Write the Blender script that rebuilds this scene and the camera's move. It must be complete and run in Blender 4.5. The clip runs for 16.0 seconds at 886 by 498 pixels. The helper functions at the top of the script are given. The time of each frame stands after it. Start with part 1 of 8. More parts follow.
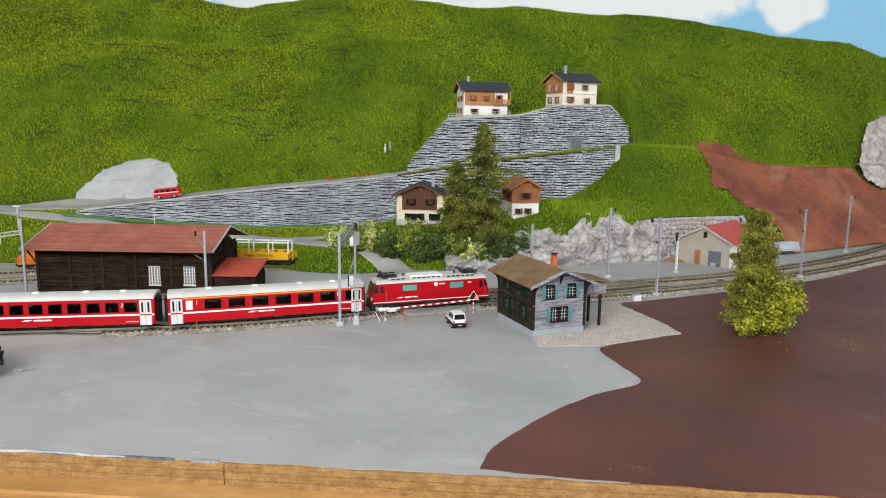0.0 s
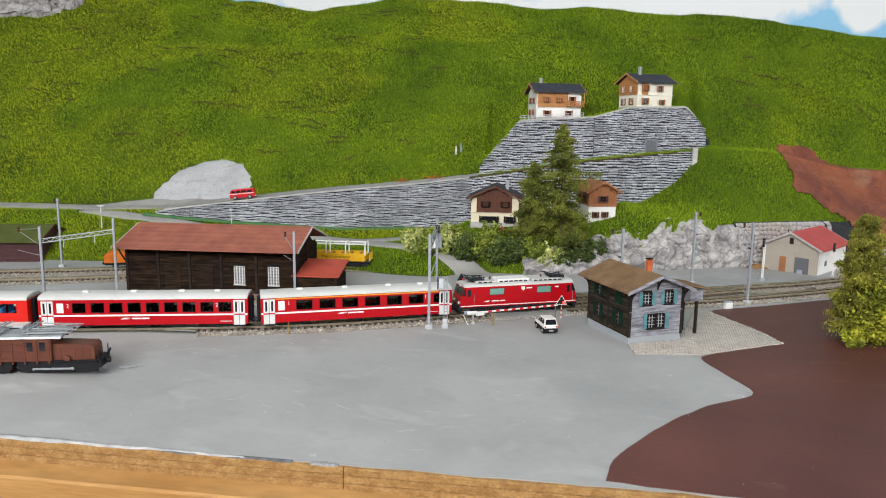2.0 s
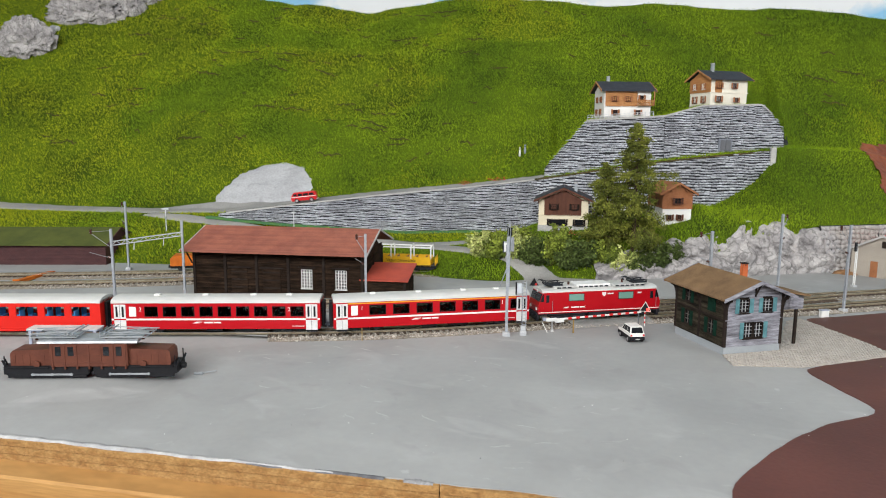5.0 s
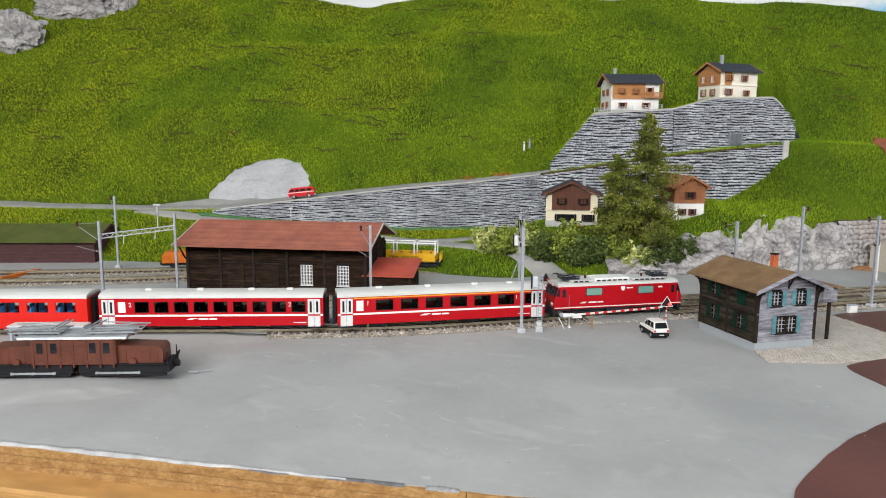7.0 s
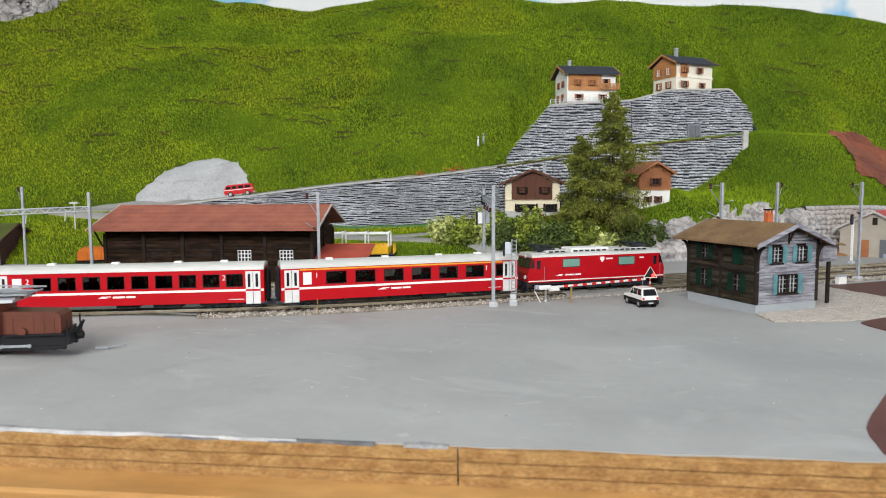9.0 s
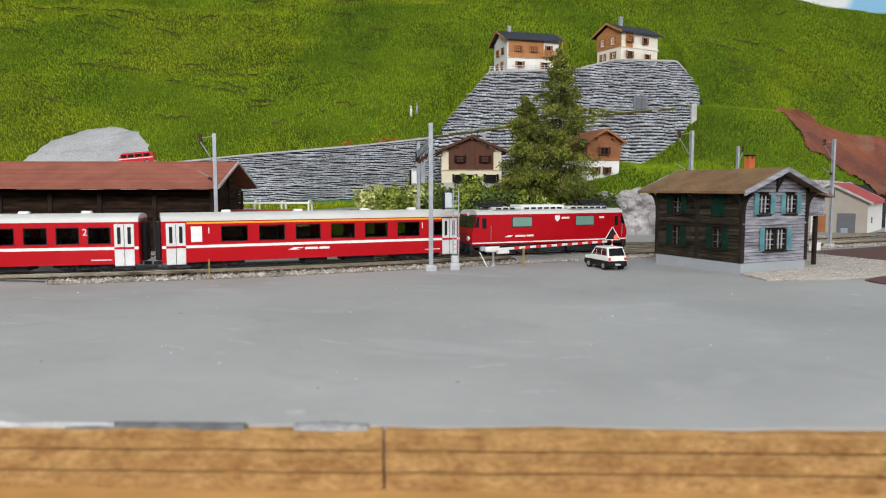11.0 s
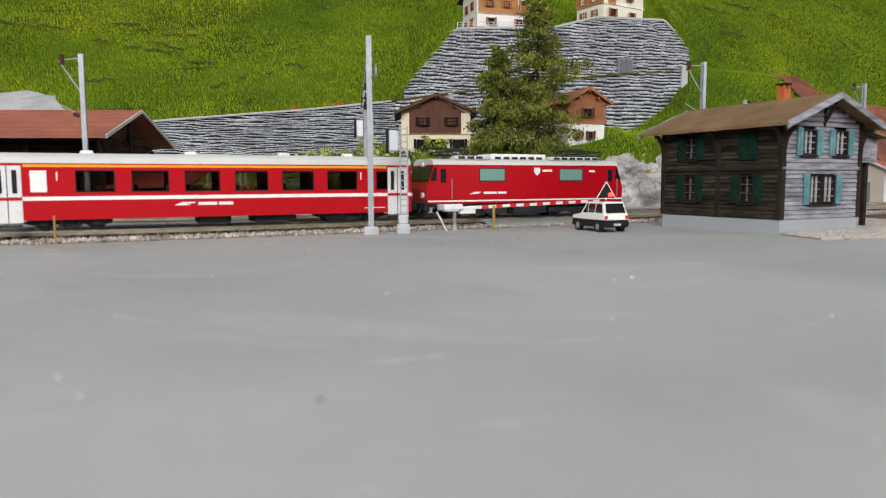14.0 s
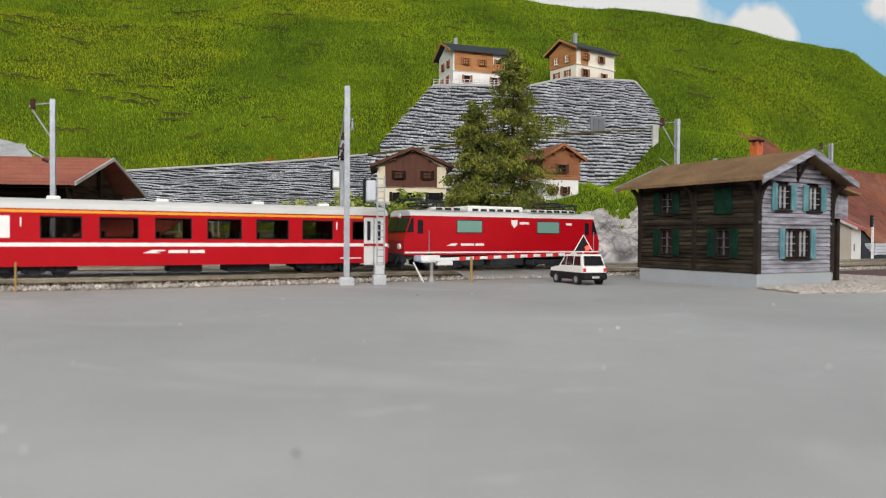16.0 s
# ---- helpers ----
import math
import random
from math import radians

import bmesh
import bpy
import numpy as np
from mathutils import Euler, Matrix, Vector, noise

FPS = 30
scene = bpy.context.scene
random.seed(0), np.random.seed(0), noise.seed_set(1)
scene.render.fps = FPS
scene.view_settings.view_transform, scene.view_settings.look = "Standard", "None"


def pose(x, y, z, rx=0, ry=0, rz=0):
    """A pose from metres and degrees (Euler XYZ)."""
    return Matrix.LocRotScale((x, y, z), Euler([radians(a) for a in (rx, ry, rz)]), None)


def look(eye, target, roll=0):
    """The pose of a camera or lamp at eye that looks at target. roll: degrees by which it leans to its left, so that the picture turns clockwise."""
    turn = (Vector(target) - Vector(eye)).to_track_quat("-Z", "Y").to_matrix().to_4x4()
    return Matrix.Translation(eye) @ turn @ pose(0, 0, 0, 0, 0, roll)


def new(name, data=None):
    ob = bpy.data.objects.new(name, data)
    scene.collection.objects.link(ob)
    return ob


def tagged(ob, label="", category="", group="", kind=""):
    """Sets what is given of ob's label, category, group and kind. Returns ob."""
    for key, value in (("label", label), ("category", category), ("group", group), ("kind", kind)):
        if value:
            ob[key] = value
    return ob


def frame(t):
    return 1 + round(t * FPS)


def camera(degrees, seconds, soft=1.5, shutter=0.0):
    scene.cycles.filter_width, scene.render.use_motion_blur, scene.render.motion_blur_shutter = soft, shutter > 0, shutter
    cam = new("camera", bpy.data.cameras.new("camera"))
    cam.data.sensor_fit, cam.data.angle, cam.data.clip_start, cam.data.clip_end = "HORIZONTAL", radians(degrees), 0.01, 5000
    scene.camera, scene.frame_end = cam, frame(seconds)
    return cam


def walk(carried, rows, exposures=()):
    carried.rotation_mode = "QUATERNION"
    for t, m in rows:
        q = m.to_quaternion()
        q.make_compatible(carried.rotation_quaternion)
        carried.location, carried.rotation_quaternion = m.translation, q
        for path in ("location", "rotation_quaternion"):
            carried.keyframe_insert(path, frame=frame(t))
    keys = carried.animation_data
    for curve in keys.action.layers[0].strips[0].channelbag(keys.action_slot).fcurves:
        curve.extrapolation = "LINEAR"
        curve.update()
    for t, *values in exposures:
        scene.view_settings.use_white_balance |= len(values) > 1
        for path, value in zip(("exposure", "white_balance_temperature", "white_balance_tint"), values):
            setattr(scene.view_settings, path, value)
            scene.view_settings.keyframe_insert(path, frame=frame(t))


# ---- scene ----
cam = camera(64.28, 16.0, soft=1.0)
cam.data.dof.use_dof = True
cam.data.dof.focus_distance = 0.68
cam.data.dof.aperture_fstop = 20.0
PATH = [
    (0, (0.0778, 0.0667, 0.2089), (-0.0866, 2.0331, -0.1169), 0.74),
    (0.5, (0.0663, 0.0696, 0.2093), (-0.1239, 2.0336, -0.1173), 0.65),
    (1, (0.0507, 0.0703, 0.2096), (-0.1712, 2.0311, -0.1158), 0.73),
    (1.5, (0.0377, 0.0708, 0.2090), (-0.2175, 2.0279, -0.1146), 0.87),
    (2, (0.0262, 0.0713, 0.2067), (-0.2607, 2.0246, -0.1130), 0.83),
    (2.5, (0.0181, 0.0740, 0.2059), (-0.3097, 2.0218, -0.1083), 0.69),
    (3, (0.0095, 0.0765, 0.2059), (-0.3503, 2.0198, -0.1003), 0.50),
    (3.5, (0.0004, 0.0777, 0.2071), (-0.3945, 2.0147, -0.0962), 0.30),
    (4, (-0.0014, 0.0817, 0.2056), (-0.4070, 2.0164, -0.0979), 0.49),
    (4.5, (-0.0064, 0.0894, 0.2018), (-0.4187, 2.0220, -0.1066), 0.41),
    (7, (-0.0389, 0.1333, 0.1789), (-0.4289, 2.0727, -0.1127), 0.35),
    (7.5, (-0.0438, 0.1487, 0.1578), (-0.4151, 2.0930, -0.1244), 0.38),
    (8, (-0.0453, 0.1654, 0.1419), (-0.3620, 2.1239, -0.1028), 0.11),
    (8.5, (-0.0553, 0.1834, 0.1180), (-0.3385, 2.1518, -0.0830), -0.21),
    (9, (-0.0679, 0.2050, 0.1033), (-0.3010, 2.1816, -0.0776), -0.33),
    (9.2, (-0.0715, 0.2163, 0.0999), (-0.2792, 2.1967, -0.0710), -0.37),
    (11.3, (-0.0762, 0.3244, 0.0516), (-0.1121, 2.3151, -0.1210), -0.07),
    (11.5, (-0.0748, 0.3358, 0.0479), (-0.1124, 2.3264, -0.1250), -0.20),
    (12, (-0.0741, 0.3634, 0.0360), (-0.0894, 2.3548, -0.1290), 0.29),
    (12.5, (-0.0695, 0.3868, 0.0236), (-0.0832, 2.3776, -0.1469), -0.09),
    (13, (-0.0629, 0.4022, 0.0176), (-0.0642, 2.3921, -0.1636), -0.58),
    (13.5, (-0.0621, 0.4175, 0.0230), (-0.0719, 2.4075, -0.1571), 0.02),
    (14, (-0.0623, 0.4273, 0.0273), (-0.0353, 2.4165, -0.1616), -0.26),
    (14.5, (-0.0633, 0.4308, 0.0270), (0.0001, 2.4207, -0.1476), -0.19),
    (15, (-0.0639, 0.4315, 0.0258), (0.0170, 2.4242, -0.1108), 0.05),
    (15.5, (-0.0643, 0.4326, 0.0248), (0.0308, 2.4285, -0.0531), 0.12),
    (16, (-0.0642, 0.4334, 0.0248), (0.0389, 2.4307, -0.0076), 0.36),
]
walk(cam, [(t, look(eye, target, roll)) for t, eye, target, roll in PATH], exposures=[(0, 0.0, 6450, 9), (9, 0.0, 6450, 9), (11.5, -0.12, 6430, 10), (16, -0.13, 6650, 11)])

# ---------- world and lamps ----------
world = bpy.data.worlds.new("world")
scene.world = world
world.use_nodes = True
wn = world.node_tree
sky = wn.nodes.new("ShaderNodeTexSky")
sky.sky_type = "NISHITA"
sky.sun_disc = False
sky.sun_elevation, sky.sun_rotation = radians(40), radians(150)
wn.links.new(sky.outputs[0], wn.nodes["Background"].inputs[0])
wn.nodes["Background"].inputs[1].default_value = 0.10


def window_lamp(name, eye, target, sx, sy, watts, colour):
    data = bpy.data.lights.new(name, "AREA")
    data.shape, data.size, data.size_y, data.energy, data.color = "RECTANGLE", sx, sy, watts, colour
    ob = new(name, data)
    ob.matrix_world = look(eye, target)
    return ob


window_lamp("window_light", (2.35, 0.2, 0.70), (0.0, 1.2, 0.1), 1.4, 1.1, 25, (0.985, 0.985, 0.985))
window_lamp("window_light", (-0.55, -1.55, 1.30), (-0.55, 1.4, 0.20), 2.2, 0.9, 101, (0.985, 0.985, 0.985))
window_lamp("ceiling_light", (-0.1, 0.6, 1.62), (-0.1, 0.75, 0.0), 1.8, 0.8, 6, (1.0, 0.97, 0.92))

# ---------- helpers for meshes and materials ----------
MM = 0.001
rnd = random.Random(7)


def nodes_of(name, rough=0.6, metal=0.0):
    m = bpy.data.materials.new(name)
    m.use_nodes = True
    t = m.node_tree
    b = t.nodes["Principled BSDF"]
    b.inputs["Roughness"].default_value, b.inputs["Metallic"].default_value = rough, metal
    return m, t, b


def mat(name, c1, c2=None, scale=60.0, fine=900.0, rough=0.6, metal=0.0, bump=0.15, depth=0.0004, spread=0.0, stretch=(1, 1, 1), spec=0.25, fine_mix=0.25, island=False):
    """Two colours mixed by a coarse noise, a fine grain over them, relief by the fine grain."""
    m, t, b = nodes_of(name, rough, metal)
    N, L = t.nodes, t.links
    c2 = c2 or tuple(v * 0.8 for v in c1)
    b.inputs["Specular IOR Level"].default_value = spec
    co = N.new("ShaderNodeTexCoord")
    mp = N.new("ShaderNodeMapping")
    mp.inputs["Scale"].default_value = stretch
    L.new(co.outputs["Object"], mp.inputs[0])
    n1, n2 = N.new("ShaderNodeTexNoise"), N.new("ShaderNodeTexNoise")
    for n, s, d in ((n1, scale, 4), (n2, fine, 2)):
        n.inputs["Scale"].default_value, n.inputs["Detail"].default_value = s, d
        L.new(mp.outputs[0], n.inputs["Vector"])
    ramp = N.new("ShaderNodeMapRange")
    ramp.inputs[1].default_value, ramp.inputs[2].default_value = 0.35, 0.65
    L.new(n1.outputs[0], ramp.inputs[0])
    mix = N.new("ShaderNodeMix")
    mix.data_type = "RGBA"
    mix.inputs[6].default_value, mix.inputs[7].default_value = (*c1, 1), (*c2, 1)
    L.new(ramp.outputs[0], mix.inputs[0])
    out = mix.outputs[2]
    grain = N.new("ShaderNodeMix")
    grain.data_type, grain.blend_type = "RGBA", "OVERLAY"
    grain.inputs[0].default_value = fine_mix
    L.new(out, grain.inputs[6])
    L.new(n2.outputs[0], grain.inputs[7])
    out = grain.outputs[2]
    if spread:
        if island:
            src = N.new("ShaderNodeNewGeometry").outputs["Random Per Island"]
        else:
            src = N.new("ShaderNodeObjectInfo").outputs["Random"]
        r2 = N.new("ShaderNodeMapRange")
        r2.inputs[3].default_value, r2.inputs[4].default_value = 1 - spread, 1 + spread
        L.new(src, r2.inputs[0])
        hs = N.new("ShaderNodeHueSaturation")
        L.new(r2.outputs[0], hs.inputs["Value"])
        L.new(out, hs.inputs["Color"])
        out = hs.outputs[0]
    L.new(out, b.inputs["Base Color"])
    if bump:
        bp = N.new("ShaderNodeBump")
        bp.inputs["Strength"].default_value, bp.inputs["Distance"].default_value = bump, depth
        L.new(n2.outputs[0], bp.inputs["Height"])
        L.new(bp.outputs[0], b.inputs["Normal"])
    return m


def flat(name, c, rough=0.45, metal=0.0, spec=0.5):
    return mat(name, c, tuple(v * 0.88 for v in c), 200, 1500, rough, metal, 0.05, 0.0001, spec=spec, fine_mix=0.12)


def link(name, bm, material, parent=None, label="", smooth=False):
    me = bpy.data.meshes.new(name)
    bm.normal_update()
    bm.to_mesh(me)
    bm.free()
    for m in material if isinstance(material, (list, tuple)) else [material]:
        me.materials.append(m)
    if smooth:
        me.shade_smooth()
    ob = new(name, me)
    if parent:
        ob.parent = parent
    if label:
        ob["label"] = label
    return ob


part = link


def thing(name, label, category, m=None, group="", kind=""):
    ob = new(name)
    ob.empty_display_size = 0.02
    if m is not None:
        ob.matrix_world = m
    return tagged(ob, label, category, group, kind)


def box(bm, x0, x1, y0, y1, z0, z1, bev=0.0, m=None):
    """A box in millimetres."""
    vs = [bm.verts.new((x * MM, y * MM, z * MM)) for z in (z0, z1) for y in (y0, y1) for x in (x0, x1)]
    fs = [bm.faces.new([vs[i] for i in f]) for f in ((0, 2, 3, 1), (4, 5, 7, 6), (0, 1, 5, 4), (2, 6, 7, 3), (0, 4, 6, 2), (1, 3, 7, 5))]
    if m is not None:
        for v in vs:
            v.co = m @ v.co
    if bev:
        es = {e for f in fs for e in f.edges}
        bmesh.ops.bevel(bm, geom=list(es), offset=bev * MM, segments=1, affect="EDGES", clamp_overlap=True)
    return vs


def B(*dims, bev=0.0, m=None):
    bm = bmesh.new()
    box(bm, *dims, bev=bev, m=m)
    return bm


def rod(bm, a, b, r, n=8, r2=None):
    """A round bar from a to b, in millimetres."""
    a, b = Vector(a) * MM, Vector(b) * MM
    d = b - a
    q = d.to_track_quat("Z", "Y").to_matrix().to_4x4()
    bmesh.ops.create_cone(bm, cap_ends=True, segments=n, radius1=r * MM, radius2=(r if r2 is None else r2) * MM, depth=d.length,
                          matrix=Matrix.Translation((a + b) / 2) @ q)
    return bm


def R(*a, **k):
    return rod(bmesh.new(), *a, **k)


def prism(bm, outline, a, b, axis="y"):
    """An outline in millimetres, drawn out along an axis from a to b."""
    def put(u, v, w):
        return {"y": (u, w, v), "x": (w, u, v), "z": (u, v, w)}[axis]
    lo = [bm.verts.new(Vector(put(u, v, a)) * MM) for u, v in outline]
    hi = [bm.verts.new(Vector(put(u, v, b)) * MM) for u, v in outline]
    n = len(lo)
    bm.faces.new(lo)
    bm.faces.new(hi[::-1])
    for i in range(n):
        bm.faces.new((lo[i], hi[i], hi[(i + 1) % n], lo[(i + 1) % n]))
    bmesh.ops.recalc_face_normals(bm, faces=bm.faces)
    return bm


def P(*a, **k):
    return prism(bmesh.new(), *a, **k)


def from_arrays(name, verts, faces, material, parent=None, label="", smooth=False):
    me = bpy.data.meshes.new(name)
    verts, faces = np.asarray(verts, np.float32), np.asarray(faces, np.int32)
    k = faces.shape[1]
    me.vertices.add(len(verts))
    me.vertices.foreach_set("co", verts.ravel())
    me.loops.add(faces.size)
    me.loops.foreach_set("vertex_index", faces.ravel())
    me.polygons.add(len(faces))
    me.polygons.foreach_set("loop_start", np.arange(0, faces.size, k, dtype=np.int32))
    me.update(calc_edges=True)
    for m in material if isinstance(material, (list, tuple)) else [material]:
        me.materials.append(m)
    if smooth:
        me.shade_smooth()
    ob = new(name, me)
    if parent:
        ob.parent = parent
    if label:
        ob["label"] = label
    return ob


# ---------- materials ----------
M_GREY = mat("grey_board_paint", (0.356, 0.362, 0.360), (0.296, 0.301, 0.299), 9, 150, 0.58, bump=0.22, depth=0.0006, fine_mix=0.05, spec=0.15)
def scuffs(m, scale, colour, lo, hi, amount, stretch=(1, 1, 1)):
    """Smears of another colour where a warped noise peaks."""
    t = m.node_tree
    N, L = t.nodes, t.links
    b = N["Principled BSDF"]
    src = b.inputs["Base Color"].links[0].from_socket
    co, mp, nz = N.new("ShaderNodeTexCoord"), N.new("ShaderNodeMapping"), N.new("ShaderNodeTexNoise")
    mp.inputs["Scale"].default_value = stretch
    nz.inputs["Scale"].default_value, nz.inputs["Detail"].default_value, nz.inputs["Distortion"].default_value = scale, 7, 0.8
    L.new(co.outputs["Object"], mp.inputs[0])
    L.new(mp.outputs[0], nz.inputs["Vector"])
    rg, mx = N.new("ShaderNodeMapRange"), N.new("ShaderNodeMix")
    rg.inputs[1].default_value, rg.inputs[2].default_value, rg.inputs[4].default_value = lo, hi, amount
    mx.data_type = "RGBA"
    mx.inputs[7].default_value = (*colour, 1)
    L.new(nz.outputs[0], rg.inputs[0])
    L.new(rg.outputs[0], mx.inputs[0])
    L.new(src, mx.inputs[6])
    L.new(mx.outputs[2], b.inputs["Base Color"])
    return m


scuffs(M_GREY, 14, (0.44, 0.44, 0.45), 0.58, 0.76, 0.6, (1, 1.7, 1))
scuffs(M_GREY, 70, (0.53, 0.53, 0.54), 0.66, 0.80, 0.55, (0.7, 1, 1))
scuffs(M_GREY, 22, (0.23, 0.225, 0.225), 0.60, 0.80, 0.45)
M_BROWN = mat("brown_ground_paint", (0.125, 0.043, 0.032), (0.080, 0.028, 0.022), 7, 320, 0.5, bump=0.25, depth=0.0005, fine_mix=0.15, spec=0.3)
scuffs(M_BROWN, 26, (0.21, 0.115, 0.10), 0.60, 0.82, 0.5, (0.6, 1.2, 1))
M_SOIL = mat("red_brown_plaster", (0.27, 0.085, 0.040), (0.16, 0.050, 0.032), 16, 120, 0.55, bump=0.9, depth=0.004, fine_mix=0.4)
scuffs(M_SOIL, 12, (0.40, 0.21, 0.12), 0.54, 0.74, 0.6)
M_TURF = mat("green_turf", (0.090, 0.138, 0.008), (0.040, 0.068, 0.006), 9, 420, 0.95, bump=0.6, depth=0.002, fine_mix=0.6, spec=0.1)
M_BLADE = mat("grass_fibre", (0.285, 0.400, 0.015), (0.150, 0.250, 0.011), 5, 60, 0.9, bump=0, spread=0.30, island=True, fine_mix=0.35, spec=0.15)
M_BLADE2 = mat("dry_grass_fibre", (0.43, 0.46, 0.016), (0.30, 0.37, 0.013), 7, 60, 0.9, bump=0, spread=0.24, island=True, fine_mix=0.35, spec=0.15)
M_ROCK = mat("grey_rock", (0.46, 0.44, 0.43), (0.28, 0.265, 0.265), 34, 260, 0.85, bump=0.5, depth=0.002, fine_mix=0.4)
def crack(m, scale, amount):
    """Dark lines drawn as crevices in the colour, along the ridges of a warped noise."""
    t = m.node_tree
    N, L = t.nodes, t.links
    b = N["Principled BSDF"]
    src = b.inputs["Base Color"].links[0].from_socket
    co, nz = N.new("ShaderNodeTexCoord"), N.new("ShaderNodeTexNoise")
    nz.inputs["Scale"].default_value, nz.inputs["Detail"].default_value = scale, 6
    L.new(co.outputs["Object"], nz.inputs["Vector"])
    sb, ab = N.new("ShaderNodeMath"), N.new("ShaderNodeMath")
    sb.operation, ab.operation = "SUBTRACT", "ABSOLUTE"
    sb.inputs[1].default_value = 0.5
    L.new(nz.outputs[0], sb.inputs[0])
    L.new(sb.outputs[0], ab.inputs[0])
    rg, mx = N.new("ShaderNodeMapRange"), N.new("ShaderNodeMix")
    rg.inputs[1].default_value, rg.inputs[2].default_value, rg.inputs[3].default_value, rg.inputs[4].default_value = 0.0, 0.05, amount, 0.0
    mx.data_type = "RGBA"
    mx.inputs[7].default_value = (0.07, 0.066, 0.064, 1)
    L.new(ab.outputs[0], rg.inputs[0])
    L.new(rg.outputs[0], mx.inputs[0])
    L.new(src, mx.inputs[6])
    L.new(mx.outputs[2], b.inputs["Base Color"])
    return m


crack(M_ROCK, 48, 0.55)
M_PALEROCK = mat("pale_rock", (0.45, 0.46, 0.475), (0.37, 0.375, 0.39), 20, 300, 0.85, bump=0.5, depth=0.002, fine_mix=0.3)
scuffs(M_PALEROCK, 34, (0.24, 0.24, 0.25), 0.58, 0.74, 0.55, (1, 1, 2))
M_STONE = mat("wall_stone", (0.52, 0.54, 0.58), (0.32, 0.33, 0.36), 26, 500, 0.85, bump=0.6, depth=0.0007, spread=0.24, island=True, fine_mix=0.4)
M_WHITEROCK = mat("whitish_limestone", (0.58, 0.555, 0.52), (0.36, 0.34, 0.32), 40, 260, 0.85, bump=0.7, depth=0.003, fine_mix=0.4)
M_STONE1 = mat("single_wall_stone", (0.52, 0.54, 0.58), (0.32, 0.33, 0.36), 26, 500, 0.85, bump=0.6, depth=0.0007, spread=0.24, fine_mix=0.4)
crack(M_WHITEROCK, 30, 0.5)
M_JOINT = mat("dark_wall_joint", (0.035, 0.036, 0.040), (0.022, 0.023, 0.026), 80, 600, 0.95, bump=0.3)
M_ROAD = mat("grey_gravel_road", (0.36, 0.35, 0.33), (0.27, 0.27, 0.26), 18, 500, 0.9, bump=0.5, depth=0.0008, fine_mix=0.3)
M_PLY = mat("plywood_light_layer", (0.375, 0.222, 0.085), (0.255, 0.133, 0.046), 110, 500, 0.85, bump=0.7, depth=0.0008, stretch=(1, 1, 1.6), fine_mix=0.5)
M_PLYD = mat("plywood_dark_layer", (0.305, 0.168, 0.060), (0.185, 0.092, 0.034), 120, 500, 0.9, bump=0.7, depth=0.0008, stretch=(1, 1, 1.6), fine_mix=0.5)
M_PINE = mat("pine_board", (0.46, 0.265, 0.098), (0.37, 0.19, 0.062), 14, 120, 0.45, bump=0.1, stretch=(0.5, 1, 9), fine_mix=0.3)
M_PLASTER = mat("white_wall_paint", (0.44, 0.43, 0.415), (0.40, 0.39, 0.375), 3, 200, 0.9, bump=0.1)
M_FLOORW = mat("wood_floor", (0.30, 0.18, 0.09), (0.22, 0.13, 0.06), 4, 60, 0.5, bump=0.1, stretch=(1, 6, 1))
M_BALLAST = mat("ballast_stone", (0.46, 0.425, 0.375), (0.24, 0.22, 0.19), 90, 900, 0.9, bump=0.4, spread=0.45, island=True, fine_mix=0.4)
M_BED = mat("ballast_bed", (0.33, 0.285, 0.225), (0.21, 0.18, 0.145), 160, 900, 0.95, bump=0.6, depth=0.001, fine_mix=0.5)
M_RAIL = mat("rusty_rail", (0.38, 0.33, 0.24), (0.27, 0.22, 0.15), 120, 900, 0.45, 0.6, bump=0.1)
M_RAILTOP = mat("polished_rail_head", (0.70, 0.66, 0.56), (0.55, 0.50, 0.42), 120, 900, 0.28, 1.0, bump=0.05)
M_TIE = mat("brown_sleeper", (0.085, 0.062, 0.045), (0.05, 0.036, 0.027), 120, 900, 0.8, bump=0.2, spread=0.25)

# ---------- the terrain: profiles across the valley ----------
XS = np.linspace(-1.75, 1.45, 761)


def table(xs, vs, soft=6):
    soft *= 2
    v = np.interp(XS, xs, vs)
    k = np.hanning(2 * soft + 1)
    return np.convolve(np.pad(v, soft, mode="edge"), k / k.sum(), mode="valid")


XN = [-1.75, -1.0, -0.75, -0.62, -0.45, -0.30, -0.18, -0.13, -0.105, -0.07, -0.03, 0.01, 0.06, 0.10, 0.13, 0.165, 0.18, 0.21, 0.25, 0.33, 0.43, 0.60, 0.85, 1.45]
FOOT_Y = table(XN, [0.86, 1.01, 1.08, 1.09, 1.10, 1.10, 1.078, 1.078, 1.10, 1.125, 1.126, 1.128, 1.155, 1.170, 1.182, 1.195, 1.202, 1.215, 1.232, 1.268, 1.31, 1.37, 1.545, 1.95], 4)
ROCK_Y = table(XN, [1.00, 1.10, 1.13, 1.14, 1.15, 1.16, 1.13, 1.13, 1.145, 1.155, 1.156, 1.158, 1.185, 1.198, 1.208, 1.216, 1.220, 1.236, 1.250, 1.287, 1.335, 1.46, 1.62, 2.02], 4)
ROCK_Z = table(XN, [0.030, 0.034, 0.034, 0.033, 0.024, 0.018, 0.020, 0.020, 0.022, 0.026, 0.028, 0.031, 0.039, 0.046, 0.052, 0.064, 0.058, 0.080, 0.074, 0.067, 0.067, 0.060, 0.060, 0.06], 3)
W3_Y = table([-1.75, -0.80, -0.62, -0.337, 0.296, 0.45, 0.60, 0.85, 1.45], [1.20, 1.215, 1.232, 1.300, 1.447, 1.49, 1.56, 1.70, 2.1], 3)
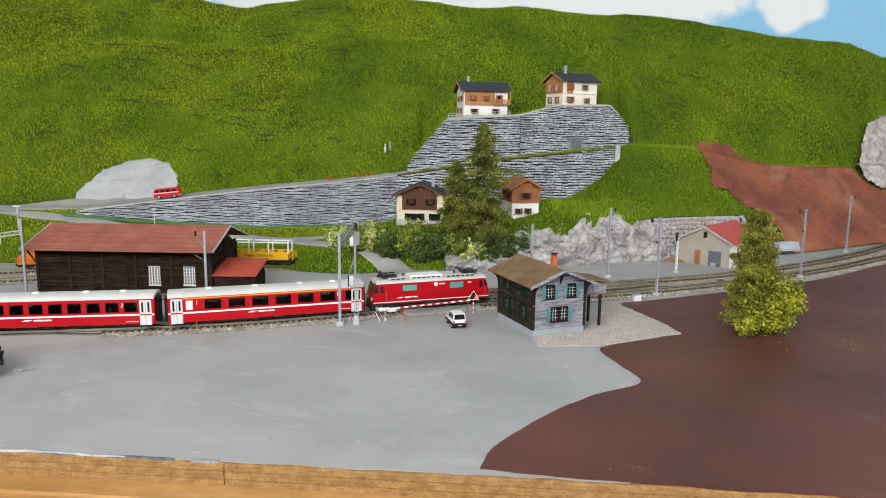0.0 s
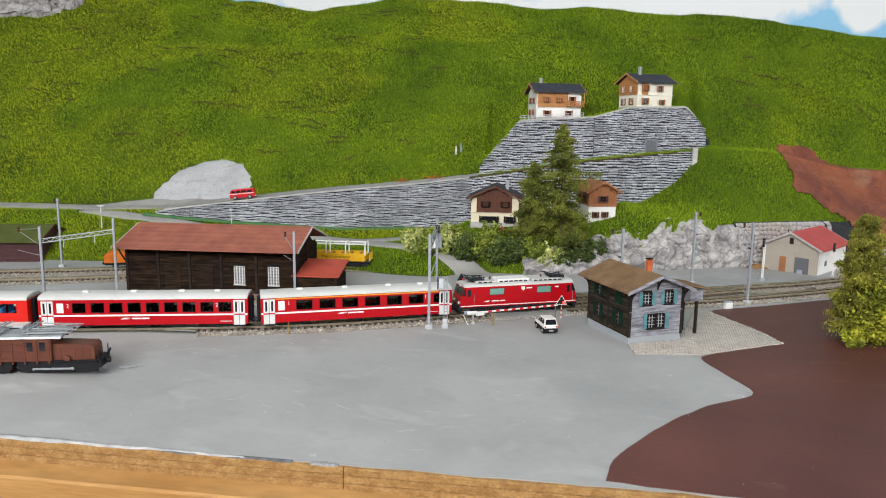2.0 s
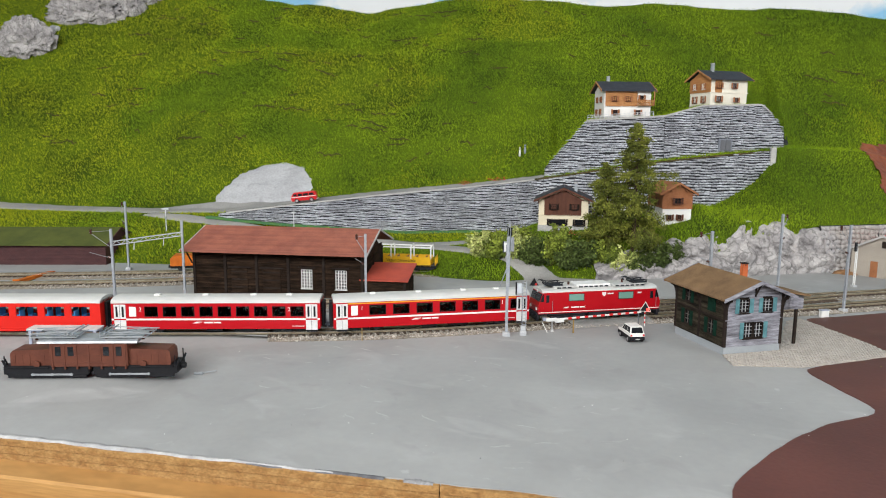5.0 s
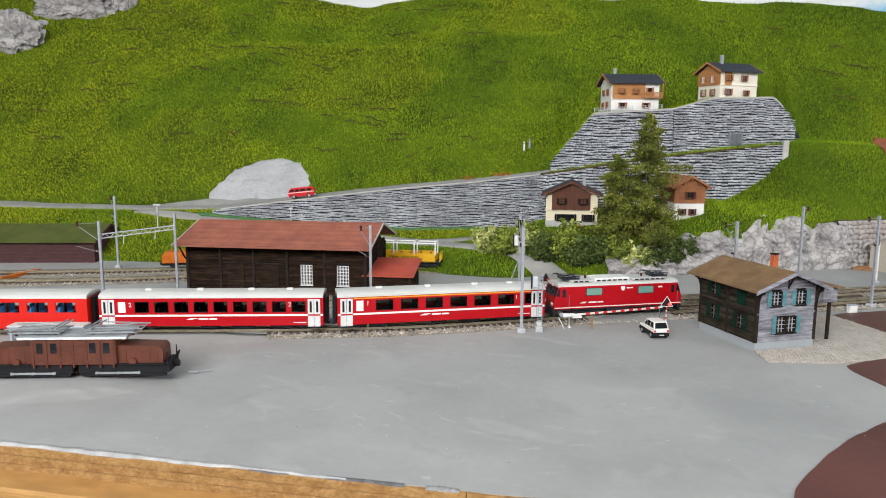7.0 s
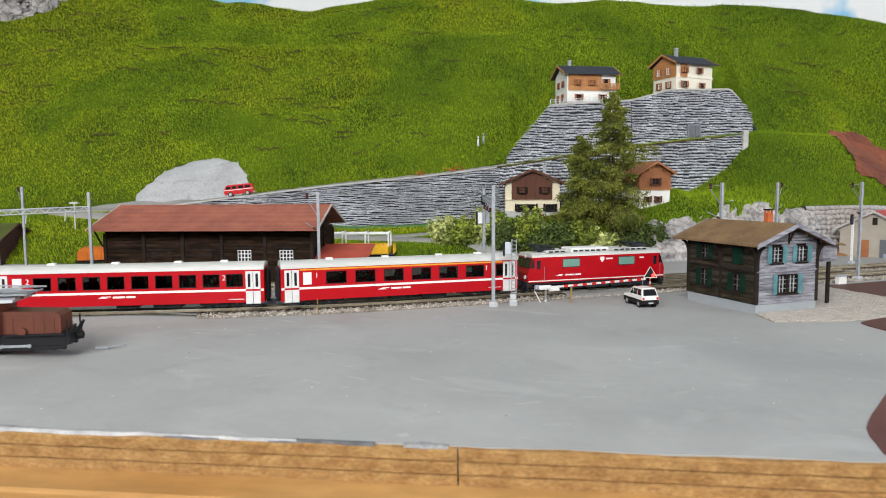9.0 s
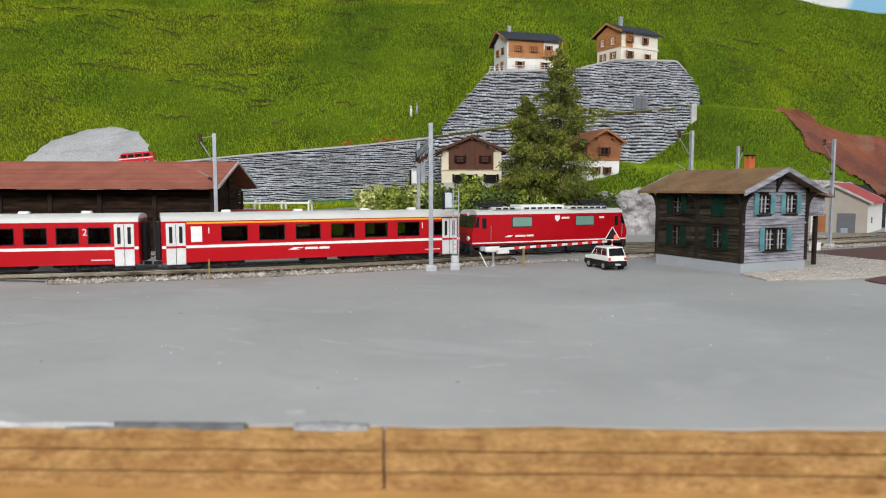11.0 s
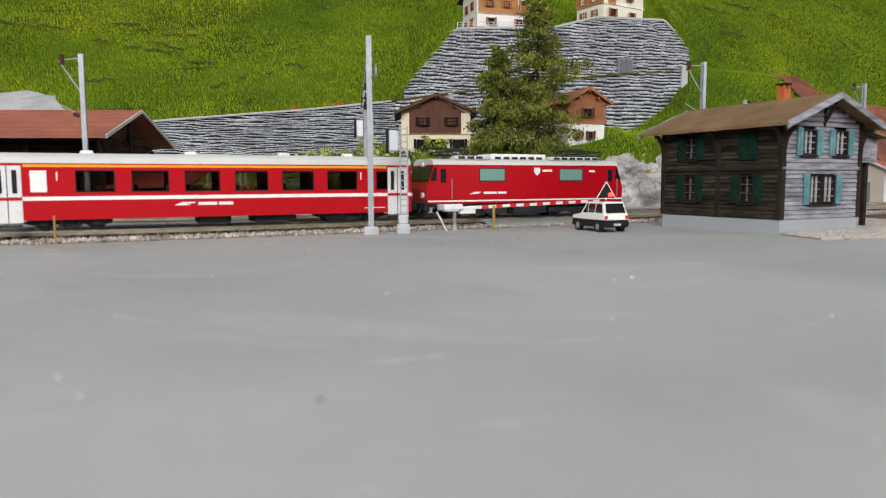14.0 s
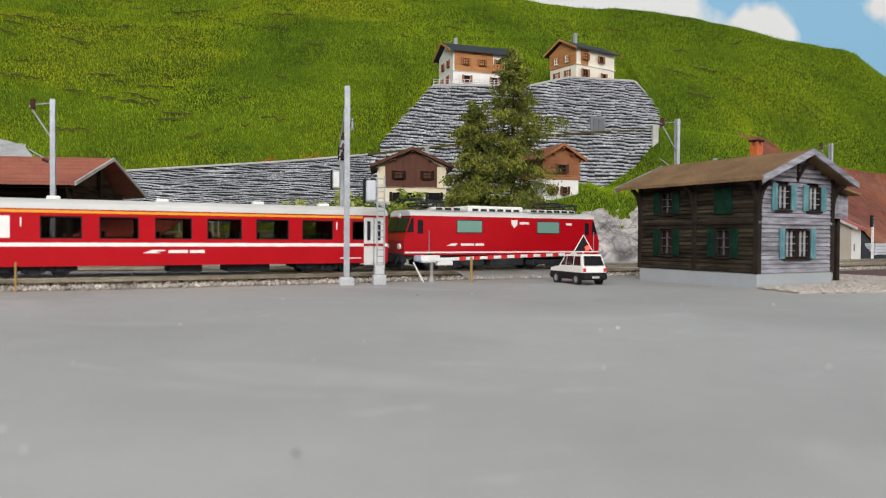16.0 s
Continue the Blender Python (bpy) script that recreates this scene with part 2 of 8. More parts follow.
W3_ZB = table([-1.75, -0.80, -0.67, -0.554, -0.462, -0.338, -0.13, -0.02, 0.10, 0.198, 0.262, 0.294, 0.33, 0.45, 0.60, 0.85, 1.45], [0.062, 0.060, 0.061, 0.050, 0.044, 0.036, 0.040, 0.055, 0.066, 0.086, 0.130, 0.172, 0.186, 0.178, 0.14, 0.13, 0.13], 2)
W3_ZT = table([-1.75, -0.80, -0.67, -0.643, -0.516, -0.375, -0.22, -0.13, -0.059, 0.056, 0.194, 0.293, 0.33, 0.45, 0.60, 0.85, 1.45], [0.063, 0.061, 0.063, 0.069, 0.085, 0.102, 0.117, 0.128, 0.138, 0.157, 0.173, 0.182, 0.188, 0.182, 0.150, 0.14, 0.14], 2)
RAMP = table([-1.75, -0.80, -0.62, -0.4, -0.15, -0.09, 0.12, 0.33, 0.42, 0.6, 1.45], [0.065, 0.075, 0.075, 0.055, 0.034, 0.024, 0.038, 0.052, 0.05, 0.03, 0.03])
W1_ZT = table([-1.75, -0.13, -0.10, -0.030, 0.108, 0.174, 0.283, 0.312, 0.330, 0.35, 1.45], [0.0, 0.0, 0.150, 0.234, 0.243, 0.262, 0.265, 0.236, 0.20, 0.0, 0.0], 0)
MID_Y = table([-1.75, -0.9, -0.7, -0.4, -0.15, 0.1, 0.33, 0.45, 0.6, 0.85, 1.45], [1.52, 1.53, 1.53, 1.56, 1.60, 1.66, 1.72, 1.75, 1.74, 1.83, 2.2])
MID_Z = table([-1.75, -0.9, -0.7, -0.4, -0.15, 0.1, 0.33, 0.45, 0.6, 0.85, 1.45], [0.285, 0.285, 0.278, 0.270, 0.312, 0.342, 0.366, 0.364, 0.332, 0.32, 0.31])
CREST_Y = table([-1.75, -0.4, 0.3, 0.6, 0.9, 1.45], [1.85, 1.85, 1.86, 1.86, 1.94, 2.35])
CREST_Z = table([-1.75, -1.19, -1.1, -0.913, -0.70, -0.574, -0.43, -0.30, -0.16, 0.0, 0.216, 0.403, 0.60, 0.75, 0.95, 1.45], [0.66, 0.60, 0.585, 0.558, 0.530, 0.508, 0.528, 0.534, 0.528, 0.510, 0.503, 0.490, 0.467, 0.449, 0.433, 0.40])


def profile(i):
    """The nodes (y, z) of the ground across the valley at column i, from the flat board to behind the crest."""
    y3, zt = W3_Y[i], W3_ZT[i]
    p = [(FOOT_Y[i], 0.0), (ROCK_Y[i], ROCK_Z[i]), (y3, W3_ZB[i]), (y3 + 0.004, zt), (y3 + RAMP[i], zt + 0.004)]
    y4, z4 = p[-1]
    hill = lambda s: (y4 + (MID_Y[i] - y4) * s, z4 + (MID_Z[i] - z4) * s)
    if W1_ZT[i] > z4 + 0.004:
        h = W1_ZT[i] - z4
        ya = y4 + 0.004 + 0.18 * h
        yb = max(ya + 0.01, min(ya + 0.085, MID_Y[i] - 0.01))
        zh = z4 + (MID_Z[i] - z4) * (yb - y4) / (MID_Y[i] - y4)
        w = min(1.0, max(0.0, (-0.03 - XS[i]) / 0.07))
        p += [(ya, W1_ZT[i]), (yb, max(W1_ZT[i] + 0.002, zh * w))]
    else:
        p += [hill(0.12), hill(0.5)]
    p += [(MID_Y[i], MID_Z[i]), (CREST_Y[i], CREST_Z[i]), (CREST_Y[i] + 0.06, CREST_Z[i] - 0.015), (CREST_Y[i] + 0.10, -0.05)]
    return p


SUB = (7, 14, 3, 6, 4, 8, 20, 38, 4, 2)
KIND = [k for k, n in enumerate(SUB) for _ in range(n)] + [9]
GY, GZ = np.zeros((len(XS), len(KIND))), np.zeros((len(XS), len(KIND)))
for i in range(len(XS)):
    p = profile(i)
    ys, zs = [], []
    for k, n in enumerate(SUB):
        f = np.arange(n) / n
        ys.extend(p[k][0] + (p[k + 1][0] - p[k][0]) * f)
        zs.extend(p[k][1] + (p[k + 1][1] - p[k][1]) * f)
    GY[i], GZ[i] = np.array(ys + [p[-1][0]]), np.array(zs + [p[-1][1]])


def lumps(x, y, z):
    step = noise.noise((x * 7 + 1.5 * noise.noise((x * 3, y * 3, 0.4)), z * 46, 5.5))
    return 0.010 * noise.fractal((x * 4, y * 4, 3.1), 1.0, 2.0, 3) + 0.003 * noise.noise((x * 22, y * 22, 8.2)) + 0.0045 * step


for i, x in enumerate(XS):
    for j, k in enumerate(KIND):
        y, z = GY[i, j], GZ[i, j]
        if k in (6, 7, 8):
            g = min(1.0, max(0.0, (z - GZ[i, sum(SUB[:6])]) / 0.05))
            GZ[i, j] += g * lumps(x, y, z)
        elif k == 1:
            q = math.sin(math.pi * (j - 7) / 14)
            GZ[i, j] += 0.35 * lumps(x, y, z) * q + 0.024 * q * min(1.0, max(0.0, (x + 0.17) / 0.06), max(0.0, (0.22 - x) / 0.06))
        elif k == 0 and j > 0:
            rough_face = 1.0 if x > -0.06 else 0.25
            n = noise.noise((x * 30, z * 40, 1.7)) * 0.010 + noise.noise((x * 75, z * 90, 4.4)) * 0.005
            GY[i, j] += rough_face * n
            GZ[i, j] += rough_face * 0.3 * n


def ground_z(x, y):
    """The height of the ground at (x, y)."""
    i = int(np.clip(np.searchsorted(XS, x) - 1, 0, len(XS) - 2))
    f = (x - XS[i]) / (XS[i + 1] - XS[i])
    return float((1 - f) * np.interp(y, GY[i], GZ[i], left=0.0) + f * np.interp(y, GY[i + 1], GZ[i + 1], left=0.0))


def inside(x, y, poly):
    n, c = len(poly), False
    for a in range(n):
        (x0, y0), (x1, y1) = poly[a], poly[a - 1]
        if (y0 > y) != (y1 > y) and x < (x1 - x0) * (y - y0) / (y1 - y0) + x0:
            c = not c
    return c

# ---------- the room ----------
def slab(name, dims, material, label, kind="structure"):
    return tagged(link(name, B(*dims), material), label, kind=kind)


slab("wall_north", (-2700, 2700, 2420, 2520, -900, 1700), M_PLASTER, "plain white room wall behind the layout")
slab("wall_south", (-2700, 2700, -2100, -2000, -900, 1700), M_PLASTER, "plain white room wall")
slab("wall_west", (-2800, -2700, -2000, 2420, -900, 1700), M_PLASTER, "plain white room wall")
slab("wall_east", (2700, 2800, -2000, 2420, -900, 1700), M_PLASTER, "plain white room wall")
slab("floor", (-2700, 2700, -2000, 2420, -960, -900), M_FLOORW, "brown wooden room floor")
slab("ceiling", (-2800, 2800, -2100, 2520, 1700, 1760), M_PLASTER, "plain white room ceiling")

# painted sky behind the hills
m, t, b = nodes_of("printed_sky", 0.8)
N, L = t.nodes, t.links
co, nz, rg, mx = N.new("ShaderNodeTexCoord"), N.new("ShaderNodeTexNoise"), N.new("ShaderNodeMapRange"), N.new("ShaderNodeMix")
nz.inputs["Scale"].default_value, nz.inputs["Detail"].default_value = 6.0, 8
L.new(co.outputs["Object"], nz.inputs["Vector"])
top = None
for cx, cz, rx, rz in ((0.34, 0.66, 0.44, 0.17), (0.945, 0.62, 0.10, 0.08), (-0.72, 0.66, 0.20, 0.07), (-0.25, 0.70, 0.16, 0.10), (1.6, 0.70, 0.3, 0.12), (-1.5, 0.80, 0.4, 0.15)):
    mp, ln, sub = N.new("ShaderNodeMapping"), N.new("ShaderNodeVectorMath"), N.new("ShaderNodeMath")
    mp.inputs["Location"].default_value = (-cx / rx, 0, -cz / rz)
    mp.inputs["Scale"].default_value = (1 / rx, 0.0, 1 / rz)
    ln.operation, sub.operation = "LENGTH", "SUBTRACT"
    sub.inputs[0].default_value = 1.0
    L.new(co.outputs["Object"], mp.inputs[0])
    L.new(mp.outputs[0], ln.inputs[0])
    L.new(ln.outputs["Value"], sub.inputs[1])
    if top is None:
        top = sub
    else:
        big = N.new("ShaderNodeMath")
        big.operation = "MAXIMUM"
        L.new(top.outputs[0], big.inputs[0])
        L.new(sub.outputs[0], big.inputs[1])
        top = big
add = N.new("ShaderNodeMath")
L.new(top.outputs[0], add.inputs[0])
mul = N.new("ShaderNodeMath")
mul.operation = "MULTIPLY"
mul.inputs[1].default_value = 1.7
L.new(nz.outputs[0], mul.inputs[0])
L.new(mul.outputs[0], add.inputs[1])
rg.inputs[1].default_value, rg.inputs[2].default_value = 0.80, 1.08
mx.data_type = "RGBA"
mx.inputs[6].default_value, mx.inputs[7].default_value = (0.30, 0.60, 0.86, 1), (0.90, 0.92, 0.94, 1)
L.new(add.outputs[0], rg.inputs[0])
L.new(rg.outputs[0], mx.inputs[0])
L.new(mx.outputs[2], b.inputs["Base Color"])
M_SKY = m
tagged(link("backdrop", B(-2600, 2600, 2400, 2412, -100, 1600), M_SKY), "blue sky with white clouds printed on a panel", kind="structure")

# ---------- board, edge, painted ground ----------
def sheet(name, outline, z, thick, material, label, wobble=0.0):
    """A thin flat layer with the outline given in metres."""
    pts = []
    for a in range(len(outline)):
        (x0, y0), (x1, y1) = outline[a], outline[(a + 1) % len(outline)]
        n = max(1, int(math.hypot(x1 - x0, y1 - y0) / 0.008)) if wobble else 1
        for s in range(n):
            x, y = x0 + (x1 - x0) * s / n, y0 + (y1 - y0) * s / n
            pts.append(((x + wobble * noise.noise((x * 60, y * 60, 1))) * 1000, (y + wobble * noise.noise((x * 60, y * 60, 5))) * 1000))
    return tagged(link(name, P(pts, (z - thick) * 1000, z * 1000, axis="z"), material), label, kind="structure")


EDGE = 0.476
xs = np.linspace(-1.75, 1.45, 214)
outl = [(x, EDGE + 0.0015 * noise.noise((x * 30, 0, 0)) + 0.001 * noise.noise((x * 110, 3, 0))) for x in xs] + [(1.45, 2.3), (-1.75, 2.3)]
sheet("ground", outl, 0.0, 0.012, M_GREY, "smooth grey painted board with brush marks")

BROWN = [(0.066, 0.470), (0.072, 0.508), (0.095, 0.547), (0.130, 0.594), (0.160, 0.625), (0.206, 0.654), (0.190, 0.700), (0.176, 0.742), (0.180, 0.757),
         (0.273, 0.813), (0.262, 0.850), (0.243, 0.895), (0.222, 0.945), (0.262, 0.962), (0.33, 1.00), (0.43, 1.06), (0.55, 1.135), (0.70, 1.27), (0.90, 1.50), (1.44, 1.9), (1.44, 0.470)]
for _ in range(2):
    BROWN = [(p[0] * (1 - f) + q[0] * f, p[1] * (1 - f) + q[1] * f) for p, q in zip(BROWN, BROWN[1:] + BROWN[:1]) for f in (0.22, 0.78)]
sheet("brown_ground", BROWN, 0.0006, 0.002, M_BROWN, "matt dark brown painted ground beside the grey board", 0.0012)
M_COBBLE = mat("pale_cobbles", (0.40, 0.36, 0.31), (0.33, 0.295, 0.255), 25, 500, 0.85, bump=0.4)
PATCH = [(0.116, 0.748), (0.176, 0.757), (0.271, 0.8125), (0.262, 0.850), (0.222, 0.945), (0.205, 0.93), (0.18, 0.85), (0.166, 0.806), (0.112, 0.780)]
sheet("paving_bed", PATCH, 0.0009, 0.002, M_COBBLE, "pale beige sand bed of the station forecourt")

# the plywood edge, layer by layer, and the pine board below
ply = thing("board_edge", "raw plywood edge of the layout board, rough sawn", "board edge", kind="structure")
cuts = [-1.75, -0.094, 1.45]
for a, b2 in zip(cuts, cuts[1:]):
    for k, (z0, z1) in enumerate(((-5.0, -0.3), (-5.8, -5.0), (-10.4, -5.8), (-11.2, -10.4), (-15.2, -11.2))):
        bm = bmesh.new()
        n = int((b2 - a) / 0.012)
        prev = None
        for s in range(n + 1):
            x = a + 0.0003 + (b2 - a - 0.0006) * s / n
            o = 0.0012 * noise.noise((x * 90, k * 5.0, 2.0)) + (0.0008 if k % 2 else 0)
            zt = z1 / 1000 - (0.0011 * abs(noise.noise((x * 70, 9, 4))) + 0.0012 * max(0.0, noise.noise((x * 28, 5, 4))) if k == 0 else 0)
            ring = [bm.verts.new(v) for v in ((x, 0.4725 + o, z0 / 1000), (x, 0.4725 + o, zt - 0.0005), (x, 0.4733 + o, zt), (x, EDGE + 0.003, zt), (x, EDGE + 0.003, z0 / 1000))]
            if prev:
                for q in range(5):
                    bm.faces.new((prev[q], ring[q], ring[(q + 1) % 5], prev[(q + 1) % 5]))
            else:
                bm.faces.new(ring)
            prev = ring
        bm.faces.new(prev[::-1])
        bmesh.ops.recalc_face_normals(bm, faces=bm.faces)
        link("plywood_layer", bm, M_PLYD if k % 2 else M_PLY, ply)
tagged(link("layout_base", B(-1740, 1440, 480, 2290, -900, -12.5), M_PLASTER), "plain closed base that carries the layout board", kind="structure")
tagged(link("fascia_board", B(-1750, 1450, 452, 475, -110, -15.2, bev=1.5), M_PINE), "orange pine fascia board under the plywood edge", kind="structure")

# dried filler where board and edge meet, and dark strips painting the shadow gap
M_FILL = mat("dirty_filler", (0.34, 0.34, 0.34), (0.22, 0.22, 0.23), 260, 900, 0.85, bump=0.4)
M_GAPSHADE = mat("shadow_gap_grey", (0.17, 0.17, 0.18), (0.09, 0.09, 0.10), 120, 900, 0.9, bump=0.3)
for name, label, m2, spots in (("white_filler", "small dried dabs of dirty white filler on the board edge", M_FILL, ((-0.107, 0.009, 0.0016), (-0.41, 0.008, 0.0010))),
                               ("dirt_line", "dark strips as the shadow gap between board and plywood", M_GAPSHADE, ((-0.150, 0.022, 0.0008), (-0.205, 0.012, 0.0012)))):
    V, F = [], []
    for cx, half, w in spots:
        k = len(V)
        n = 60
        for a in range(n + 1):
            f = a / n * 2 - 1
            x = cx + half * f
            wob = max(0.15, 1 + 0.9 * noise.noise((x * 420, w * 900, 0)) + 0.5 * noise.noise((x * 1100, w * 900, 3)))
            ww = w * max(0.03, 1 - f * f) ** 0.6 * wob
            h = 0.0003 * max(0.0, 1 - f * f) * wob * (0.2 if name == "dirt_line" else 1.0)
            V += [(x, EDGE - 0.0026 - ww * 0.25, -0.0006), (x, EDGE - 0.0018, 0.0001 + h), (x, EDGE + ww * 0.3, 0.0003 + h), (x, EDGE + ww, -0.0003)]
            if a:
                F += [(k + 4 * a - 4 + q, k + 4 * a + q, k + 4 * a + q + 1, k + 4 * a - 3 + q) for q in range(3)]
    tagged(from_arrays(name, V, F, m2, smooth=True), label, kind="structure")

# bare white strip between the grey paint and the plywood
V, F = [], []
for a in range(91):
    x = -0.52 + 0.36 * a / 90
    w = float(np.interp(x, [-0.52, -0.30, -0.24, -0.16], [0.0038, 0.0038, 0.0024, 0.0008])) * max(0.25, 1 + 0.7 * noise.noise((x * 60, 3, 3)) + 0.4 * noise.noise((x * 210, 3, 3)))
    y0 = 0.4738 + 0.0009 * noise.noise((x * 90, 7, 1)) + 0.0012 * noise.noise((x * 25, 2, 1))
    h = 0.0007 + 0.0003 * noise.noise((x * 140, 1, 9))
    V += [(x, y0, -0.0022), (x, y0 + 0.0003, h), (x, y0 + w, h + 0.0001), (x, y0 + w + 0.0005, -0.0004)]
    if a:
        F += [(4 * a - 4 + q, 4 * a + q, 4 * a + q + 1, 4 * a - 3 + q) for q in range(3)]
tagged(from_arrays("edge_strip", V, F, mat("chalky_white_strip", (0.47, 0.47, 0.47), (0.30, 0.30, 0.31), 70, 700, 0.85, bump=0.3), smooth=True), "chalky white strip along the board edge", kind="structure")

# ---------- hillside ----------
SCAR = [(0.455, 1.535), (0.475, 1.562), (0.545, 1.594), (0.56, 1.585), (0.611, 1.595), (0.674, 1.607), (0.70, 1.62), (0.754, 1.66), (0.858, 1.725), (0.90, 1.70), (1.45, 2.2), (1.45, 1.85), (0.85, 1.53), (0.64, 1.37), (0.595, 1.40), (0.595, 1.44), (0.515, 1.43), (0.468, 1.43), (0.46, 1.50)]
OUTCROP = [(-0.715, 1.31), (-0.714, 1.335), (-0.700, 1.358), (-0.678, 1.378), (-0.645, 1.391), (-0.60, 1.396), (-0.567, 1.388), (-0.545, 1.370), (-0.527, 1.345), (-0.530, 1.31)]
LIMEST = [(0.852, 1.715), (0.90, 1.79), (0.925, 1.83), (0.98, 1.875), (1.3, 2.1), (1.3, 1.95), (0.91, 1.70), (0.88, 1.70)]
NC, ROCK_A = len(KIND), -0.006
base_faces = []
groups = {"grass": [], "soil": [], "rock": [], "pale": [], "white": [], "road": []}
for i in range(len(XS) - 1):
    for j in range(NC - 1):
        x, y = (XS[i] + XS[i + 1]) / 2, (GY[i, j] + GY[i + 1, j + 1]) / 2
        z = GZ[i, j]
        k = KIND[j]
        wob = 0.012 * noise.noise((x * 25, y * 25, 6))
        cell = (i * NC + j, (i + 1) * NC + j, (i + 1) * NC + j + 1, i * NC + j + 1)
        base_faces.append(cell)
        if inside(x + wob, y + wob, LIMEST):
            g = "white"
        elif inside(x + wob, y + wob, SCAR):
            g = "soil"
        elif inside(x + wob * 0.5, y, OUTCROP):
            g = "pale"
        elif k == 0 and 0.33 < x < 0.62:
            g = "rock"
        elif k == 1 and x > 0.62:
            g = "soil"
        elif k == 3 and -0.66 < x < -0.10:
            g = "road"
        elif (k == 2 and 0.30 > x > -0.66) or (k == 4 and -0.10 < x < 0.335):
            g = "rock"
        else:
            g = "grass"
        groups[g].append(cell)
HV = np.stack([np.repeat(XS, NC), GY.ravel(), GZ.ravel()], 1)


def terrain(name, key, material, label, puff=0.0, freq=30):
    f = np.array(base_faces if key == "grass" else groups[key])
    used, inv = np.unique(f, return_inverse=True)
    v = HV[used].copy()
    if puff:
        for a in range(len(v)):
            c = Vector(v[a])
            d = noise.fractal(c * freq, 0.8, 2.1, 4) * puff
            r = noise.noise(c * freq * 0.45) * puff
            v[a] += np.array((r * 0.4, -abs(d) * 0.7 - puff * 0.35 + r * 0.2, abs(d) * 0.5 + puff * 0.30))
    return tagged(from_arrays(name, v, inv.reshape(-1, 4), material, smooth=(key not in ("rock", "white"))), label, kind="structure")


terrain("hillside", "grass", M_TURF, "steep hillside of short green turf with bare terraces")
terrain("earth_slope", "soil", M_SOIL, "bare red-brown plaster slope without grass", 0.005, 22)
terrain("wall_backing", "rock", M_JOINT, "dark backing behind the stone walls", 0.001, 10)
# the craggy face below the chalets, in a finer mesh
nx, nv = 230, 52
V, F = [], []
for a in range(nx + 1):
    x = ROCK_A + (0.352 - ROCK_A) * a / nx
    fy, ry, rz = (float(np.interp(x, XS, q)) for q in (FOOT_Y, ROCK_Y, ROCK_Z))
    rz *= 0.98 + 0.16 * noise.noise((x * 24, 0, 7)) + 0.10 * noise.noise((x * 70, 2, 7))
    for c in range(nv + 1):
        v = c / nv
        y, z = fy - 0.006 + (ry + 0.016 - fy) * v ** 1.25, -0.002 + (rz + 0.004) * min(1.0, v * 1.12)
        p = Vector((x * 1.0, y * 0.6, z))
        d = abs(noise.noise(p * 24)) * 0.024 + abs(noise.noise(p * 55 + Vector((3, 1, 9)))) * 0.016 + abs(noise.noise(p * 120)) * 0.008 + noise.noise(p * 260) * 0.0022
        w1, w2 = noise.voronoi(p * 42)[0][:2]
        d += min(0.45, w2 - w1) * 0.030 - 0.006
        e = math.sin(math.pi * min(1, v * 1.05)) * 0.9 + 0.1
        V.append((x + noise.noise(p * 40) * 0.005, y - d * e * 0.8 - 0.004 * e, z + noise.noise(p * 33 + Vector((9, 0, 0))) * 0.007 * e))
for a in range(nx):
    for c in range(nv):
        k = a * (nv + 1) + c
        F.append((k, k + nv + 1, k + nv + 2, k + 1))
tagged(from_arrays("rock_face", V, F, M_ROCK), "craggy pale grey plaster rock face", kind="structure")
# the smooth outcrop, a low dome over its outline
cx0, cy0 = -0.622, 1.335
V, F = [], []
na, nr = 120, 22
for k in range(nr + 1):
    for a in range(na):
        g = a / na * len(OUTCROP)
        (xa, ya), (xb, yb) = OUTCROP[int(g) % len(OUTCROP)], OUTCROP[(int(g) + 1) % len(OUTCROP)]
        f = g - int(g)
        ex, ey = xa + (xb - xa) * f, ya + (yb - ya) * f
        grow = 1.03 + 0.05 * noise.noise((ex * 30, ey * 30, 0)) + 0.03 * noise.noise((ex * 110, ey * 110, 0))
        x, y = cx0 + (ex - cx0) * grow * max(k, 0.02) / nr, cy0 + (ey - cy0) * grow * max(k, 0.02) / nr
        h = 0.0065 * (1 - (k / nr) ** 6) - 0.0015 + 0.0022 * noise.noise((x * 45, y * 70, 2)) + 0.0010 * abs(noise.noise((x * 150, y * 190, 5)))
        V.append((x, y, ground_z(x, y) + h))
for k in range(nr):
    for a in range(na):
        p, q = k * na + a, k * na + (a + 1) % na
        F.append((p, p + na, q + na, q))
tagged(from_arrays("rock_outcrop", V, F, M_PALEROCK, smooth=True), "smooth light grey rock outcrop at the foot of the slope", kind="structure")
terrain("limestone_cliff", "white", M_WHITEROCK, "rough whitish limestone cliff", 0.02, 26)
terrain("ramp_road", "road", M_ROAD, "grey gravel road on top of the retaining wall", 0.0035, 40)

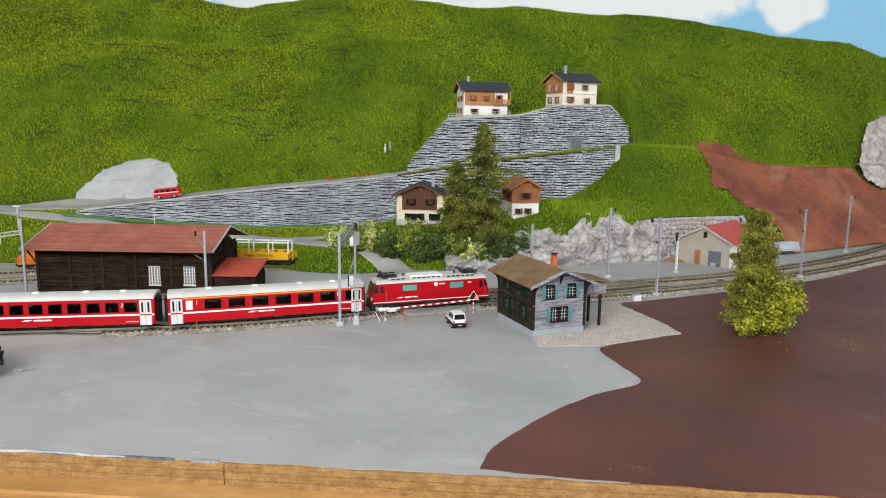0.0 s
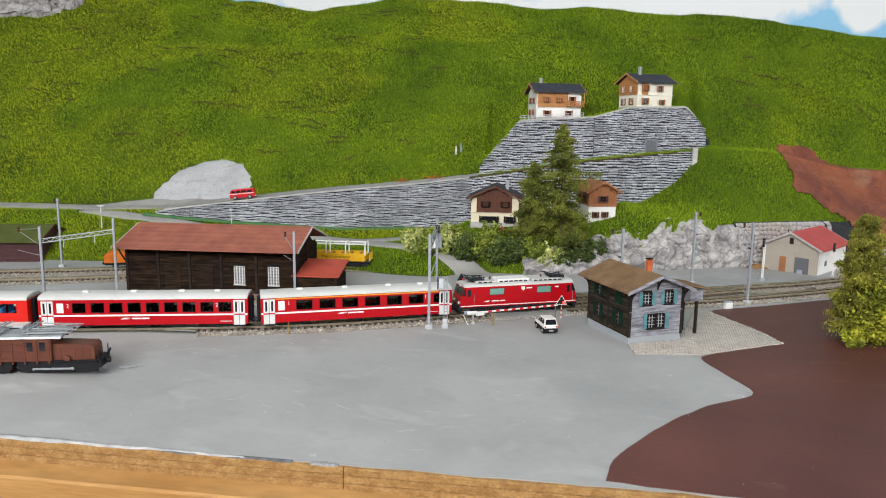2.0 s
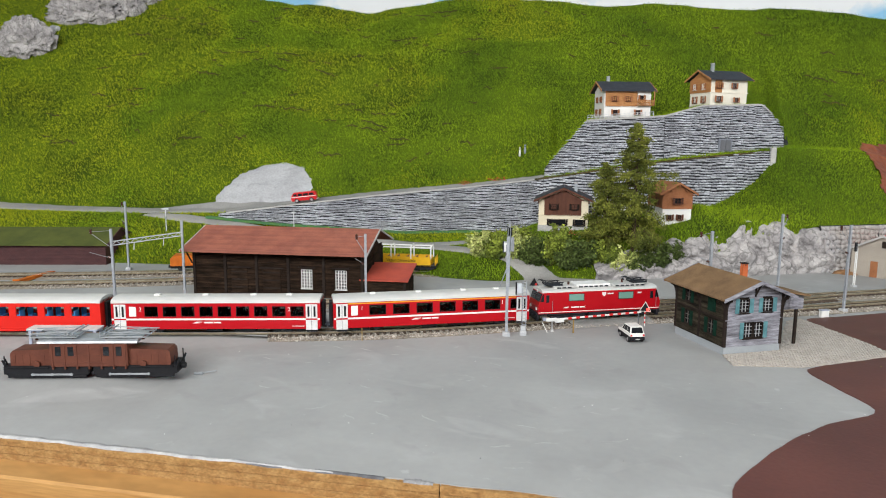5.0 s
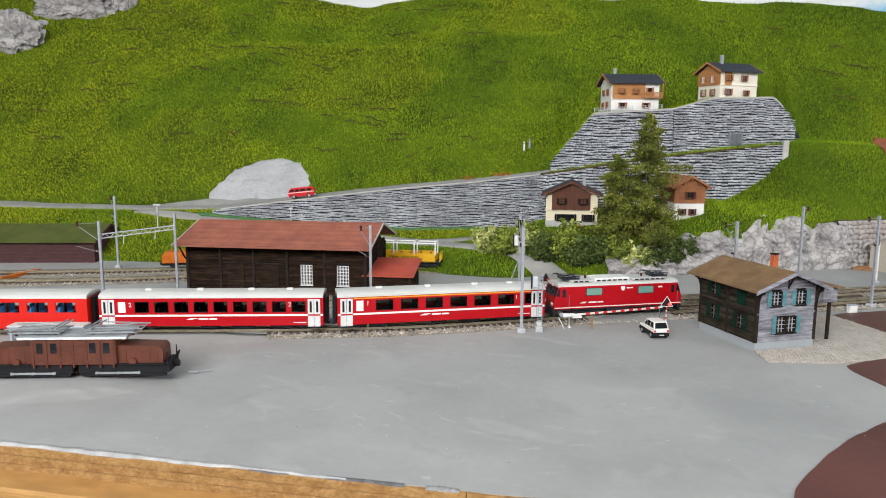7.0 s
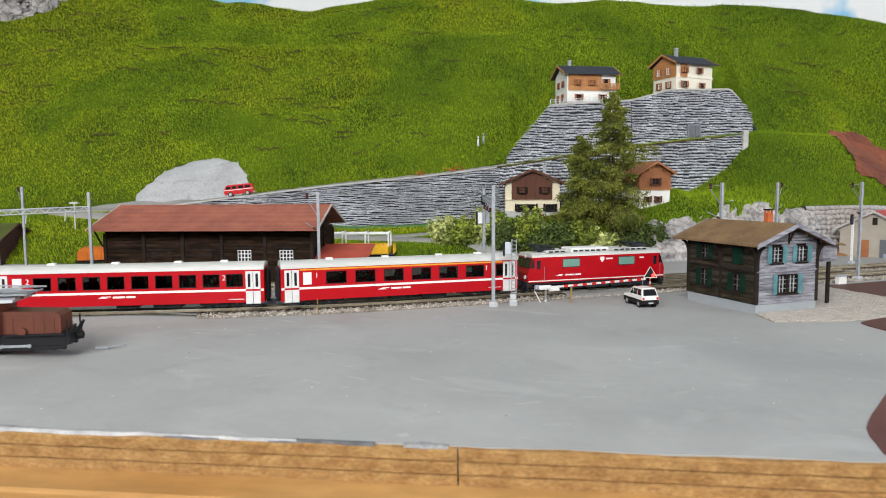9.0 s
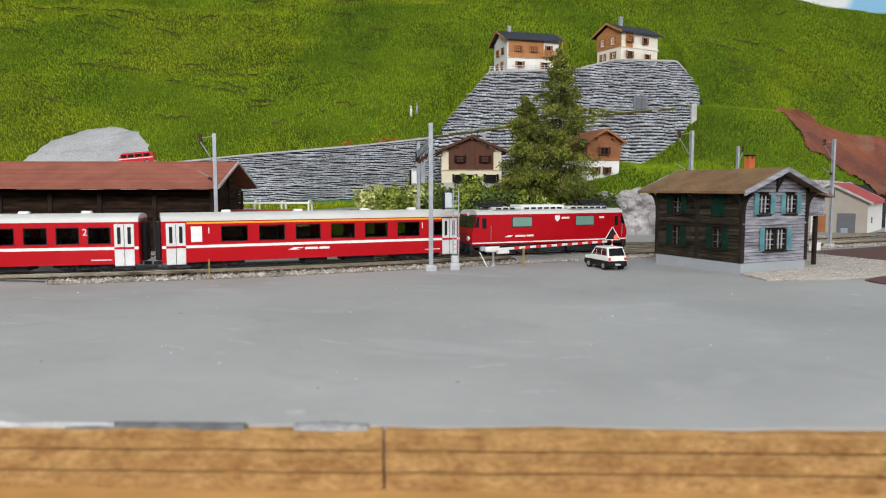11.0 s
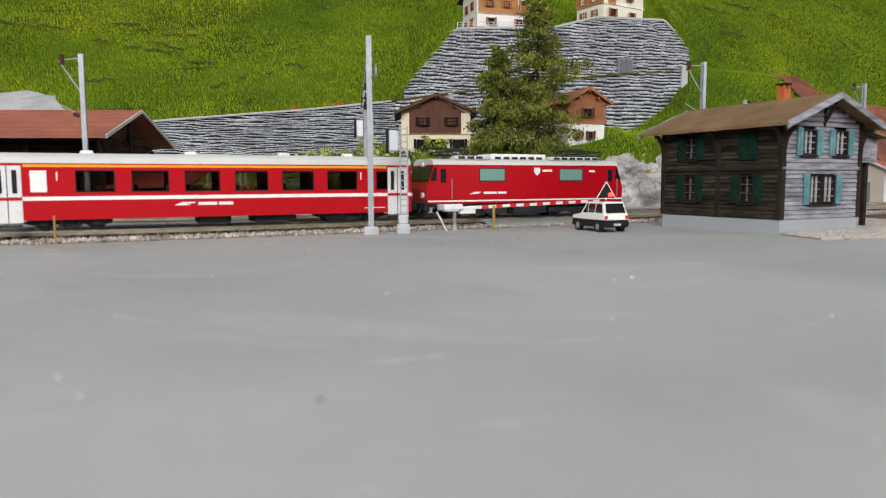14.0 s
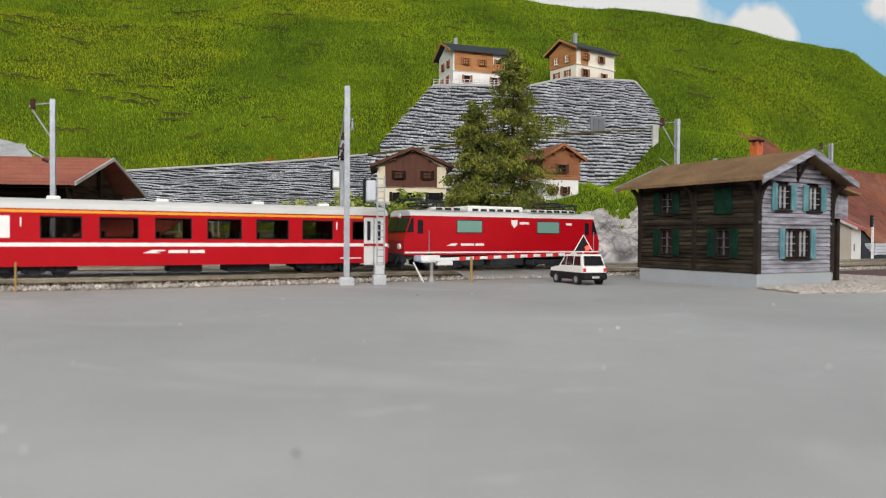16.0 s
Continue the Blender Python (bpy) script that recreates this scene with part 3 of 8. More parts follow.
# ---------- retaining walls of coursed stone ----------
def stone_wall(name, label, cols, course, width, depth=0.004, wild=0.0, singles=280):
    """cols: (x, y, z_bottom, z_top, lean) along the wall; stones in courses on a dark backing."""
    cols = np.array(cols, float)
    run = np.concatenate([[0], np.cumsum(np.hypot(np.diff(cols[:, 0]), np.diff(cols[:, 1])))])
    at = lambda s: [np.interp(s, run, cols[:, c]) for c in range(5)]
    body = thing(name, label, "retaining wall", kind="structure")
    V, F, spots = [], [], []
    bv, bf = [], []
    n = max(2, int(run[-1] / 0.01))
    for q in range(n + 1):
        x, y, zb, zt, lean = at(run[-1] * q / n)
        h = zt - zb
        bv += [(x, y - 0.0002, zb - 0.004), (x, y - 0.0002 + lean * h, zt), (x, y + 0.016 + lean * h, zt)]
        if q:
            for k in (0, 1):
                bf.append((3 * q - 3 + k, 3 * q + k, 3 * q + k + 1, 3 * q - 2 + k))
    from_arrays("wall_core", bv, bf, M_JOINT, body)
    zlo, zhi = cols[:, 2].min(), cols[:, 3].max()
    z = zlo - 0.002
    row = 0
    r = random.Random(len(name) * 13 + int(run[-1] * 1000))
    while z < zhi:
        hc = course * r.uniform(0.8, 1.25)
        s = -width * r.random()
        while s < run[-1]:
            w = width * r.uniform(0.30, 1.10)
            c = min(max(s + w / 2, 0), run[-1])
            x, y, zb, zt, lean = at(c)
            drop = (wild * noise.noise((c * 40, z * 60, row)) + 0.42 * noise.noise((c * 16, z * 22, 5)) + 0.35 * noise.noise((c * 55, z * 50, 8))) * course
            za, top = z + drop + course * 0.08 * r.random(), z + hc * 0.70 + drop
            zl, zr2 = min(top, at(max(s, 0))[3] + 0.001), min(top, at(min(s + w, run[-1]))[3] + 0.001)
            zc = max(zl, zr2)
            if za > zb - 0.003 and zc - za > course * 0.3 and zc > zb:
                x0, y0, *_ = at(max(s + width * 0.018, 0))
                x1, y1, *_ = at(min(s + w - width * 0.018, run[-1]))
                pr = depth * r.uniform(0.45, 0.95)
                t0, t1 = r.uniform(-0.1, 0.1) * course, r.uniform(-0.1, 0.1) * course
                la, lc = lean * (za - zb), lean * (zc - zb)
                ins = 0.14 * course
                k = len(V)
                V += [(x0, y0 + la, za), (x1, y1 + la, za), (x1, y1 + lc, max(za + 0.0003, zr2 + t1)), (x0, y0 + lc, max(za + 0.0003, zl + t0)),
                      (x0 + ins * 0.35, y0 + la - pr, za + ins), (x1 - ins * 0.35, y1 + la - pr, za + ins), (x1 - ins * 0.35, y1 + lc - pr, max(za + 0.0003, zr2 + t1 - ins)), (x0 + ins * 0.35, y0 + lc - pr, max(za + 0.0003, zl + t0 - ins))]
                spots.append(abs(c - run[-1] * 0.5))
                F += [(k + 4, k + 5, k + 6, k + 7), (k, k + 1, k + 5, k + 4), (k + 1, k + 2, k + 6, k + 5), (k + 2, k + 3, k + 7, k + 6), (k + 3, k, k + 4, k + 7)]
            s += w
        z += hc
        row += 1
    single = set(np.argsort(spots)[:singles].tolist())
    rest = [k for k in range(len(spots)) if k not in single]
    five = np.array(F[:5])
    VA = np.array(V).reshape(-1, 8, 3)
    for k in sorted(single):
        o = VA[k].mean(0)
        from_arrays("stone", VA[k] - o, five, M_STONE1, body).location = o
    ob = from_arrays("coursed_stones", VA[rest].reshape(-1, 3), (np.arange(len(rest))[:, None, None] * 8 + five[None]).reshape(-1, 4), M_STONE, body)
    ob["kind"] = "stuff"
    return body


def wall_cols(a, b2, ylist, zb, zt, lean, off=0.0, n=60):
    return [(x, float(np.interp(x, XS, ylist)) + off, float(np.interp(x, XS, zb)), float(np.interp(x, XS, zt)), lean) for x in np.linspace(a, b2, n)]


stone_wall("retaining_wall_lower", "long grey coursed-stone retaining wall under the ramp road", wall_cols(-0.655, -0.11, W3_Y, W3_ZB - 0.002, W3_ZT + 0.001, 0.02, -0.009), 0.0028, 0.0050, depth=0.0026, wild=0.75)
stone_wall("retaining_wall_middle", "grey stone wall of straight courses below the ramp", wall_cols(-0.11, 0.298, W3_Y, W3_ZB - 0.004, W3_ZT + 0.001, 0.02, -0.009), 0.0044, 0.0105, depth=0.0032, wild=0.35)
W1F = W3_Y + RAMP
stone_wall("retaining_wall_upper_rubble", "grey rubble-stone wall carrying the tan and white chalet", wall_cols(-0.10, 0.108, W1F, W3_ZT + 0.002, np.maximum(W1_ZT, W3_ZT + 0.004), 0.18, -0.007), 0.0040, 0.0075, depth=0.003, wild=0.6)
stone_wall("retaining_wall_upper_coursed", "grey coursed stone wall carrying the cream chalet", wall_cols(0.109, 0.323, W1F, W3_ZT + 0.002, np.maximum(W1_ZT, W3_ZT + 0.004), 0.18, -0.007), 0.0044, 0.0105, depth=0.0032, wild=0.35)
# light coping along the terrace edges and the corner post
M_COPING = mat("pale_concrete", (0.50, 0.49, 0.47), (0.38, 0.37, 0.36), 50, 600, 0.85, bump=0.3)


def coping(name, a, b2, yl, zl, dy, w, h, label, m2=None):
    bm = bmesh.new()
    n, prev = 50, None
    for q in range(n + 1):
        x = a + (b2 - a) * q / n
        y, z = float(np.interp(x, XS, yl)) + dy, float(np.interp(x, XS, zl))
        ring = [bm.verts.new(v) for v in ((x, y, z - h * 0.3), (x, y + w, z - h * 0.3), (x, y + w, z + h), (x, y, z + h))]
        if prev:
            for k in range(4):
                bm.faces.new((prev[k], prev[(k + 1) % 4], ring[(k + 1) % 4], ring[k]))
        else:
            bm.faces.new(ring)
        prev = ring
    bm.faces.new(prev[::-1])
    bmesh.ops.recalc_face_normals(bm, faces=bm.faces)
    return tagged(link(name, bm, m2 or M_COPING), label, kind="structure")


W1T_Y = W1F + 0.18 * np.maximum(W1_ZT - W3_ZT - 0.004, 0)
coping("wall_coping", -0.64, -0.115, W3_Y, W3_ZT, -0.011, 0.010, 0.0018, "pale stone coping along the ramp road")
coping("earth_strip", -0.114, 0.290, W3_Y, W3_ZT, -0.010, 0.012, 0.0020, "strip of dark brown earth along the ramp", mat("brown_earth", (0.10, 0.075, 0.03), (0.055, 0.05, 0.02), 60, 500, 0.95, bump=0.6, depth=0.001))
coping("wall_coping", -0.03, 0.30, W1T_Y, W1_ZT, -0.010, 0.012, 0.0022, "pale concrete coping below the upper chalets")
tagged(link("wall_pier", B(288, 297, 1432, 1444, 138, 189, bev=1), M_COPING), "pale concrete pier at the end of the stone wall", kind="structure")
door = thing("wall_gate", "dark grey metal gate in the stone wall beside the ramp", "gate", pose(0.2165, 1.4655, 0.181, 0, 0, 14))
part("gate_frame", B(-12, 12, -3, 3, 0, 23, bev=0.6), flat("blue_grey_surround", (0.20, 0.22, 0.26), 0.7), door, "grey concrete surround")
M_STEEL = flat("dark_grey_steel", (0.12, 0.125, 0.14), 0.5)
part("gate_leaf", B(-9.5, -0.2, -4, -2.5, 2, 21, bev=0.4), M_STEEL, door)
part("gate_leaf", B(0.2, 9.5, -4, -2.5, 2, 21, bev=0.4), M_STEEL, door)

coping("moss_strip", -0.675, -0.20, W3_Y, W3_ZB, -0.017, 0.010, 0.0032, "painted dark green strip along the foot of the stone wall", mat("dark_green_paint", (0.050, 0.150, 0.070), (0.09, 0.19, 0.05), 60, 500, 0.8, bump=0.5, depth=0.001))
# polygonal masonry beside the rock face
def cyclopean(name, label, x0, x1, rows, parent=None):
    wall = thing(name, label, "stone wall", kind="structure")
    V, F = [], []
    r = random.Random(5)
    n = int((x1 - x0) / 0.0080)
    grid = {}
    for a in range(n + 1):
        for c in range(rows + 1):
            grid[a, c] = (x0 + (x1 - x0) * (a + (0.5 if c % 2 else 0) + r.uniform(-0.3, 0.3)) / n, (c + r.uniform(-0.28, 0.28) * (0 < c < rows)) / rows)
    def place(x, v, out):
        i = int(np.clip(np.searchsorted(XS, x), 0, len(XS) - 1))
        y = FOOT_Y[i] + (ROCK_Y[i] - FOOT_Y[i]) * v
        return (x, y - 0.010 - out, v * (ROCK_Z[i] + 0.003))
    for a in range(n):
        for c in range(rows):
            q = [grid[a, c], grid[a + 1, c], grid[a + 1, c + 1], grid[a, c + 1]]
            cx, cv = sum(p[0] for p in q) / 4, sum(p[1] for p in q) / 4
            k = len(V)
            pr = r.uniform(-0.0002, 0.0003)
            for s, o in ((0.955, -0.0014), (0.935, pr)):
                V += [place(cx + (px - cx) * s, cv + (pv - cv) * s, o) for px, pv in q]
            F += [(k + 4, k + 5, k + 6, k + 7)] + [(k + e, k + (e + 1) % 4, k + 4 + (e + 1) % 4, k + 4 + e) for e in range(4)]
    bv, bf = [], []
    for a in range(41):
        x = x0 + (x1 - x0) * a / 40
        bv += [place(x, 0, -0.0015), place(x, 1.0, -0.0015), tuple(np.add(place(x, 1.0, -0.0015), (0, 0.012, 0)))]
        if a:
            bf += [(3 * a - 3 + k, 3 * a + k, 3 * a + k + 1, 3 * a - 2 + k) for k in (0, 1)]
    from_arrays("wall_core", bv, bf, M_JOINT, wall)
    ob = from_arrays("rubble_stones", V, F, mat("warm_rubble_stone", (0.43, 0.425, 0.445), (0.37, 0.345, 0.32), 12, 300, 0.9, bump=0.5, spread=0.08, island=True, fine_mix=0.4), wall)
    ob["kind"] = "stuff"


cyclopean("masonry_wall", "polygonal pale stone retaining wall with dark joints", 0.332, 0.52, 10)

# a spill of orange earth at the foot of the masonry
bm = bmesh.new()
bmesh.ops.create_icosphere(bm, subdivisions=4, radius=1.0)
for v in bm.verts:
    d = 1 + 0.25 * noise.noise(v.co * 2.2) + 0.10 * noise.noise(v.co * 7)
    v.co = Vector((v.co.x * d * 0.048 + 0.402, v.co.y * d * 0.020 + 1.284 + 0.024 * v.co.x, v.co.z * d * 0.010 - 0.002))
tagged(link("earth_spill", bm, mat("orange_earth", (0.36, 0.19, 0.085), (0.25, 0.14, 0.07), 60, 500, 0.95, bump=0.6, depth=0.001), smooth=True), "low spill of orange-brown earth against the stone wall", "earth mound")

# ---------- roads on the slope ----------
def road(name, label, pts, lift=0.0022):
    """pts: (x, y, half width) in metres; the strip follows the ground."""
    pts = np.array(pts, float)
    n = 70
    s = np.linspace(0, len(pts) - 1, n)
    k = np.arange(len(pts))
    cx, cy, hw = (np.interp(s, k, pts[:, c]) for c in range(3))
    for _ in range(6):
        cx[1:-1] = (cx[:-2] + cx[1:-1] + cx[2:]) / 3
        cy[1:-1] = (cy[:-2] + cy[1:-1] + cy[2:]) / 3
    dx, dy = np.gradient(cx), np.gradient(cy)
    ln = np.hypot(dx, dy)
    nx, ny = -dy / ln, dx / ln
    V, F = [], []
    m = 9
    for a in range(n):
        wv = 0.002 * noise.noise((cx[a] * 40, cy[a] * 40, 0))
        for c in range(m):
            o = (c / (m - 1) * 2 - 1) * (hw[a] + wv)
            x, y = cx[a] + nx[a] * o, cy[a] + ny[a] * o
            V.append((x, y, ground_z(x, y) + (lift if 0 < c < m - 1 else -0.002)))
    for a in range(n - 1):
        for c in range(m - 1):
            F.append((a * m + c, (a + 1) * m + c, (a + 1) * m + c + 1, a * m + c + 1))
    ROADS.append((cx, cy, hw))
    return tagged(from_arrays(name, V, F, M_ROAD, smooth=True), label, kind="structure")


ROADS = []
road("valley_road", "grey gravel road along the foot of the slope", [(-1.72, 1.265, 0.030), (-1.3, 1.262, 0.030), (-1.0, 1.258, 0.028), (-0.82, 1.265, 0.026), (-0.70, 1.290, 0.030), (-0.60, 1.292, 0.024), (-0.50, 1.300, 0.020)])
road("crossing_road", "grey gravel road winding down to the level crossing", [(-0.80, 1.230, 0.014), (-0.66, 1.205, 0.014), (-0.50, 1.215, 0.014), (-0.38, 1.222, 0.016), (-0.30, 1.217, 0.018), (-0.24, 1.206, 0.018), (-0.185, 1.180, 0.019), (-0.13, 1.150, 0.021), (-0.085, 1.112, 0.027), (-0.04, 1.080, 0.034), (0.01, 1.055, 0.036)], 0.0018)
road("footpath", "narrow grey path up to the chalets", [(-0.30, 1.215, 0.008), (-0.24, 1.235, 0.009), (-0.19, 1.25, 0.008), (-0.15, 1.265, 0.007)], 0.002)


def on_road(x, y):
    for cx, cy, hw in ROADS:
        d = np.hypot(cx - x, cy - y)
        k = int(d.argmin())
        if d[k] < hw[k] + 0.001:
            return True
    return False


# ---------- grass fibres on the slopes ----------
def grass(name, count, keep, material, label, lo, hi, seed):
    r = np.random.RandomState(seed)
    f = np.array(groups["grass"])
    a, b2, c, d = (HV[f[:, q]] for q in range(4))
    area = np.linalg.norm(np.cross(b2 - a, d - a), axis=1)
    ok = np.array([KIND[q % NC] < 8 for q in f[:, 0]]) & (a[:, 0] > -1.68) & (a[:, 0] < 1.15)
    area = area * ok
    pick = r.choice(len(f), count, p=area / area.sum())
    u, v = r.rand(count, 1), r.rand(count, 1)
    p = (a[pick] * (1 - u) + b2[pick] * u) * (1 - v) + (d[pick] * (1 - u) + c[pick] * u) * v
    flag = np.array([keep(x, y, z) for x, y, z in p])
    p = p[flag]
    n = len(p)
    ln = r.uniform(lo, hi, (n, 1))
    ang = r.uniform(0, 2 * np.pi, n)
    side = np.stack([np.cos(ang), np.sin(ang), np.zeros(n)], 1) * r.uniform(0.00025, 0.00060, (n, 1))
    lean = np.stack([r.normal(0, 0.45, n), r.normal(-0.35, 0.4, n), np.ones(n)], 1)
    lean /= np.linalg.norm(lean, axis=1)[:, None]
    base = p - np.array((0, 0, 0.0006))
    V = np.stack([base - side, base + side, base + lean * ln], 1).reshape(-1, 3)
    F = np.arange(3 * n).reshape(-1, 3)
    ob = from_arrays(name, V, F, material)
    return tagged(ob, label, "grass", kind="stuff")


road_cells = {}


def near_road(x, y):
    key = (round(x / 0.004), round(y / 0.004))
    if key not in road_cells:
        road_cells[key] = on_road(key[0] * 0.004, key[1] * 0.004)
    return road_cells[key]


def dryness(x, y, z):
    n = noise.fractal((x * 3.0, y * 5.0, 2.0), 1.0, 2.0, 3) + 0.30 * noise.noise((x * 700, y * 700, z * 300))
    return n + (1.1 if x < -0.93 - 0.5 * (z - 0.07) + 0.03 * noise.noise((z * 30, x * 30, 0)) + 0.06 * noise.noise((x * 800, y * 800, 4)) else min(0.30, max(-0.50, (-0.28 - x) * 1.3)))


def bare(x, y):
    return noise.fractal((x * 9, y * 38, 4.0), 1.0, 2.0, 2) > 0.80


grass("meadow_grass", 520000, lambda x, y, z: dryness(x, y, z) < 0.30 and not bare(x, y) and not near_road(x, y), M_BLADE, "short green static-grass turf on the slope", 0.0030, 0.0075, 1)
grass("dry_grass", 380000, lambda x, y, z: dryness(x, y, z) > 0.12 and not bare(x, y) and not near_road(x, y), M_BLADE2, "short yellowish dry grass on the slope", 0.0030, 0.0070, 2)

# ---------- railway ----------
def smooth_line(pts, step=0.004):
    pts = np.array(pts, float)
    d = np.concatenate([[0], np.cumsum(np.hypot(*np.diff(pts, axis=0).T))])
    s = np.arange(0, d[-1], step)
    x, y = np.interp(s, d, pts[:, 0]), np.interp(s, d, pts[:, 1])
    k = np.hanning(41)
    k /= k.sum()
    def sm(v):
        lead = np.concatenate([2 * v[0] - v[20:0:-1], v, 2 * v[-1] - v[-2:-22:-1]])
        return np.convolve(lead, k, mode="valid")
    return np.stack([sm(x), sm(y)], 1)


LINE_A = smooth_line([(-1.6, 0.440), (-0.46, 0.714), (-0.32, 0.748), (-0.215, 0.781), (-0.124, 0.824), (-0.065, 0.856), (0.08, 0.922), (0.235, 0.990), (0.38, 1.068), (0.53, 1.166), (0.62, 1.235), (0.76, 1.36), (1.0, 1.62), (1.1, 1.74)])
LINE_B = smooth_line([(-1.6, 0.62), (-0.60, 0.845), (-0.43, 0.880), (-0.295, 0.893), (-0.156, 0.911), (-0.06, 0.940), (0.07, 0.984), (0.16, 1.02), (0.245, 1.058), (0.40, 1.134), (0.53, 1.222), (0.62, 1.29), (0.74, 1.40), (0.97, 1.65)])
LINE_C = smooth_line([(-1.6, 0.54), (-0.60, 0.775), (-0.40, 0.817), (-0.278, 0.837), (-0.146, 0.868), (-0.057, 0.903), (0.02, 0.932), (0.10, 0.962), (0.20, 1.010), (0.245, 1.036), (0.29, 1.062)])
LINE_D = smooth_line([(-1.5, 0.73), (-0.75, 0.966), (-0.625, 1.012), (-0.55, 1.050), (-0.45, 1.088), (-0.35, 1.105), (-0.23, 1.112)])
LINE_E = smooth_line([(-1.5, 0.66), (-0.705, 0.913), (-0.59, 0.957), (-0.54, 0.985), (-0.49, 1.018), (-0.45, 1.040)])
RAIL_TOP = 5.0


def sweep(bm, line, off, section, closed=True):
    """A section (across, up) in millimetres, swept along the line at an offset in metres."""
    dx = np.gradient(line, axis=0)
    dx /= np.linalg.norm(dx, axis=1)[:, None]
    prev = None
    for (x, y), (tx, ty) in zip(line, dx):
        ring = [bm.verts.new((x - ty * (off + u * MM), y + tx * (off + u * MM), v * MM)) for u, v in section]
        if prev:
            n = len(ring)
            for q in range(n if closed else n - 1):
                bm.faces.new((prev[q], ring[q], ring[(q + 1) % n], prev[(q + 1) % n]))
        prev = ring
    return bm


def ties_mesh(line, pitch, a, b2, seed):
    d = np.concatenate([[0], np.cumsum(np.linalg.norm(np.diff(line, axis=0), axis=1))])
    V, F = [], []
    r = random.Random(seed)
    s = 0.0
    while s < d[-1]:
        x, y = np.interp(s, d, line[:, 0]), np.interp(s, d, line[:, 1])
        if a < x < b2:
            x2, y2 = np.interp(s + 0.002, d, line[:, 0]), np.interp(s + 0.002, d, line[:, 1])
            tx, ty = (x2 - x) / 0.002, (y2 - y) / 0.002
            k = len(V)
            l, w = 0.0115 * r.uniform(0.97, 1.03), 0.0013
            for z in (0.0005, 0.0027):
                for q, e in ((-1, -1), (1, -1), (1, 1), (-1, 1)):
                    V.append((x + tx * w * e - ty * l * q, y + ty * w * e + tx * l * q, z))
            F += [(k + 4, k + 5, k + 6, k + 7)] + [(k + e, k + (e + 1) % 4, k + 4 + (e + 1) % 4, k + 4 + e) for e in range(4)]
        s += pitch
    return V, F


def track(label, line, seed, bed=True, tie_from=-9, tie_to=9, ballast_from=-9, ballast_to=9, stones=5200, near_ones=False):
    tr = thing("railway_track", label, "railway track", group="railway tracks")
    for side in (-1, 1):
        o = side * 0.0061
        rail = link("rail", sweep(bmesh.new(), line, o, [(-0.7, 2.6), (0.7, 2.6), (0.7, 2.9), (0.3, 3.2), (0.3, 4.2), (-0.3, 4.2), (-0.3, 3.2), (-0.7, 2.9)]), M_RAIL, tr)
        link("rail_head", sweep(bmesh.new(), line, o, [(-0.5, 4.2), (0.5, 4.2), (0.5, 4.9), (-0.5, 4.9)]), M_RAILTOP, rail, "worn bright rail head")
    V, F = ties_mesh(line, 0.0068, tie_from, tie_to, seed)
    VA = np.array(V).reshape(-1, 8, 3)
    mid = VA.mean(1)
    one = (mid[:, 0] > -0.36) & (mid[:, 0] < 0.36) if near_ones else np.zeros(len(VA), bool)
    for v in VA[one]:
        o = v.mean(0)
        from_arrays("sleeper", v - o, np.array(F[:5]), M_TIE, tr).location = o
    VA = VA[~one]
    V, F = VA.reshape(-1, 3), (np.arange(len(VA))[:, None, None] * 8 + np.array(F[:5])[None]).reshape(-1, 4)
    ob = from_arrays("far_sleeper_set", V, F, mat("sleeper_wood", (0.085, 0.062, 0.045), (0.05, 0.036, 0.027), 120, 900, 0.8, bump=0.2, spread=0.25, island=True), tr)
    ob["kind"] = "stuff"
    if not bed:
        return tr
    sec = line[(line[:, 0] > ballast_from) & (line[:, 0] < ballast_to)]
    link("ballast_bed", sweep(bmesh.new(), sec, 0.0, [(-25, 0.1), (-19, 1.1), (17, 1.1), (21, 0.1)]), M_BED, tr)
    near = sec[(sec[:, 0] > -0.75) & (sec[:, 0] < 0.8)]
    r = np.random.RandomState(seed)
    dx = np.gradient(near, axis=0)
    dx /= np.linalg.norm(dx, axis=1)[:, None]
    k = r.randint(0, len(near), stones)
    off = r.uniform(-0.0250, 0.0215, stones)
    px = near[k, 0] - dx[k, 1] * off + r.uniform(-0.002, 0.002, stones)
    py = near[k, 1] + dx[k, 0] * off + r.uniform(-0.002, 0.002, stones)
    pz = np.interp(off, [-0.025, -0.019, 0.017, 0.021], [0.0006, 0.0011, 0.0009, 0.0004])
    sz = r.uniform(0.0006, 0.0013, stones)
    oct_ = np.array([(1, 0, 0), (-1, 0, 0), (0, 1, 0), (0, -1, 0), (0, 0, 1), (0, 0, -1)], float)
    V = (np.stack([px, py, pz], 1)[:, None, :] + oct_[None] * sz[:, None, None] * r.uniform(0.6, 1.2, (stones, 6, 1))).reshape(-1, 3)
    tri = np.array([(0, 2, 4), (2, 1, 4), (1, 3, 4), (3, 0, 4), (2, 0, 5), (1, 2, 5), (3, 1, 5), (0, 3, 5)])
    F = (np.arange(stones)[:, None, None] * 6 + tri[None]).reshape(-1, 3)
    ob = from_arrays("loose_ballast", V, F, M_BALLAST, tr)
    ob["kind"] = "stuff"
    return tr


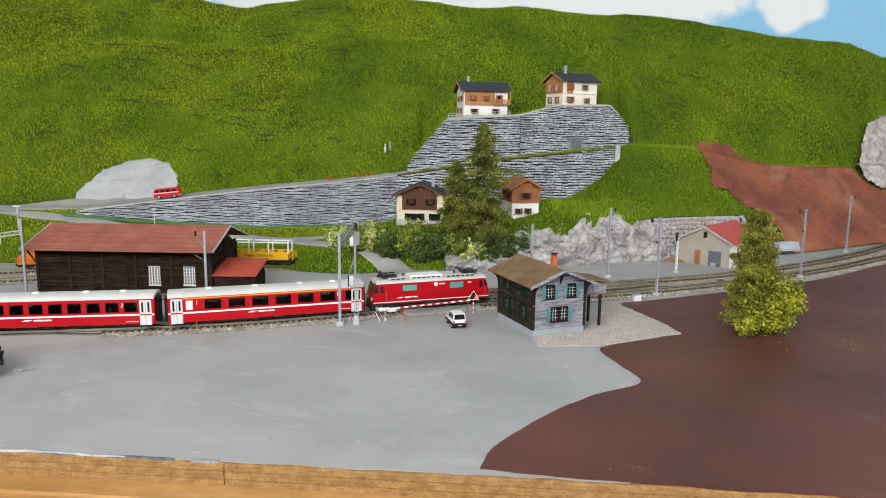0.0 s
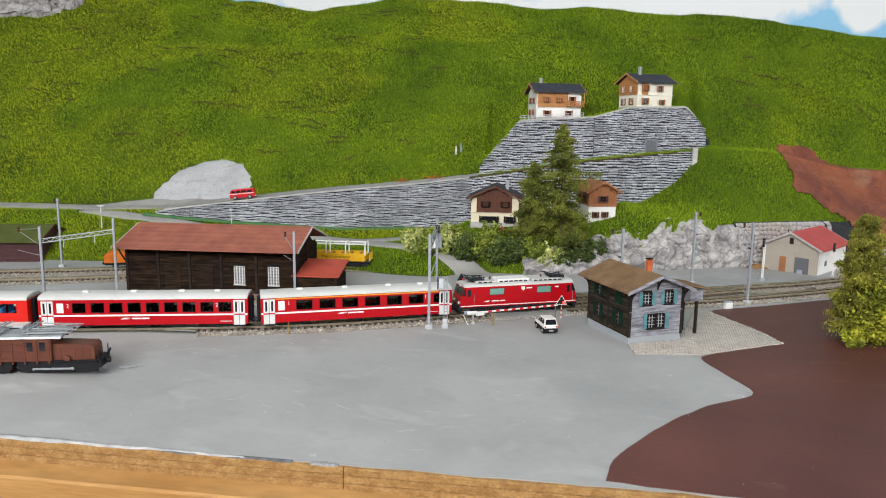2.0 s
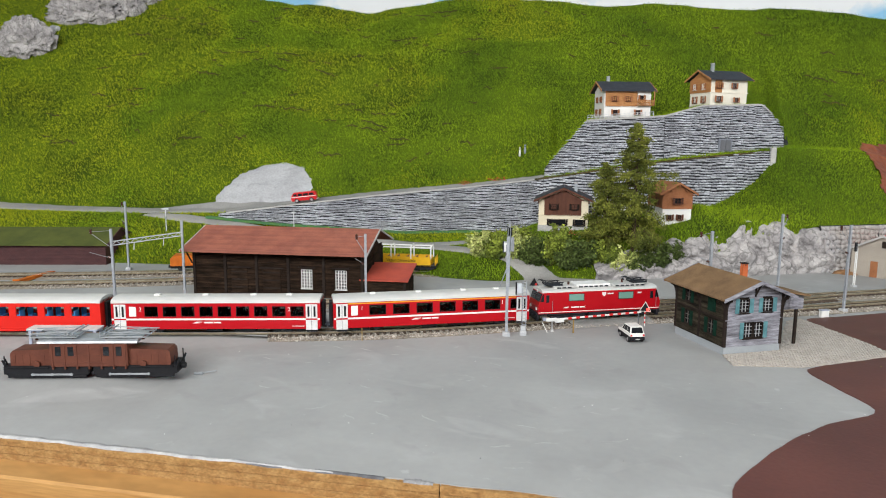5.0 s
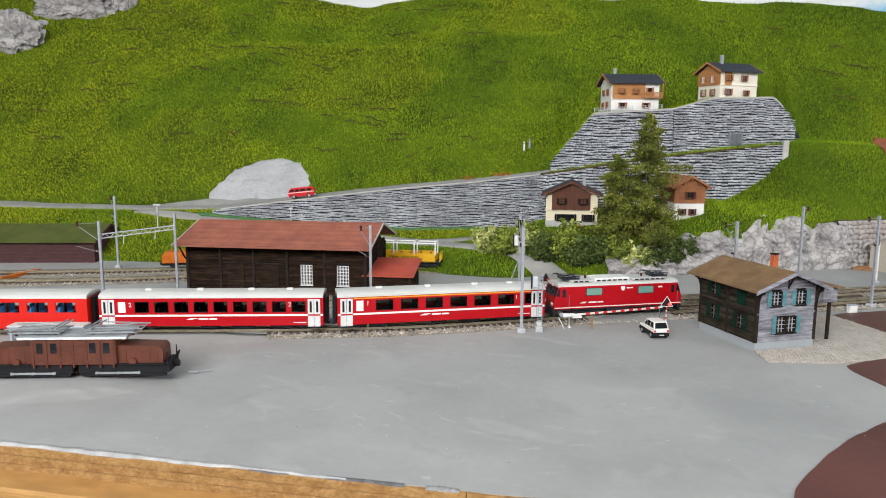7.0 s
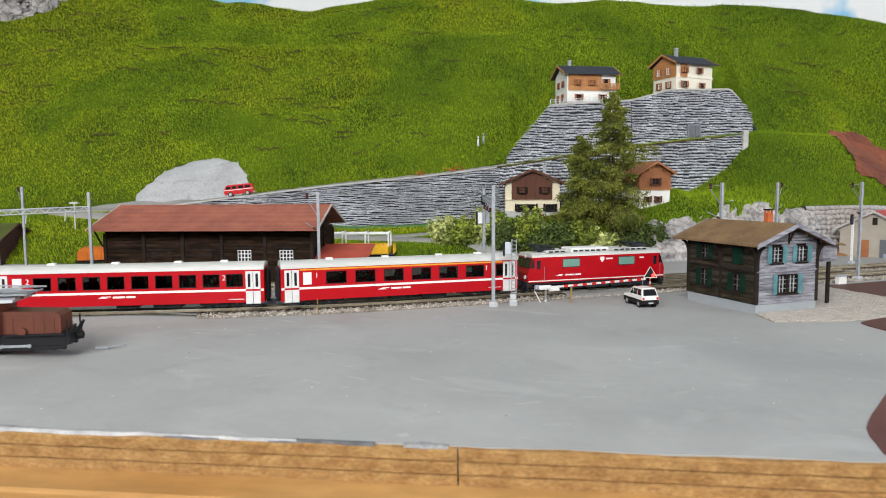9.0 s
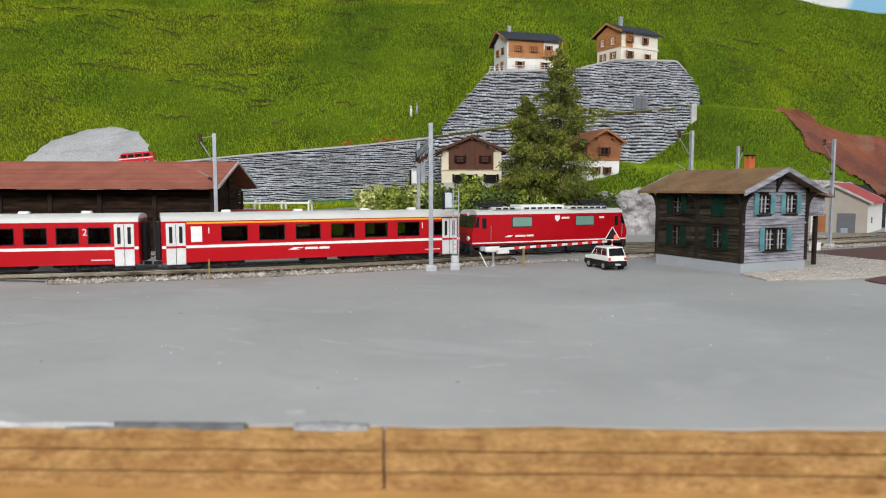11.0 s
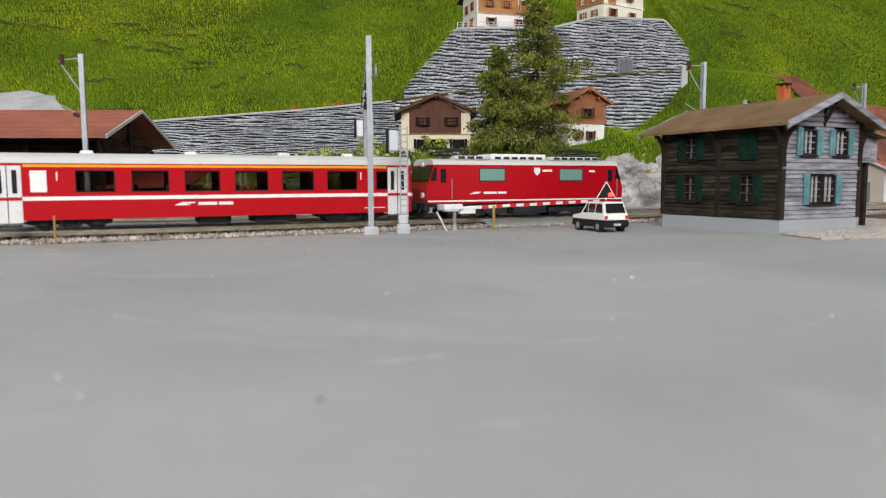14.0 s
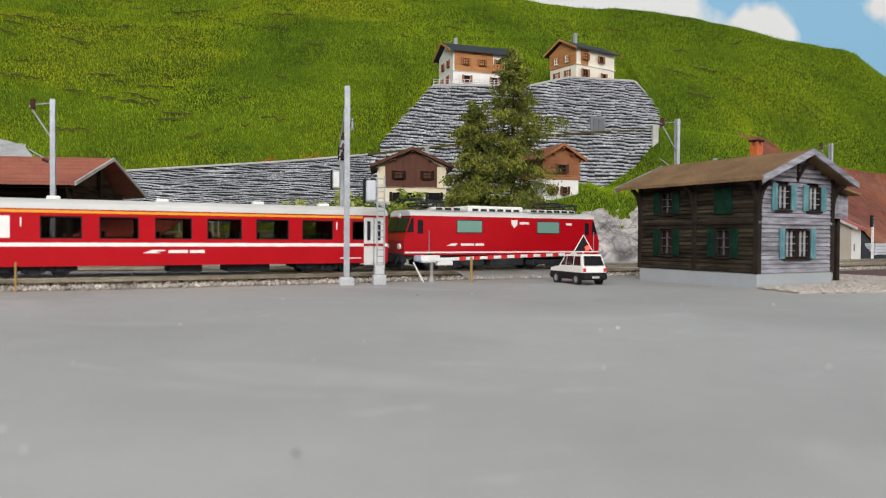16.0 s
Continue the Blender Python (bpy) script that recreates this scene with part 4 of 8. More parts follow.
track("main line track with rusty rails in grey-brown ballast", LINE_A, 3, tie_from=-0.335, ballast_from=-0.33, stones=21000, near_ones=True)
track("loop track behind the platform in grey ballast", LINE_B, 4, stones=7000, near_ones=True)
track("siding track merging into the main line", LINE_C, 5, ballast_to=0.20, stones=5200, near_ones=True)
track("goods siding with bright rails on dark sleepers", LINE_D, 6, stones=3500)
track("second goods siding in grey gravel", LINE_E, 8, stones=2500)
# the main line's paved stretch, set into the grey board
sec = LINE_A[LINE_A[:, 0] < -0.325]
pav = sweep(bmesh.new(), sec, 0.0, [(-58, 0.0), (-34, 1.3), (-18, 3.2), (-7.4, 3.4), (-7.4, 2.0), (-4.8, 2.0), (-4.8, 3.6), (4.8, 3.6), (4.8, 2.0), (7.4, 2.0), (7.4, 3.4), (18, 3.4), (24, 0.0)], closed=False)
for v in pav.verts:
    v.co.z *= min(1.0, max(0.25, (-0.325 - v.co.x) / 0.07 + 0.25))
    v.co.z -= 0.0006
tagged(link("track_paving", pav, M_GREY, smooth=True), "grey paving flush with the rails of the main line", kind="structure")
# level crossing planks
M_PLANK = mat("dark_crossing_plank", (0.075, 0.055, 0.042), (0.045, 0.035, 0.028), 90, 900, 0.85, bump=0.3, spread=0.25, stretch=(1, 4, 1))
cross = thing("level_crossing_deck", "dark timber planks between the rails of the level crossing", "crossing deck")
for line, xa, xb in ((LINE_A, -0.035, 0.045), (LINE_C, -0.055, 0.030), (LINE_B, -0.075, 0.012)):
    seg = line[(line[:, 0] > xa) & (line[:, 0] < xb)]
    for o in (-0.0040, -0.0013, 0.0013, 0.0040):
        link("plank", sweep(bmesh.new(), seg, o, [(-1.2, 2.0), (1.2, 2.0), (1.2, 4.5), (-1.2, 4.5)]), M_PLANK, cross)
for line, xa, xb, lo, hi in ((LINE_A, -0.04, 0.05, -26, -8), (LINE_A, -0.045, 0.04, 8, 15), (LINE_C, -0.06, 0.03, 8, 17), (LINE_B, -0.08, 0.01, 8, 30)):
    seg = line[(line[:, 0] > xa) & (line[:, 0] < xb)]
    link("approach_slab", sweep(bmesh.new(), seg, 0.0, [(lo, 0.2 if lo < -20 else 4.3), (lo, 0.4 if lo < -20 else 4.4), (hi, 4.4 if hi < 20 else 0.4), (hi, 0.2)]), M_ROAD, cross, "grey road surface")

# platform with a segmented edge
PLAT = [(-0.60, 0.752), (-0.402, 0.785), (-0.341, 0.788), (-0.225, 0.812), (-0.147, 0.838), (-0.153, 0.858), (-0.262, 0.842), (-0.40, 0.818), (-0.60, 0.785)]
M_PLAT = mat("pale_platform", (0.47, 0.46, 0.45), (0.40, 0.39, 0.38), 20, 500, 0.8, bump=0.3)
sheet("platform", [(x, y + 0.001) for x, y in PLAT], 0.0046, 0.0046, M_PLAT, "low pale grey station platform")
M_EDGE = flat("blue_grey_concrete", (0.33, 0.36, 0.44), 0.6)
edge = thing("platform_edge", "blue-grey segmented concrete platform edge", "platform edge")
a, b2 = Vector((-0.345, 0.7835)), Vector((-0.147, 0.834))
for s in range(13):
    f0, f1 = s / 13, (s + 0.93) / 13
    mid = Vector((0, 0.006 * math.sin(math.pi * (s + 0.5) / 13) * -1))
    c = a.lerp(b2, (f0 + f1) / 2) + mid
    ang = math.degrees(math.atan2(b2.y - a.y, b2.x - a.x)) + (6.5 - s) * -0.9
    l = (b2 - a).length / 13 * 0.465 * 1000
    part("edge_block", B(-l, l, -1.2, 3, 0, 5.2, bev=0.5, m=pose(c.x, c.y, 0, 0, 0, ang)), M_EDGE, edge)
    part("edge_rib", B(-l - 0.6, -l + 0.8, -2.0, 0, 0, 5.6, bev=0.3, m=pose(c.x, c.y, 0, 0, 0, ang)), M_COPING, edge)

# ---------- masts ----------
M_MAST = mat("galvanised_steel", (0.37, 0.39, 0.42), (0.29, 0.31, 0.34), 120, 900, 0.45, 0.3, bump=0.05)
M_BASE = mat("cast_concrete_base", (0.46, 0.47, 0.48), (0.37, 0.38, 0.40), 150, 900, 0.85, bump=0.3)
M_BROWNI = flat("brown_porcelain", (0.065, 0.025, 0.02), 0.25)
M_WIRE = flat("grey_wire", (0.30, 0.31, 0.33), 0.4, 0.5)


def mast(x, y, h, arm=0.0, turn=0.0, z=0.0, label="slim grey steel catenary mast on a concrete foot", w=1.3):
    m = thing("catenary_mast", label, "mast", pose(x, y, z, 0, 0, turn), "catenary masts")
    part("foot", B(-4, 4, -4, 4, -1, 4, bev=0.8), M_BASE, m, "grey concrete foot")
    q = w * 0.55
    bm = P([(-w, -w), (w, -w), (w, -q), (w * 0.3, -q), (w * 0.3, q), (w, q), (w, w), (-w, w), (-w, q), (-w * 0.3, q), (-w * 0.3, -q), (-w, -q)], 3, h, axis="z")
    part("column", bm, M_MAST, m)
    if arm:
        s = 1 if arm > 0 else -1
        l = abs(arm)
        t = part("bracket", R((0, 0, h - 22), (s * l, 0, h - 4), 0.42, 6), M_WIRE, m)
        part("insulator", R((s * (l - 1.5), 0, h - 6), (s * (l - 1.5), 0, h - 0.5), 1.3, 8), M_BROWNI, t, "dark brown insulator")
        t2 = part("stay", R((0, 0, h - 2), (s * l * 0.9, 0, h - 3.5), 0.28, 6), M_WIRE, m)
        t3 = part("steady_arm", R((0, 0, h - 34), (s * l * 1.05, 0, h - 27), 0.35, 6), M_WIRE, m)
        part("insulator", R((s * 2.0, 0, h - 33.2), (s * 5.0, 0, h - 32), 1.1, 8), M_BROWNI, t3, "dark brown insulator")
    return m


mast(-0.2534, 0.8216, 97.4, -11, 14, w=1.25)
mast(-0.0952, 0.8005, 102.5, 0, 8, label="tall grey square catenary mast on a concrete foot", w=1.4)
mast(0.1138, 0.8915, 104, -15, 26)
mast(0.236, 1.108, 104, 9, 30)
mast(0.283, 0.996, 104, -16, 30)
mast(0.527, 1.150, 104, -16, 36)
mast(0.712, 1.410, 104, 17, 42)
mast(-0.545, 0.792, 97, -24, 14)
mast(-0.511, 0.879, 98, 0, 14)
mast(-0.700, 1.030, 104, -6, 14)
portal = thing("lattice_crossbeam", "white lattice crossbeam between two catenary masts", "crossbeam")
pa, pb = Vector((-545, 792, 78)), Vector((-511, 879, 79))
M_WHITEM = flat("white_metal", (0.62, 0.64, 0.66), 0.4)
for dz in (0, 4.5):
    part("chord", R(pa + Vector((0, 0, dz)), pb + Vector((0, 0, dz)), 0.6, 6), M_WHITEM, portal)
for s in range(16):
    p0, p1 = pa.lerp(pb, s / 16), pa.lerp(pb, (s + 1) / 16)
    part("lattice_bar", R(p0 + Vector((0, 0, 4.5 if s % 2 else 0)), p1 + Vector((0, 0, 0 if s % 2 else 4.5)), 0.4, 5), M_WHITEM, portal)
for f in (0.3, 0.72):
    p = pa.lerp(pb, f)
    part("hanger", R(p, p - Vector((1, 0, 9)), 0.5, 6), M_WHITEM, portal)
lamp = thing("platform_lamp", "slim white lamp post with a flat head", "lamp post", pose(-0.719, 1.16, ground_z(-0.719, 1.16)))
part("post", R((0, 0, 0), (0, 0, 37), 0.8, 8), M_WHITEM, lamp)
part("lamp_head", B(-6, 6, -2.5, 2.5, 37, 39.5, bev=0.6), M_WHITEM, lamp)
part("post_collar", B(-1.5, 1.5, -1.5, 1.5, 22, 25, bev=0.3), M_MAST, lamp)
lamp2 = thing("road_lamp", "short white lamp post by the road", "lamp post", pose(-0.505, 1.20, ground_z(-0.505, 1.20)))
part("post", R((0, 0, 0), (0, 0, 40), 0.7, 8), M_WHITEM, lamp2)
part("lamp_head", B(-3, 3, -2, 2, 40, 42.5, bev=0.5), M_WHITEM, lamp2)

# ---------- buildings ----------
# station boards: shaded sides darkened and lit front lightened in the colour
M_DWOOD = mat("weathered_boards_shaded_tone", (0.048, 0.040, 0.027), (0.011, 0.009, 0.0065), 110, 700, 0.9, bump=0.4, depth=0.0004, stretch=(0.4, 0.4, 3), spread=0.30, fine_mix=0.75, spec=0.1)
M_GWOOD = mat("weathered_boards_lit_tone", (0.295, 0.293, 0.330), (0.125, 0.122, 0.140), 150, 700, 0.85, bump=0.4, depth=0.0004, stretch=(0.4, 0.4, 3), spread=0.2, fine_mix=0.5)
M_POST = mat("dark_brown_timber", (0.030, 0.022, 0.018), (0.018, 0.013, 0.011), 90, 800, 0.9, bump=0.3, spec=0.1)
M_ROOFBR = mat("brown_felt_roof", (0.215, 0.135, 0.072), (0.155, 0.098, 0.055), 60, 1300, 0.9, bump=0.5, spread=0.10, fine_mix=0.65, spec=0.1)
M_ROOFRED = mat("red_brown_shingles", (0.32, 0.115, 0.075), (0.24, 0.085, 0.06), 50, 900, 0.8, bump=0.4, spread=0.12, fine_mix=0.35)
M_TEAL = mat("teal_shutter_paint", (0.118, 0.265, 0.295), (0.075, 0.180, 0.205), 150, 1200, 0.8, bump=0.1, spec=0.15)
M_DGREEN = mat("dark_green_shutter_paint", (0.006, 0.030, 0.019), (0.004, 0.018, 0.011), 150, 1200, 0.85, bump=0.1, spec=0.1)
M_MUNTIND = flat("brown_grey_window_bar", (0.10, 0.09, 0.075), 0.7)
M_MUNTIN = flat("grey_window_bar", (0.40, 0.40, 0.41), 0.6)
M_WHITE = flat("white_plastic", (0.78, 0.78, 0.76), 0.4)
M_BLACK = flat("black_plastic", (0.012, 0.012, 0.014), 0.55, spec=0.2)
M_PLINTH = mat("light_grey_plinth", (0.32, 0.345, 0.365), (0.295, 0.318, 0.336), 40, 900, 0.7, bump=0.1, fine_mix=0.08)
M_BRICK = mat("orange_brick", (0.52, 0.14, 0.045), (0.42, 0.10, 0.035), 150, 900, 0.8, bump=0.3)
m, t, b = nodes_of("dark_window_glass", 0.08)
b.inputs["Base Color"].default_value = (0.012, 0.014, 0.017, 1)
M_GLASS = m


def boards(parent, width, z0, z1, pitch, material, place, cuts=(), name="board", thick=1.0, r=rnd):
    """Horizontal boards over a wall of that width; cuts: (u0, u1, z0, z1) openings. place: matrix of the wall (u along x, outwards -y)."""
    z = z0
    while z < z1 - 0.2:
        h = min(pitch, z1 - z)
        spans = [(0.0, width)]
        for u0, u1, a, c in cuts:
            if a < z + h * 0.6 and c > z + h * 0.4:
                nxt = []
                for s0, s1 in spans:
                    if u0 > s0:
                        nxt.append((s0, min(s1, u0)))
                    if u1 < s1:
                        nxt.append((max(s0, u1), s1))
                spans = [s for s in nxt if s[1] - s[0] > 0.3]
        for s0, s1 in spans:
            o = r.uniform(-0.12, 0.12)
            bm = bmesh.new()
            prism(bm, [(0.3, z + 0.20), (-thick + o, z + 0.20), (-thick * 0.55 + o, z + h - 0.12), (0.3, z + h - 0.12)], s0, s1, axis="x")
            part(name, bm, material, parent).matrix_local = place
        z += pitch


def window(parent, place, u0, u1, z0, z1, cols, rows, frame_m, glass=None, shutters=None, sw=5.0, label="", closed=False, bar=0.36, bars=None):
    """A window with frame, bars and pane in a wall plane; shutters: material."""
    w = part("window", bmesh.new(), frame_m, parent, label)
    w.matrix_local = place
    bm = bmesh.new()
    f = 0.55
    for d in ((u0, u1, z0, z0 + f), (u0, u1, z1 - f, z1), (u0, u0 + f, z0, z1), (u1 - f, u1, z0, z1)):
        box(bm, d[0], d[1], -1.4, 0.6, d[2], d[3])
    part("window_frame", bm, frame_m, w)
    for c in range(1, cols):
        u = u0 + (u1 - u0) * c / cols
        part("glazing_bar", B(u - bar / 2, u + bar / 2, -0.9, 0.2, z0, z1), bars or frame_m, w)
    for c in range(1, rows):
        z = z0 + (z1 - z0) * c / rows
        part("glazing_bar", B(u0, u1, -0.8, 0.25, z - bar / 2, z + bar / 2), bars or frame_m, w)
    part("pane", B(u0 + 0.3, u1 - 0.3, 0.3, 0.8, z0 + 0.3, z1 - 0.3), glass or M_GLASS, w)
    if shutters:
        sides = ((u0 - sw - 0.3, u0 - 0.3), (u1 + 0.3, u1 + sw + 0.3)) if not closed else ((u0, (u0 + u1) / 2 - 0.1), ((u0 + u1) / 2 + 0.1, u1))
        for a, c in sides:
            bm = bmesh.new()
            box(bm, a, c, -2.0, -1.2, z0 - 0.6, z1 + 0.6, bev=0.15)
            mid = (z0 + z1) / 2
            for lo, hi in ((z0 + 0.8, mid - 0.6), (mid + 0.6, z1 - 0.8)):
                box(bm, a + (c - a) * 0.3, a + (c - a) * 0.7, -2.4, -1.9, lo, hi, bev=0.15)
            part("shutter", bm, shutters, w)
    part("window_sill", B(u0 - 1, u1 + 1, -2.2, 0, z0 - 1.4, z0 - 0.5, bev=0.15), frame_m, w)
    return w


def gable_roof(parent, x0, x1, y0, y1, ze, zr, thick, material, verge=None, axis="x", label="", drop=1.4, ridge=None):
    """Two roof slopes, the ridge along the axis; ze and zr: heights at the eaves and the ridge."""
    slopes = []
    for s in (0, 1):
        bm = bmesh.new()
        if axis == "x":
            ym = (y0 + y1) / 2 if ridge is None else ridge
            ya = y0 if s == 0 else y1
            prism(bm, [(ya, ze), (ym, zr), (ym, zr + thick), (ya, ze + thick)], x0, x1, axis="x")
        else:
            xm = (x0 + x1) / 2
            xa = x0 if s == 0 else x1
            prism(bm, [(xa, ze), (xm, zr), (xm, zr + thick), (xa, ze + thick)], y0, y1, axis="y")
        slopes.append(part("roof_slope", bm, material, parent, label))
    if verge:
        for e in (0, 1):
            for s in (0, 1):
                bm = bmesh.new()
                if axis == "x":
                    ym = (y0 + y1) / 2 if ridge is None else ridge
                    ya, xe = (y0 if s == 0 else y1), (x0 if e == 0 else x1)
                    prism(bm, [(ya, ze - drop), (ym, zr - drop), (ym, zr + thick + 0.3), (ya, ze + thick + 0.3)], xe - 0.6, xe + 0.6, axis="x")
                else:
                    xm = (x0 + x1) / 2
                    xa, ye = (x0 if s == 0 else x1), (y0 if e == 0 else y1)
                    prism(bm, [(xa, ze - drop), (xm, zr - drop), (xm, zr + thick + 0.3), (xa, ze + thick + 0.3)], ye - 0.6, ye + 0.6, axis="y")
                part("verge_board", bm, verge, parent)
    return slopes


# --- station: gable front along x (0..61), long side along y (0..88) ---
SW, SL, PL, EV, RG = 61.0, 80.0, 7.5, 54.0, 69.8
st = thing("station_house", "two-storey dark timber station with teal shutters and brown roof", "station building", pose(0.1125, 0.7805, 0, 0, 0, 26.3))
part("plinth", B(-0.6, SW + 0.6, -0.6, SL + 0.6, -0.5, PL, bev=0.3), M_PLINTH, st, "light grey concrete plinth")
roof_at = lambda u: EV + (RG - EV) * (1 - abs(u - SW / 2) / (SW / 2 + 9))
bm = bmesh.new()
inner = 1.2
prism(bm, [(inner, PL), (SW - inner, PL), (SW - inner, roof_at(SW)), (SW / 2, RG - 0.5), (inner, roof_at(0))], inner, SL - inner, axis="y")
part("inner_body", bm, M_POST, st)
FRONT, LEFT = Matrix.Identity(4), pose(0, SL * MM, 0, 0, 0, -90)
RIGHT, BACK = pose(SW * MM, 0, 0, 0, 0, 90), pose(SW * MM, SL * MM, 0, 0, 0, 180)
front_cuts = [(19.8, 40.8, 15.5, 30.0), (13.4, 24.2, 40.5, 53.5), (38.9, 49.7, 40.5, 53.5)]
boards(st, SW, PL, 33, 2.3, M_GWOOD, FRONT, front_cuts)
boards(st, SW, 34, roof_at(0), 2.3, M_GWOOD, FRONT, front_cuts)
z = roof_at(0)
while z < RG - 3:
    half = (RG - z - 2.0) / (RG - EV) * (SW / 2 + 9)
    bm = bmesh.new()
    prism(bm, [(0.3, z + 0.12), (-1.0, z + 0.12), (-0.7, z + 2.2), (0.3, z + 2.2)], max(0, SW / 2 - half), min(SW, SW / 2 + half), axis="x")
    part("board", bm, M_GWOOD, st)
    z += 2.3
# left long side: u runs from the back (0) to the front (SL)
LC = (SL - 59, SL - 20)
left_cuts = [(c - 4.5, c + 4.5, a, b2) for c in LC for a, b2 in ((16, 30), (39.5, 52))]
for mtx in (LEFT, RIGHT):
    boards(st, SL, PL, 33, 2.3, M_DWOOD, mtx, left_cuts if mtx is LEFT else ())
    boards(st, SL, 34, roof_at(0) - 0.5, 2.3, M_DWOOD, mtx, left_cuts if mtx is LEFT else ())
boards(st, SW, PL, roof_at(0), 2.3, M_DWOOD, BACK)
for x, y in ((0, 0), (SW, 0), (0, SL), (SW, SL), (0, SL / 2 - 1), (SW, SL / 2 - 1)):
    part("post", B(x - 1.5, x + 1.5, y - 1.5, y + 1.5, PL, roof_at(0), bev=0.3), M_POST, st)
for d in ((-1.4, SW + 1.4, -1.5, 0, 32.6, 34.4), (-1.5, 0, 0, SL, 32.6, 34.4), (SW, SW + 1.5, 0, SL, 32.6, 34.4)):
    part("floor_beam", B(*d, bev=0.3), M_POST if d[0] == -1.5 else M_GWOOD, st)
window(st, FRONT, 19.8, 29.8, 15.5, 30, 3, 4, M_POST, bars=M_MUNTIN, bar=0.24, label="ground-floor casement with grey bars")
window(st, FRONT, 30.8, 40.8, 15.5, 30, 3, 4, M_POST, bars=M_MUNTIN, bar=0.24)
for u in (15.4, 41.2):
    bm = B(u, u + 4.1, -2.0, -1.2, 14.9, 30.6, bev=0.15)
    box(bm, u + 1.3, u + 2.8, -2.4, -1.9, 16.5, 22, bev=0.15)
    box(bm, u + 1.3, u + 2.8, -2.4, -1.9, 23.6, 29, bev=0.15)
    part("shutter", bm, M_TEAL, st, "open teal shutter")
window(st, FRONT, 13.4, 24.2, 40.5, 53, 3, 4, M_POST, bars=M_MUNTIN, bar=0.24, shutters=M_TEAL, sw=4.1, label="upper window with open teal shutters")
window(st, FRONT, 38.9, 49.7, 40.5, 53, 3, 4, M_POST, bars=M_MUNTIN, bar=0.24, shutters=M_TEAL, sw=4.1, label="upper window with open teal shutters")
for c in LC:
    window(st, LEFT, c - 4.5, c + 4.5, 16, 30, 2, 3, M_POST, bars=M_MUNTIND, bar=0.3, shutters=M_DGREEN, sw=4.8, label="window with dark green shutters")
window(st, LEFT, LC[0] - 4.5, LC[0] + 4.5, 39.5, 51.5, 2, 3, M_POST, bars=M_MUNTIND, bar=0.3, shutters=M_DGREEN, sw=4.8, label="window with dark green shutters")
window(st, LEFT, LC[1] - 5.5, LC[1] + 5.5, 39.5, 51.5, 1, 1, M_DGREEN, shutters=M_DGREEN, closed=True, label="window with closed dark green shutters")
gable_roof(st, -9, SW + 9, -9.5, SL + 13, EV, RG, 1.6, M_ROOFBR, M_GWOOD, axis="y", label="brown felt roof slope")
# curved brackets under the eaves, and the king strut of the gable
for y in (0.0, SL / 2, SL):
    for s, xw in ((-1, 0.0), (1, SW)):
        bm = bmesh.new()
        arc = [(xw + s * 8.0 * (1 - math.cos(a)), 40 + 14.5 * math.sin(a)) for a in np.linspace(0, math.pi / 2, 7)]
        inner_arc = [(xw + s * (8.0 * (1 - math.cos(a)) + 1.8 * math.cos(a)), 40 + 12.6 * math.sin(a)) for a in np.linspace(math.pi / 2, 0, 7)]
        prism(bm, arc + inner_arc, y - 0.9, y + 0.9, axis="y")
        part("eave_bracket", bm, M_POST, st)
for x in (0.0, SW):
    bm = bmesh.new()
    arc = [(-8.0 * (1 - math.cos(a)), 42 + 12.5 * math.sin(a)) for a in np.linspace(0, math.pi / 2, 7)]
    inner_arc = [(-(8.0 * (1 - math.cos(a)) + 1.8 * math.cos(a)), 42 + 10.6 * math.sin(a)) for a in np.linspace(math.pi / 2, 0, 7)]
    prism(bm, arc + inner_arc, x - 0.9, x + 0.9, axis="x")
    part("eave_bracket", bm, M_POST, st)
bm = bmesh.new()
rod(bm, (SW / 2, -0.5, 56), (SW / 2, -8, 68), 0.9, 6)
rod(bm, (SW / 2, -0.8, 55), (SW / 2, -0.8, 71), 0.9, 6)
part("gable_strut", bm, M_POST, st)
ch = part("chimney", B(38.6, 44.1, 29.8, 34.8, 60, 78.4, bev=0.3), M_BRICK, st, "orange brick chimney")
for d in ((38.9, 40.1, 30.1, 31.3), (42.6, 43.8, 30.1, 31.3), (38.9, 40.1, 33.3, 34.5), (42.6, 43.8, 33.3, 34.5)):
    part("cap_leg", B(*d, 78.4, 80.6), M_BRICK, ch)
part("chimney_cap", B(38.1, 44.6, 29.3, 35.3, 80.6, 81.6, bev=0.3), M_POST, ch, "dark chimney cap")
part("flashing", B(38.0, 44.7, 29.2, 35.4, 62, 66.5, bev=0.3), M_PLINTH, ch, "pale flashing")
# side bay on posts
bay = part("side_bay", B(SW + 0.5, SW + 33, 12, 39, 38, 51, bev=0.3), M_GWOOD, st, "grey boarded bay on posts")
for u in np.arange(SW + 1, SW + 32.5, 2.6):
    part("board", B(u, u + 2.3, 11.2, 12, 37.2, 51), M_GWOOD, bay)
for z in np.arange(39, 50, 2.3):
    part("board", B(SW + 33, SW + 33.7, 12, 39, z, z + 2.0), M_GWOOD, bay)
part("bay_roof", P([(SW + 6, 56), (SW + 37, 50.6), (SW + 37, 52.2), (SW + 6, 57.6)], 5, 45, axis="y"), M_ROOFBR, bay, "small brown lean-to roof")
for x, y in ((SW + 30, 15), (SW + 30, 37), (SW + 9, 15)):
    part("bay_post", B(x - 1.3, x + 1.3, y - 1.3, y + 1.3, 0, 38, bev=0.2), M_POST, bay)
part("door", B(SW + 0.2, SW + 1.4, 24, 36, PL, 26, bev=0.2), M_WHITE, st, "pale door under the bay")

